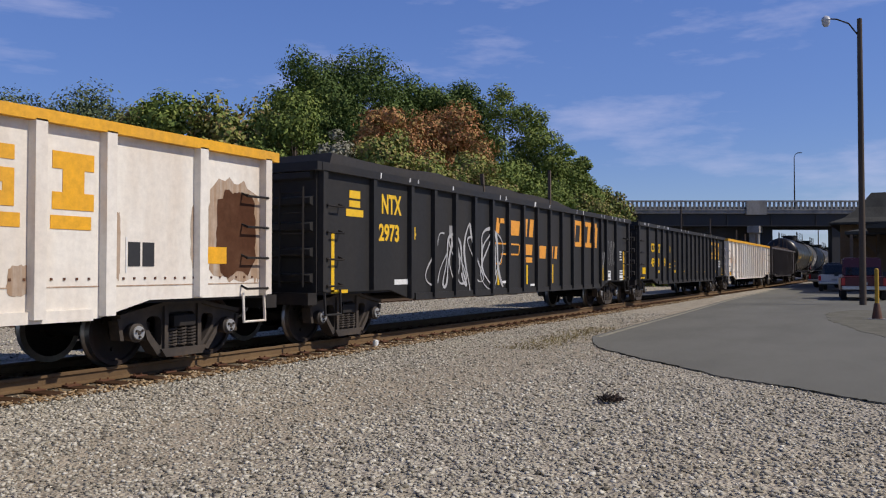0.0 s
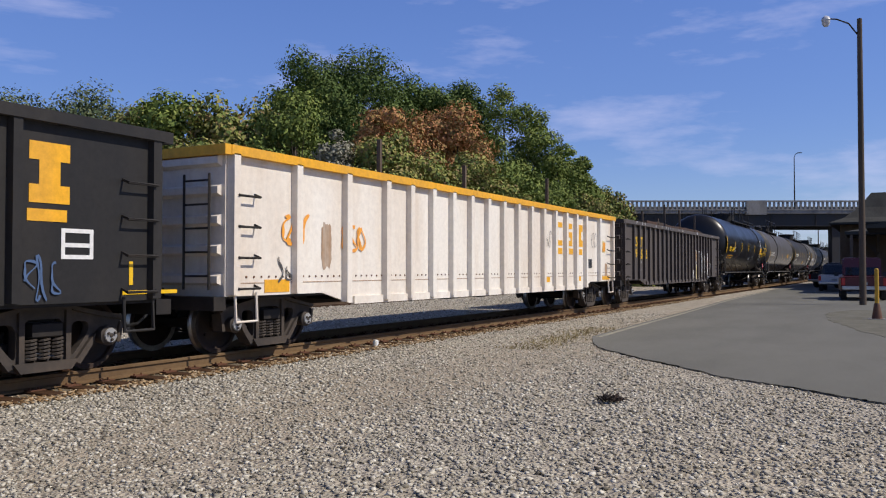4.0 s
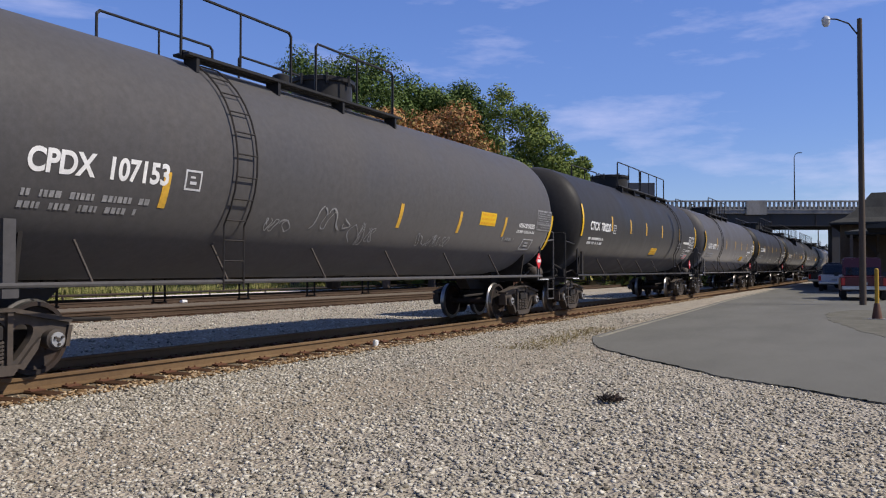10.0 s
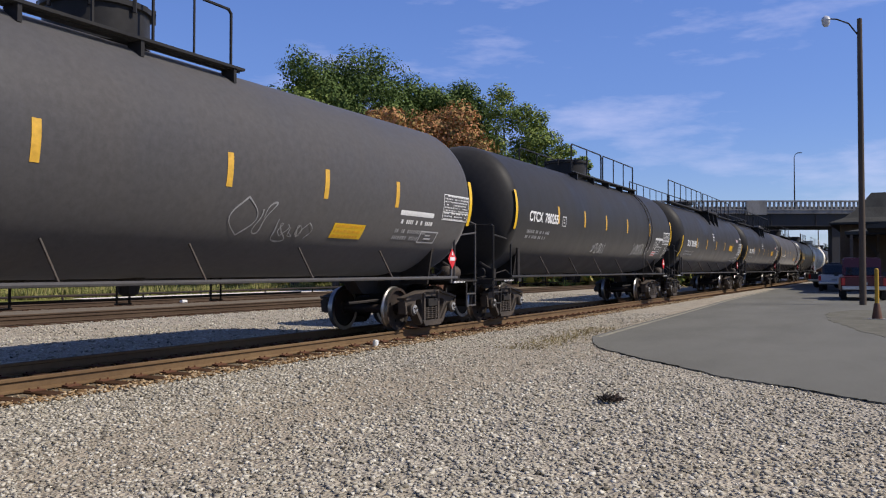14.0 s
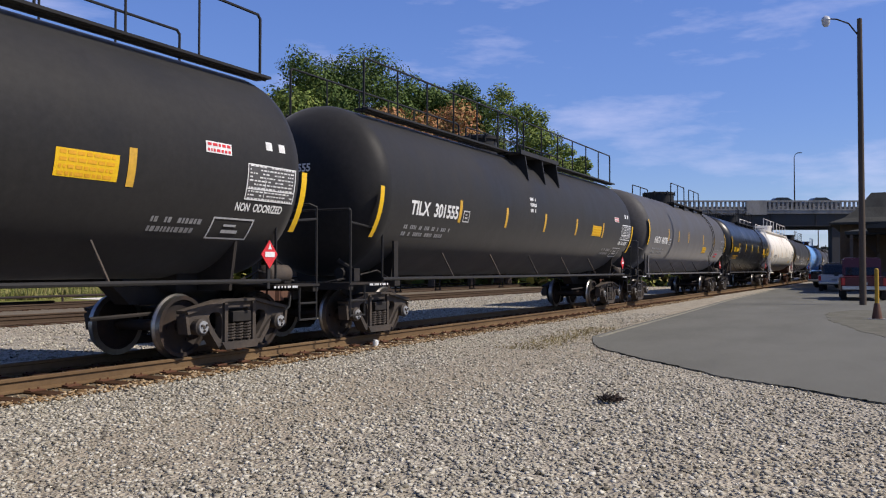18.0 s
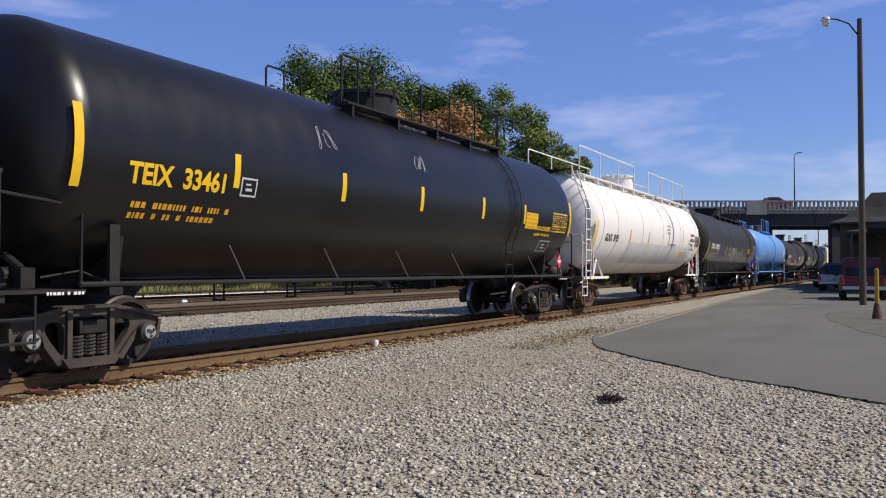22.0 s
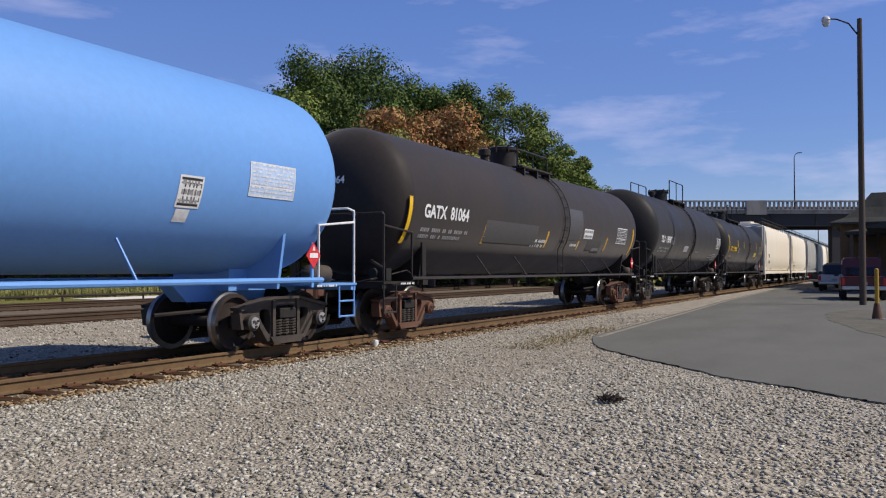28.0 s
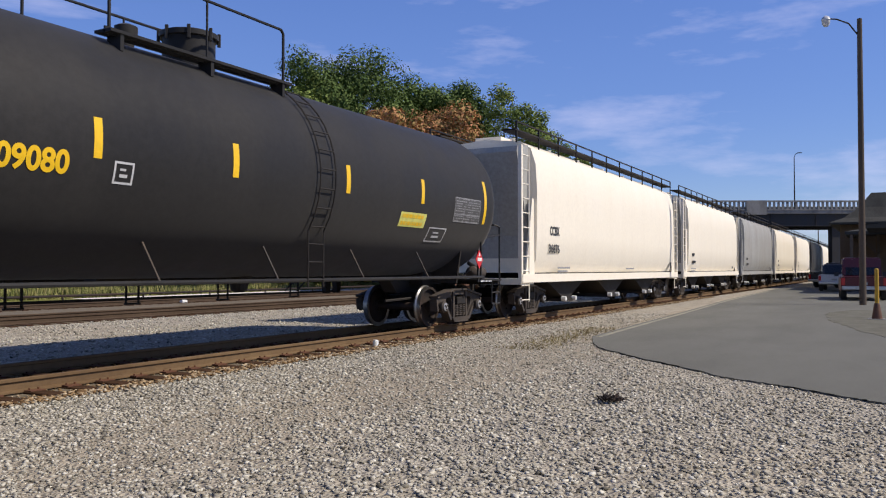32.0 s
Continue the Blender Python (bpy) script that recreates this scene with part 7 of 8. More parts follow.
# each car: kind, trailing coupler's and leading coupler's place at 0 s, what it is
train = [
    ("g", -9.3, 10.6, dict(G_BASE, mat="gon_white", chord="yellow", ribs=17, rib_at=[-7.85, -6.3] + ribs(-5.22, 0.96, 6.4) + [7.85], rib_w=0.10, rivets=True, rib_depth=0.13, blobs=[(8.0, 1.12, 1.12, 1.5, "rust_streak", 0.003), (8.18, 1.2, 0.86, 1.25, "rust_patch", 0.006), (8.45, 1.9, 0.5, 0.55, "rust_patch", 0.008), (5.3, 1.5, 0.12, 0.8, "rust_streak", 0.004), (4.42, 1.5, 0.10, 1.1, "rust_streak", 0.004), (6.42, 1.15, 0.10, 0.9, "rust_streak", 0.004), (8.95, 1.1, 0.22, 1.3, "rust_streak", 0.0045), (5.0, 1.0, 0.3, 0.35, "rust_streak", 0.004), (7.7, 1.3, 0.2, 0.9, "rust_streak", 0.004)], label="dirty white gondola car with yellow rim and rust patch",
        blocks=emblem(3.6, 4.62, 5.55, 2.0, 0.54, 0.68, 0.16) + [(6.64, 1.34, 0.19, 0.31, "blackp"), (6.87, 1.34, 0.19, 0.31, "blackp"), (7.97, 1.38, 0.43, 0.24, "yellow"), (6.29, 1.12, 0.12, 0.49, "yellow"), (6.6, 1.26, 0.02, 0.45, WH), (9.3, 1.0, 0.07, 0.9, "yellow")])),
    ("g", 10.6, 30.56, dict(G_BASE, mat="gon_black", ribs=20, rib_at=[-7.7] + ribs(-6.33, 0.96, 5.2) + [6.0, 6.6, 7.72], label="black gondola car with low dark load, graffiti and orange markings", load=(-8.8, 5.0, 0.30), load_mat="tarp",
        blocks=[(-8.53, 2.25, 0.54, 0.13, YL), (-8.43, 2.42, 0.34, 0.12, YL), (-8.43, 2.58, 0.34, 0.14, YL), (-8.97, 0.90, 0.09, 1.04, YL), (-8.97, 0.88, 0.5, 0.06, YL), (-6.40, 0.89, 0.10, 0.47, YL),
                (3.31, 2.0, 2.37, 0.14, "orange"), (3.31, 2.66, 2.37, 0.14, "orange"), (3.31, 2.14, 0.25, 0.52, "orange"), (3.95, 2.14, 0.28, 0.52, "orange"), (4.7, 2.14, 0.25, 0.52, "orange"), (5.45, 2.14, 0.23, 0.52, "orange"),
                (-2.22, 2.19, 0.2, 0.38, "orange"), (-2.02, 2.45, 0.32, 0.12, "orange"), (-1.37, 2.17, 0.59, 0.38, "orange"), (-0.46, 2.16, 0.2, 0.48, "orange"), (-0.10, 2.16, 0.26, 0.48, "orange"),
                (-0.46, 1.48, 0.58, 0.14, "orange"), (-0.40, 1.68, 0.5, 0.28, "orange"), (0.54, 1.60, 0.55, 0.35, "orange"), (1.44, 1.60, 0.2, 0.36, "orange"), (1.78, 1.60, 0.2, 0.36, "orange"),
                (-2.28, 1.92, 1.51, 0.04, "orange"), (-0.80, 1.70, 0.04, 0.24, "orange"), (-1.9, 1.66, 1.1, 0.04, "orange"), (-1.9, 1.45, 0.04, 0.24, "orange"), (-2.4, 1.42, 0.5, 0.04, "orange"),
                (-2.11, 0.91, 0.10, 0.52, YL), (-0.28, 0.91, 0.10, 0.51, YL), (1.60, 0.91, 0.10, 0.53, YL), (3.40, 0.92, 0.10, 0.51, YL), (6.27, 0.92, 0.12, 0.52, YL), (8.72, 0.92, 0.14, 1.02, YL),
                (6.81, 0.93, 0.42, 0.05, WH), (6.81, 1.20, 0.42, 0.05, WH), (6.81, 0.98, 0.05, 0.22, WH), (7.18, 0.98, 0.05, 0.22, WH), (6.9, 1.02, 0.25, 0.14, WH), (8.30, 1.22, 0.34, 0.05, WH), (8.30, 1.12, 0.36, 0.06, WH), (8.28, 0.98, 0.40, 0.10, WH), (8.3, 0.91, 0.4, 0.04, WH), (8.30, 1.62, 0.3, 0.04, WH), (8.30, 1.72, 0.2, 0.04, WH), (8.30, 1.82, 0.2, 0.04, WH), (8.30, 1.9, 0.24, 0.04, WH), (-6.9, 1.0, 0.5, 0.1, WH), (-4.63, 1.98, 0.16, 0.28, DM), (-1.9, 0.95, 0.5, 0.06, WH), (0.0, 0.85, 0.3, 0.06, WH)],
        text=[("NTX", 0.72, 0.38, -7.36, 2.36, YL), ("2973", 0.73, 0.34, -7.46, 1.83, YL), ("4", 0.18, 0.26, -6.25, 1.90, YL)],
        scrawl=[(-5.6, 0.80, 3.6, 1.45, "silver", 28, 0.05), (-4.9, 0.85, 1.0, 1.25, "silver", 21, 0.07), (-4.0, 0.82, 2.2, 1.45, "silver", 22, 0.08), (6.86, 1.3, 0.8, 1.1, DM, 23, 0.02), (6.27, 1.48, 0.26, 0.39, DM, 24, 0.02), (5.95, 1.3, 0.4, 0.6, DM, 26, 0.03)],
        stakes=[(-2.5, 0.5, -0.22), (1.75, 1.05, 0.0)])),
    ("g", 30.56, 50.2, dict(G_BASE, mat="gon_black", ribs=17, rib_at=RIB_BLACK, label="black gondola car with yellow lettering and stakes",
        blocks=emblem(5.42, 6.40, 7.30, 2.06, 0.5, 0.70, 0.14) + [(-8.43, 1.12, 0.45, 0.25, YL), (-6.12, 1.15, 0.41, 0.11, YL), (-3.2, 1.15, 0.40, 0.11, YL), (-1.42, 1.15, 0.41, 0.10, YL), (1.43, 1.14, 0.43, 0.11, YL), (3.38, 1.14, 0.43, 0.11, YL), (6.33, 1.14, 0.38, 0.12, YL), (6.33, 0.93, 0.33, 0.09, WH), (7.72, 1.42, 0.05, 0.36, WH), (8.11, 1.42, 0.05, 0.36, WH), (7.77, 1.42, 0.34, 0.05, WH), (7.77, 1.73, 0.34, 0.05, WH), (7.77, 1.56, 0.34, 0.05, WH),
                (-9.09, 0.94, 1.0, 0.05, YL), (-4.09, 2.05, 0.05, 0.27, YL), (-3.88, 2.05, 0.05, 0.27, YL), (-8.95, 1.0, 0.16, 0.14, "red"), (-4.1, 1.5, 0.35, 0.05, YL), (-4.1, 1.36, 0.3, 0.05, YL), (8.7, 1.1, 0.06, 0.3, YL), (8.6, 0.98, 0.9, 0.05, YL)],
        text=[("CS", 0.53, 0.36, -7.09, 2.0, YL), ("XT", 0.52, 0.37, -6.12, 1.98, YL), ("49", 0.53, 0.36, -7.09, 1.40, YL), ("18", 0.37, 0.36, -6.12, 1.41, YL), ("79", 0.50, 0.36, -5.20, 1.42, YL), ("208900", 0.40, 0.085, -3.28, 1.61, YL), ("77100", 0.33, 0.085, -3.24, 1.40, YL)],
        scrawl=[(7.2, 0.95, 0.5, 0.5, "blue_scrawl", 27, 0.03)],
        stakes=[(-1.09, 1.15, 0.02), (6.0, 0.95, 0.0)])),
    ("g", 50.2, 70.4, dict(G_BASE, mat="gon_white", chord="yellow", ribs=18, rib_at=[-7.9, -6.5] + ribs(-5.2, 0.9, 6.6) + [7.9], rib_w=0.10, rivets=True, rib_depth=0.13, blobs=[(8.3, 1.84, 0.42, 0.42, "graf_cream", 0.0005), (-7.2, 1.3, 0.3, 0.8, "rust_streak", 0.004), (4.8, 1.2, 0.15, 0.8, "rust_streak", 0.004), (8.6, 1.0, 0.3, 0.5, "rust_streak", 0.004)], label="dirty white gondola car with yellow rim and graffiti", blocks=white_marks + [(-8.64, 0.94, 0.60, 0.2, "yellow")], scrawl=white_scrawl,
        stakes=[(-5.2, 0.7, 0.0), (-1.6, 0.6, 0.0), (3.6, 0.8, 0.0)])),
    ("g", 70.4, 90.17, dict(G_BASE, mat="gon_brown", ribs=22, rib_at=ribs(-7.9, 0.75, -1.1) + ribs(-0.52, 0.708, 7.95), end_bay=0.95, shapes=[("white", 0.003, [(3.05, 2.25), (3.66, 2.27), (3.69, 1.79), (3.54, 1.52), (3.14, 1.52), (3.04, 1.82)]), ("graf_tan", 0.006, [(3.12, 2.17), (3.60, 2.21), (3.62, 1.81), (3.47, 1.57), (3.21, 1.55), (3.10, 1.82)]), ("white", 0.003, [(3.14, 1.58), (3.50, 1.58), (4.14, 1.44), (4.18, 0.74), (3.05, 0.73)]), ("graf_cream", 0.006, [(3.22, 1.52), (3.47, 1.52), (4.08, 1.37), (4.10, 0.81), (3.14, 0.79)]),
        ("white", 0.003, [(3.85, 2.16), (4.55, 2.27), (4.49, 0.75), (4.20, 0.73)]), ("gon_brown", 0.006, [(3.93, 2.09), (4.49, 2.19), (4.43, 0.82), (4.25, 0.80)]), ("white", 0.003, [(4.53, 2.19), (5.04, 2.29), (5.0, 0.76), (4.47, 0.73)]), ("graf_pale", 0.006, [(4.6, 2.12), (4.97, 2.22), (4.93, 0.84), (4.55, 0.8)]), ("white", 0.003, [(5.11, 2.17), (5.68, 2.24), (5.65, 0.86), (5.17, 0.78)]), ("graf_blue", 0.006, [(5.2, 2.11), (5.58, 2.17), (5.56, 0.93), (5.26, 0.86)]), ("white", 0.003, [(5.75, 2.03), (6.02, 2.3), (6.4, 2.18), (6.51, 1.71), (6.43, 1.1), (6.12, 0.72), (5.82, 0.86)]), ("graf_red", 0.006, [(5.84, 2.0), (6.02, 2.19), (6.31, 2.11), (6.4, 1.71), (6.32, 1.17), (6.09, 0.92), (5.89, 1.0)])], label="weathered brown-black gondola car with colourful graffiti", load=(-5.4, 8.2, 0.22), stakes=[(-2.4, 1.0, -0.04), (0.6, 0.95, -0.2), (3.8, 0.85, 0.0), (-6.1, 0.5, 0.0), (-3.6, 0.35, 0.0)],
        blocks=[(-9.02, 1.23, 0.18, 0.52, YL), (-3.21, 1.17, 0.13, 0.36, YL), (2.48, 1.20, 0.12, 0.46, YL), (5.45, 1.2, 0.13, 0.5, YL),
                (6.76, 1.31, 0.38, 0.04, WH), (6.76, 1.60, 0.38, 0.04, WH), (6.76, 1.35, 0.04, 0.25, WH), (7.10, 1.35, 0.04, 0.25, WH), (-6.9, 1.53, 0.22, 0.1, DM), (-6.9, 1.25, 0.14, 0.1, DM)],
        text=[("CS", 0.49, 0.38, -7.76, 2.17, YL), ("XT", 0.51, 0.38, -7.03, 2.17, YL), ("49", 0.48, 0.35, -7.78, 1.73, YL), ("15", 0.40, 0.36, -6.95, 1.71, YL), ("45", 0.42, 0.36, -6.26, 1.71, YL)],
        scrawl=[(2.7, 0.85, 0.5, 0.4, WH, 36, 0.05), (6.3, 0.85, 0.35, 0.3, WH, 37, 0.03)])),
]

TANK = dict(r=1.69, zc=2.85)


def tank(a, b, mat, label, **kw):
    train.append(("t", a, b, {**TANK, "mat": mat, "label": label, **kw}))


teix = dict(belly=False, strut_at=(-5.3, -2.94, -0.55, 1.84, 6.3), strip_mat="reflect", trim="black_tank", top="black_tank", dome_r=0.72, dome_h=0.5, walk=(-2.1, 4.9, 0.85, 0.95), rails=[(-2.1, -1.0), (0.9, 4.9)], ladder=[(4.35, 1.0)], valve=False,
            stripes=(-5.6, -2.95, -0.25, 2.6, 5.05), end_stripes=(-8.25, 8.45), strip_up=-0.31, end_up=-0.52,
            signs=[(5.15, -0.42, 0.80, 0.42, YL, 4, "yellow"), (7.05, -0.44, 1.12, 0.54, "sign_dark", 6, YL), (6.5, -1.06, 0.72, 0.35, "frame_w", 1, "blackp"), (-5.5, -0.42, 0.34, 0.28, "frame_w", 2, YL)],
            bars=[(-7.37, -0.72, 2, 1.7, "yellow")])
tank(90.17, 109.45, "gloss_tank", "glossy black tank car with yellow lettering and graffiti", **dict(teix, text=[("TEIX 33449", 1.78, 0.29, -7.41, -0.42, YL), ("NON-ODORIZED", 1.05, 0.12, 5.92, -0.44, YL), ("LIQUEFIED PETROLEUM GAS", 1.15, 0.085, 5.86, -0.6, YL)],
     scrawl=[(5.0, -0.1, 0.6, 0.8, WH, 41, 0.035), (4.85, -0.9, 1.2, 0.5, WH, 42, 0.03), (1.93, -1.0, 0.8, 0.5, DM, 43, 0.02), (0.6, -1.15, 1.1, 0.5, "silver", 44, 0.025), (-5.0, -1.2, 1.3, 0.6, "rust", 45, 0.025)]))
tank(109.45, 128.64, "grey_tank", "dark grey tank car with chalky graffiti", gear=False, strut_at=(-6.5, -4.18, -1.81, 0.53, 2.95, 5.29), top="black_tank", trim="grey_tank", walk=(-4.6, 1.3, 0.85, 0.95), rails=[(-4.6, -2.1), (-1.4, 1.2)], ladder=[(-4.1, 1.0)], dome_r=0.6, dome_h=0.5,
     stripes=(-5.4, 0.5, 3.0, 5.4), end_stripes=(-8.1, 8.45), strip_up=-0.7, end_up=-1.0,
     text=[("CPDX 107153", 2.05, 0.29, -7.40, -0.40, WH), ("NON-ODORIZED", 1.05, 0.12, 6.25, -0.42, WH), ("LIQUEFIED PETROLEUM GAS", 1.15, 0.085, 6.2, -0.57, WH)],
     signs=[(3.98, -0.46, 0.84, 0.31, YL, 3, "yellow"), (-5.1, -0.42, 0.3, 0.28, "frame_w", 2, WH), (7.4, -0.44, 1.0, 0.54, "patch_grey", 6, DM), (6.8, -1.03, 0.65, 0.32, "frame_w", 1, "blackp")],
     bars=[(-7.4, -0.68, 2, 1.8, DM), (5.5, -0.8, 1, 0.7, DM)],
     scrawl=[(-2.2, -0.85, 1.1, 0.42, DM, 51, 0.02), (-1.0, -1.1, 0.8, 0.42, DM, 52, 0.02), (1.4, -1.08, 1.4, 0.3, DM, 53, 0.02), (-3.3, -0.95, 0.6, 0.25, DM, 54, 0.02)])
ctcx = dict(strut_at=(-5.4, -3.0, -0.6, 1.85, 6.27), top="black_tank", walk=(-2.0, 5.2, 0.85, 0.95), rails=[(-2.0, 1.1), (1.3, 5.2)], ladder=[(4.75, 1.0)], dome_r=0.72, dome_h=0.5, stripes=(-5.1, -2.82, -0.64, 1.85, 4.95), end_stripes=(-8.1, 8.45), strip_up=-0.19, end_up=-0.46, valve=False)
tank(128.64, 147.86, "black_tank", "satin black tank car with white lettering", **dict(ctcx, text=[("CTCX 780220", 2.15, 0.28, -7.38, -0.24, WH), ("NON-ODORIZED", 0.95, 0.11, 6.8, -0.70, WH)],
     signs=[(-4.95, -0.27, 0.30, 0.29, "frame_w", 2, WH), (0.6, -0.95, 0.95, 0.30, YL, 3, "yellow"), (6.97, -0.50, 1.14, 0.52, "patch_grey", 6, WH), (5.9, -0.34, 1.15, 0.10, WH, 1, WH), (6.26, -0.90, 0.6, 0.32, "frame_w", 1, "blackp"), (6.8, -1.09, 0.68, 0.26, WH, 2, "red")],
     bars=[(-7.38, -0.55, 2, 1.6, WH), (4.9, -0.4, 2, 0.7, DM)]))
natx = dict(strut_at=(-6.6, -4.2, -1.84, 0.5, 2.96, 5.45), top="black_tank", trim="grey_tank", dome_r=0.72, dome_h=0.48, stripes=(-5.15, -2.2, 0.85, 3.15, 5.4), end_stripes=(-8.2, 8.5), strip_up=-0.3, end_up=-0.52, valve=False)
tank(147.86, 167.15, "grey_tank", "dark grey tank car with bold white lettering", **dict(natx, gear=False, dome_x=-0.2, walk=(-4.1, 1.7, 0.85, 0.95), rails=[(-3.6, -1.0), (0.0, 1.55)], ladder=[(-3.9, 1.0)],
     text=[("NATX 400727", 2.17, 0.29, -7.42, -0.41, WH)],
     signs=[(-5.0, -0.43, 0.30, 0.26, "frame_w", 2, WH), (3.6, -1.0, 0.95, 0.30, YL, 3, "yellow"), (5.6, -0.43, 1.3, 0.10, WH, 1, WH), (7.25, -0.44, 1.15, 0.55, "patch_grey", 6, WH), (6.6, -1.0, 0.7, 0.28, "frame_w", 1, "blackp")],
     bars=[(-7.4, -0.70, 2, 1.8, DM), (5.7, -0.6, 1, 1.2, WH), (5.6, -0.8, 2, 1.2, DM)], scrawl=[(1.1, -1.1, 1.3, 0.75, DM, 61, 0.03), (2.2, -1.05, 0.8, 0.3, DM, 62, 0.02)]))
tank(167.15, 186.27, "black_tank", "satin black tank car with white lettering and scrawls", **dict(ctcx, text=[("CTCX 780255", 2.15, 0.28, -7.25, -0.22, WH)],
     signs=[(-4.8, -0.25, 0.30, 0.29, "frame_w", 2, WH), (6.0, -0.31, 1.14, 0.09, WH, 1, WH), (7.16, -0.46, 1.07, 0.50, "patch_grey", 6, WH), (6.61, -0.90, 0.62, 0.33, "frame_w", 1, "blackp"), (6.04, -1.01, 0.62, 0.23, WH, 2, "red")],
     bars=[(-7.25, -0.53, 2, 1.6, DM)], scrawl=[(-1.6, -1.0, 1.4, 0.35, WH, 63, 0.02), (3.0, -1.0, 2.4, 0.45, WH, 64, 0.025), (5.9, -0.7, 0.9, 0.4, WH, 66, 0.025), (7.8, -1.1, 0.5, 0.6, WH, 65, 0.02)]))
tilx = dict(top="black_tank", walk=(-8.0, 8.3, 0.85, 1.05), rails=[(-7.9, -0.35), (0.1, 8.2)], dome_x=-0.9, dome_r=0.5, dome_h=0.38, valve=False, gear=False, hang=0.0, strut_at=(-5.16, -2.67, -0.18, 2.33, 4.83), brackets=(-0.96, 0.25, 1.35), stripes=(-5.1, -2.62, -0.05, 2.5, 5.1), end_stripes=(-8.3, 8.5), strip_up=-0.46, end_up=-0.93,
            signs=[(4.02, -0.42, 0.88, 0.33, YL, 4, "yellow"), (7.18, -0.46, 1.1, 0.54, "patch_grey", 7, WH), (6.7, -1.13, 0.85, 0.37, "frame_w", 1, "blackp"), (6.34, 0.14, 0.5, 0.16, WH, 2, "red"), (-4.95, -0.44, 0.30, 0.26, "frame_w", 2, WH), (7.6, 0.32, 0.14, 0.13, WH, 1, WH), (7.9, 0.32, 0.14, 0.13, WH, 1, WH)],
            bars=[(-1.15, 0.32, 3, 0.42, WH), (-7.3, -0.70, 2, 1.9, DM), (5.6, -0.9, 2, 0.9, DM)])
tank(186.27, 205.39, "black_tank", "satin black pressure tank car with full-length walkway", **dict(tilx, text=[("TILX 301556", 2.05, 0.29, -7.25, -0.40, WH), ("NON ODORIZED", 1.05, 0.13, 7.05, -0.64, WH)]))
tank(205.39, 224.53, "black_tank", "satin black pressure tank car with full-length walkway", **dict(tilx, text=[("TILX 301555", 2.05, 0.29, -7.22, -0.40, WH), ("NON ODORIZED", 1.05, 0.13, 7.05, -0.64, WH)]))
tank(224.53, 243.75, "grey_tank", "dark grey tank car with bold white lettering", **dict(natx, strut_at=(-5.4, -2.96, -0.59, 1.91, 6.25), walk=(-1.5, 5.4, 0.85, 0.95), rails=[(-1.4, 1.4), (2.5, 4.9)], ladder=[(4.65, 1.0)], stripes=(-5.0, -3.1, -1.1, 2.35, 5.2), strip_up=-0.27,
     text=[("NATX 400765", 2.15, 0.29, -7.24, -0.43, WH)],
     signs=[(-4.85, -0.45, 0.30, 0.27, "frame_w", 2, WH), (2.42, -0.68, 0.85, 0.32, YL, 3, "yellow"), (7.1, -0.44, 1.1, 0.52, "patch_grey", 6, DM), (5.9, -0.9, 0.9, 0.3, DM, 2, "red")],
     bars=[(-7.28, -0.70, 2, 1.9, DM), (5.9, -0.5, 2, 1.0, DM)]))
tank(243.75, 263.09, "gloss_tank", "glossy black tank car with yellow lettering", **dict(teix, text=[("TEIX 33461", 1.72, 0.29, -7.51, -0.41, YL), ("NON-ODORIZED", 1.05, 0.12, 5.92, -0.44, YL), ("LIQUEFIED PETROLEUM GAS", 1.15, 0.085, 5.86, -0.6, YL)], scrawl=[(-3.6, 0.55, 0.5, 0.4, DM, 71, 0.02), (-0.4, 0.5, 0.4, 0.35, DM, 72, 0.02)]))
tank(263.09, 281.52, "white_tank", "white pressure tank car with railed walkway and end ladders", top="white_tank", trim="white_tank", bogie="castrust", walk=(-7.6, 8.0, 0.85, 1.0), rails=[(-7.5, -0.9), (1.3, 7.9)], post_gap=2.15, hang=0.3, r=1.71, zc=2.84, low=-0.06, belly=False, seam_mat="seam_brown", dome_r=0.62, dome_h=0.6, valve=False, side_rail=False,
     stripes=(-4.0, -1.4, 1.9), end_stripes=(-7.9, 8.1), strip_up=-0.54, end_up=-0.9, ring=(), seams=(-7.35, -5.7, -2.47, 0.7, 3.9, 7.2), end_ladder=True,
     text=[("GLNX 8193", 1.5, 0.27, -6.90, -0.55, "blackp"), ("LIQUEFIED", 0.9, 0.15, 6.05, 0.02, "blackp"), ("PETROLEUM", 0.95, 0.15, 6.02, -0.20, "blackp"), ("GAS", 0.4, 0.15, 6.25, -0.42, "blackp"), ("NON-ODORIZED", 0.9, 0.09, 6.05, -0.60, "blackp")], signs=[(7.08, -0.42, 0.85, 0.52, "blackp", 6, "pale_grey"), (4.4, -0.97, 0.95, 0.27, "pale_yellow", 2, YL), (5.55, -1.0, 0.45, 0.28, "patch_grey", 2, WH)],
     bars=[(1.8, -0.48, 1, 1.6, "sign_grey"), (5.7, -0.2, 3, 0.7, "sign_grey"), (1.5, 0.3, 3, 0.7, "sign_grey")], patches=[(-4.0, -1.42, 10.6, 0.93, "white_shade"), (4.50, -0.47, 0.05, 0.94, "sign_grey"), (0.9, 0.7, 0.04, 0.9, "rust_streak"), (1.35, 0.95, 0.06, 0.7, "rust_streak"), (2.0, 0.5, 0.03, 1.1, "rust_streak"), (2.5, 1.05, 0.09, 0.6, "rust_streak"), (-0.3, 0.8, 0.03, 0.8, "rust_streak")])
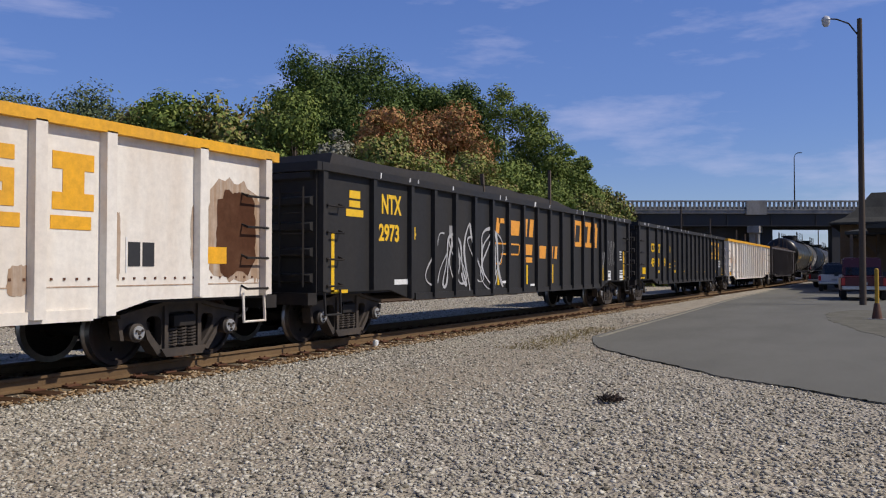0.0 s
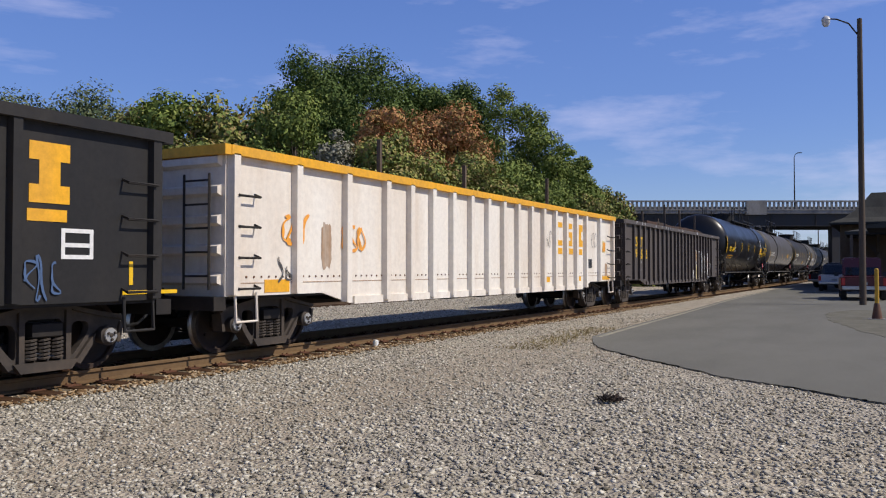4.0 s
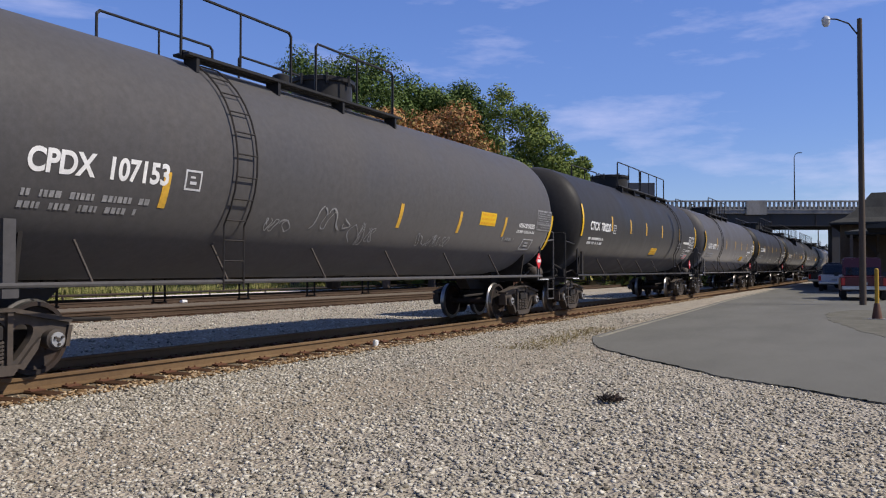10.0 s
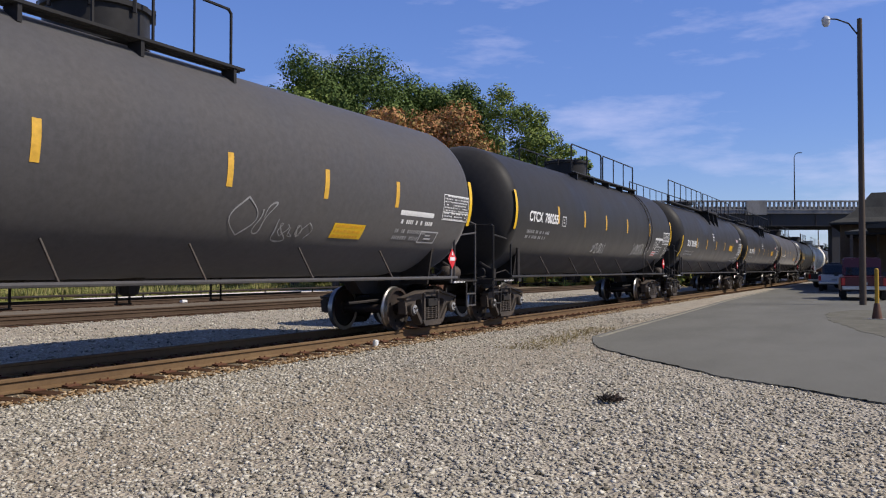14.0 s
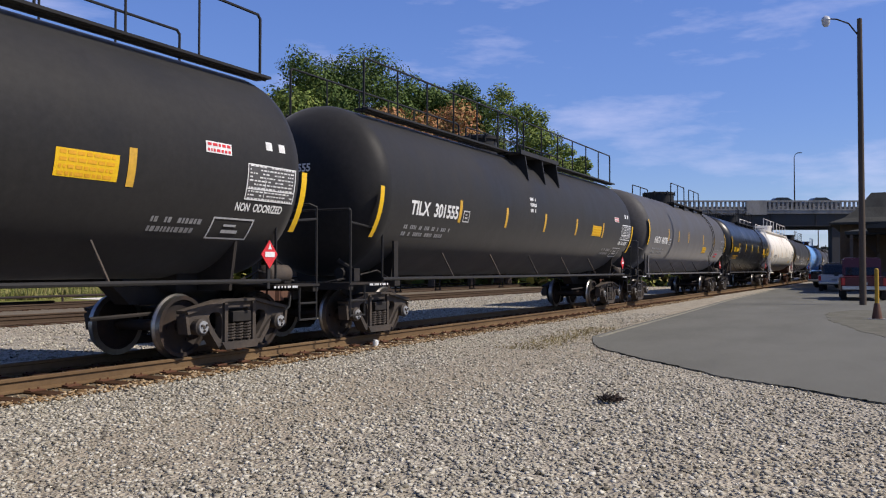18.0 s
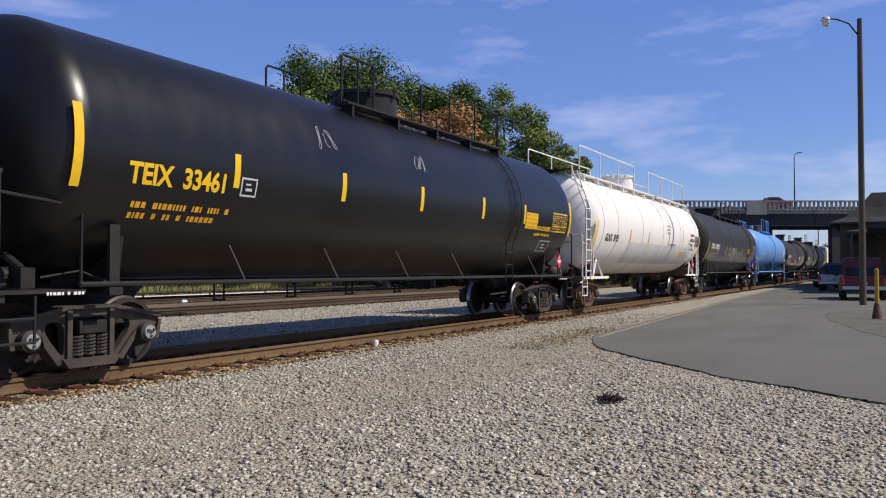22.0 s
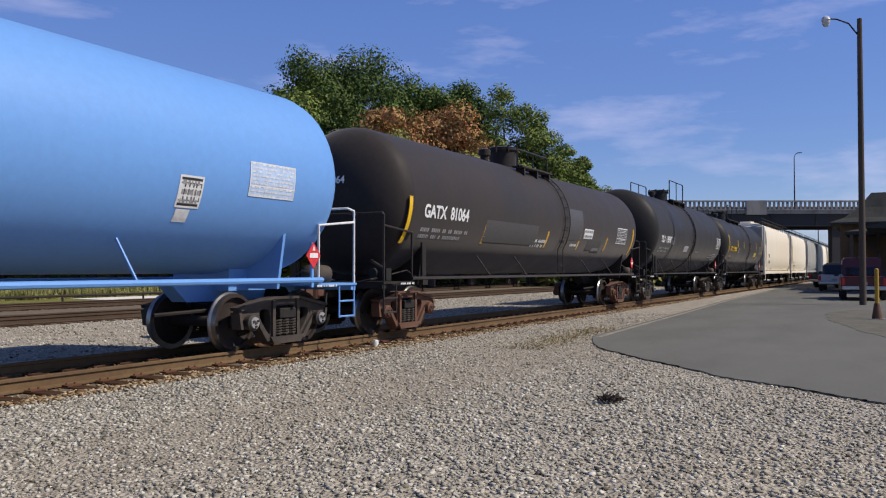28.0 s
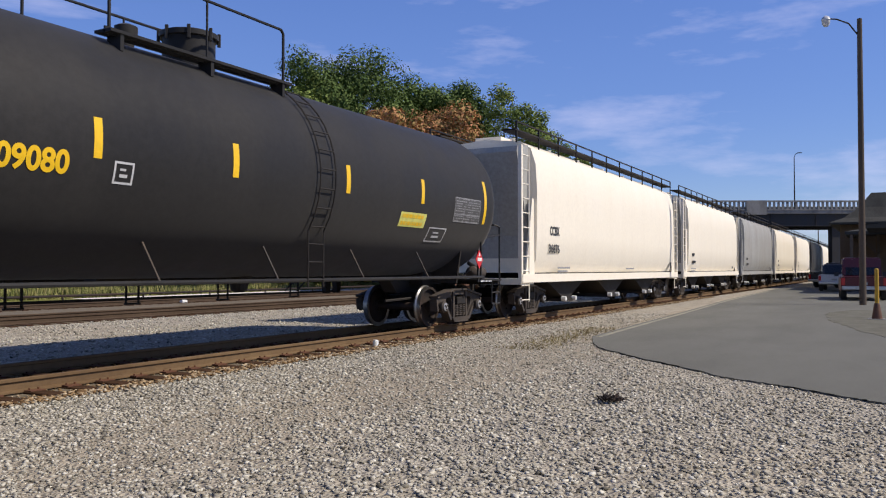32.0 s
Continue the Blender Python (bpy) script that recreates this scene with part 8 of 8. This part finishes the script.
tank(281.52, 301.2, "black_tank", "matt black tank car with white and blue scrawls", strut_at=(-5.25, -3.12, -0.61, 1.6, 6.25), top="black_tank", walk=(-2.2, 5.9, 0.85, 0.95), rails=[(-2.2, 0.8), (2.0, 5.9)], ladder=[(5.35, 1.0)], dome_r=0.72, dome_h=0.5, valve=False, stripes=(-5.45, -2.95, 0.2, 2.75), end_stripes=(-8.3,), strip_up=-0.67, end_up=-1.05,
     text=[("CPDX 109020", 2.12, 0.29, -7.56, -0.39, WH)], signs=[(-5.4, -0.42, 0.3, 0.28, "frame_w", 2, WH), (5.15, -0.45, 0.85, 0.31, YL, 2, "yellow"), (7.1, -0.42, 1.0, 0.5, "patch_grey", 6, DM)],
     bars=[(-7.52, -0.70, 2, 1.8, DM), (5.9, -0.75, 2, 0.9, DM)],
     scrawl=[(-2.4, -0.75, 1.8, 0.55, WH, 81, 0.028), (-0.8, -0.85, 1.6, 0.6, WH, 82, 0.028), (0.6, -0.95, 1.6, 0.6, WH, 83, 0.028), (-2.4, -1.1, 3.0, 0.25, "silver", 84, 0.016), (-5.2, -0.85, 2.8, 0.35, "blue_scrawl", 85, 0.03)])
tank(301.2, 320.4, "blue_tank", "light blue tank car with blue side ladder", r=1.60, zc=2.83, low=-0.05, shift=-0.05, top="blue_tank", trim="blue_tank", walk=(-2.3, 2.0, 0.85, 1.0), rails=[(-2.3, 0.6), (0.8, 2.0)], ladder=[(0.5, 1.0)], dome_r=0.6, dome_h=0.45, valve=True, sill_r=0.045, hangers=False, hoop="white", strut_at=(-4.0, 0.0, 4.2), dome_mat="rust", strut_mat="blue_tank",
     signs=[(-3.6, -0.62, 0.75, 0.36, "pale_yellow", 3, "blackp"), (4.85, -0.66, 0.44, 0.46, WH, 1, WH), (4.88, -0.63, 0.38, 0.40, "blackp", 3, DM), (6.2, -0.39, 1.05, 0.52, "pale_blue", 6, WH), (4.9, -0.88, 0.25, 0.2, WH, 1, WH)], bars=[(-7.4, -0.35, 1, 1.9, WH), (-7.4, -0.7, 2, 1.4, WH), (0.87, -0.35, 2, 0.6, "pale_blue"), (0.7, -0.95, 1, 0.8, "pale_blue")])
tank(320.4, 339.64, "brown_tank", "brown-black tank car with repainted patches", strut_at=(-4.4, -2.11, 3.21, 5.47), top="brown_tank", trim="brown_tank", bogie="castrust", walk=(-1.5, 0.8, 0.85, 0.5), rails=[(-1.5, 0.7)], ladder=[(0.62, 1.0)], dome_x=-0.45, dome_r=0.4, dome_h=0.55, r=1.55, zc=2.73, low=0.04, shift=0.0, stripes=(-4.7, -0.65, 2.05, 4.8), end_stripes=(-8.3, 7.85), strip_up=-0.9, end_up=-1.0,
     text=[("GATX 81064", 2.06, 0.29, -7.74, -0.40, WH)], signs=[(2.37, -0.51, 0.85, 0.31, WH, 2, DM), (5.85, -0.58, 1.2, 0.56, "patch_grey", 7, WH), (3.5, -0.95, 0.8, 0.2, "patch_grey", 1, DM)],
     bars=[(-7.74, -0.70, 2, 2.1, DM), (-1.65, -0.75, 2, 0.95, WH), (1.37, -0.80, 1, 0.7, WH)], patches=[(-4.74, -0.85, 3.3, 0.56, "patch_grey"), (1.0, -0.6, 1.2, 0.95, "patch_grey"), (2.9, -0.9, 1.4, 0.4, "patch_grey")])
tank(339.64, 356.25, "black_tank", "satin black tank car with white lettering", top="black_tank", r=1.73, zc=2.90, low=-0.07, walk=(-1.6, 1.2, 0.85, 0.95), rails=[(-1.6, 1.2)], ladder=[(-0.2, 1.0)], dome_r=0.42, dome_h=0.5, text=[("TILX 190997", 1.84, 0.29, -6.25, -0.42, WH)],
     signs=[(-4.25, -0.45, 0.30, 0.29, "frame_w", 2, WH), (-1.7, -0.75, 0.85, 0.28, "pale_grey", 1, "pale_grey"), (5.75, -0.43, 1.15, 0.55, "patch_grey", 7, WH), (5.6, -1.1, 0.8, 0.34, "frame_w", 1, "blackp")], bars=[(-6.2, -0.70, 2, 1.7, DM), (1.0, -0.75, 1, 0.78, DM), (4.55, -0.85, 2, 1.0, DM)], ring=(0.1,))
tank(356.25, 373.53, "black_tank", "matt black tank car with yellow lettering", strip_mat="reflect", top="black_tank", walk=(-3.2, 0.5, 0.85, 0.95), rails=[(-3.1, 0.45)], ladder=[(0.62, 1.0)], dome_r=0.42, dome_h=0.55, dome_x=-0.8, stripes=(-3.75, -1.4, 1.4, 4.0), end_stripes=(-6.8, 6.9), strip_up=-0.16, end_up=-0.44,
     text=[("UTLX 209080", 2.2, 0.29, -6.29, -0.40, YL)], signs=[(-3.5, -0.44, 0.30, 0.28, "frame_w", 2, WH), (3.25, -0.66, 1.0, 0.30, "pale_yellow", 2, YL), (5.4, -0.45, 1.25, 0.54, "patch_grey", 7, DM), (4.5, -0.96, 0.75, 0.34, "frame_w", 1, "blackp")], bars=[(-6.3, -0.75, 1, 0.6, "yellow"), (-6.3, -0.9, 1, 1.4, "rust")])
hop_marks = [(-8.0 + 1.9, 1.95, 0.5, 0.12, "blackp"), (-6.1, 1.6, 0.7, 0.12, "blackp"), (-6.4, 1.3, 1.0, 0.05, DM), (-6.4, 1.2, 0.8, 0.05, DM), (5.0, 1.35, 0.35, 0.12, "blackp")]
for a, b, mat, label, marks in ((373.53, 392.5, "hopper_white", "cream covered hopper car with roof walk", [(-6.4, 1.32, 1.0, 0.05, DM), (-6.4, 1.22, 0.8, 0.05, DM), (0.5, 1.3, 1.0, 0.05, DM), (7.2, 1.3, 0.2, 0.3, "blackp")]),
                                (392.5, 409.3, "hopper_white", "cream covered hopper car with roof walk", hop_marks), (409.3, 426.5, "hopper_grey_end_shade", "grey covered hopper car", hop_marks),
                                (426.5, 443.8, "hopper_white", "cream covered hopper car", hop_marks), (443.8, 461.0, "hopper_white", "cream covered hopper car", hop_marks),
                                (461.0, 478.3, "gon_black", "dark covered hopper car", ()), (478.3, 495.6, "hopper_white", "cream covered hopper car", ()), (495.6, 513, "hopper_grey_end_shade", "grey covered hopper car", ())):
    train.append(("h", a, b, dict(top=4.9, mat=mat, label=label, blocks=marks, text=[("CCBX", 0.75, 0.26, -7.0, 2.25, "blackp"), ("36676", 0.85, 0.26, -7.1, 1.75, "blackp")] if a < 380 else [])))


def build_train():
    for kind, a, b, sp in train:
        sp["length"] = b - a
        if kind == "t":
            sp["tank"], sp["centres"] = b - a - 1.45, b - a - 3.95
            car = build_tank_car(sp)
        elif kind == "g":
            sp["body"], sp["centres"] = b - a - 1.3, b - a - 4.05
            car = build_gondola(sp)
        else:
            sp["body"] = b - a - 1.3
            car = build_hopper(sp)
        moving.append((car, (a + b) / 2))


def motions():
    steps = [t * 2.0 for t in range(17)]
    for car, x in moving:
        walk(car, [(t, pose(x - run(t), TRACK, RAIL)) for t in steps])
    ticks = [k / 30 for k in range(961)]
    turns = [Matrix.Rotation(-run(t) / WHEEL_R, 4, "Y") for t in ticks]
    for axle, x in wheels:
        at = Matrix.Translation((x, 0, WHEEL_R))
        walk(axle, [(t, at @ r) for t, r in zip(ticks, turns)])
    for car, across, at_t, speed, lane in road_traffic:
        walk(car, [(t, lane_pose(across + speed * (t - at_t), BRIDGE + lane)) for t in (0.0, 16.0, 32.0)])


build_ground()
build_stones()
build_track("track_1", TRACK, -4, 130, 1)
build_track("track_2", 21.2, 2, 100, 2, "rail_far")
build_track("track_3", 28.6, 8, 100, 3, "rail_far")
build_fence()
build_bridge()
build_traffic()
build_trees()
build_tall_grass()
build_lamp_pole()
build_depot()
build_pickup("red pickup truck parked by the pole", plain("red_truck_paint", (0.085, 0.008, 0.012), 0.35), pose(46.2, 1.3, 0.024, 0, 0, 4), lift=1.12)
# white truck: shade over its cab is put in as a dark cab colour
build_pickup("white pickup truck parked on the asphalt", plain("white_truck_paint", (0.45, 0.46, 0.48), 0.3), pose(63.2, 3.3, 0.024), shaded_cab_mat=M["truck_dark"])
build_pickup("dark pickup truck parked on the asphalt", M["truck_dark"], pose(74.6, 3.8, 0.024, 0, 0, -24), lift=1.1)
build_bollard()
build_wire_poles()
build_debris()
build_train()
motions()
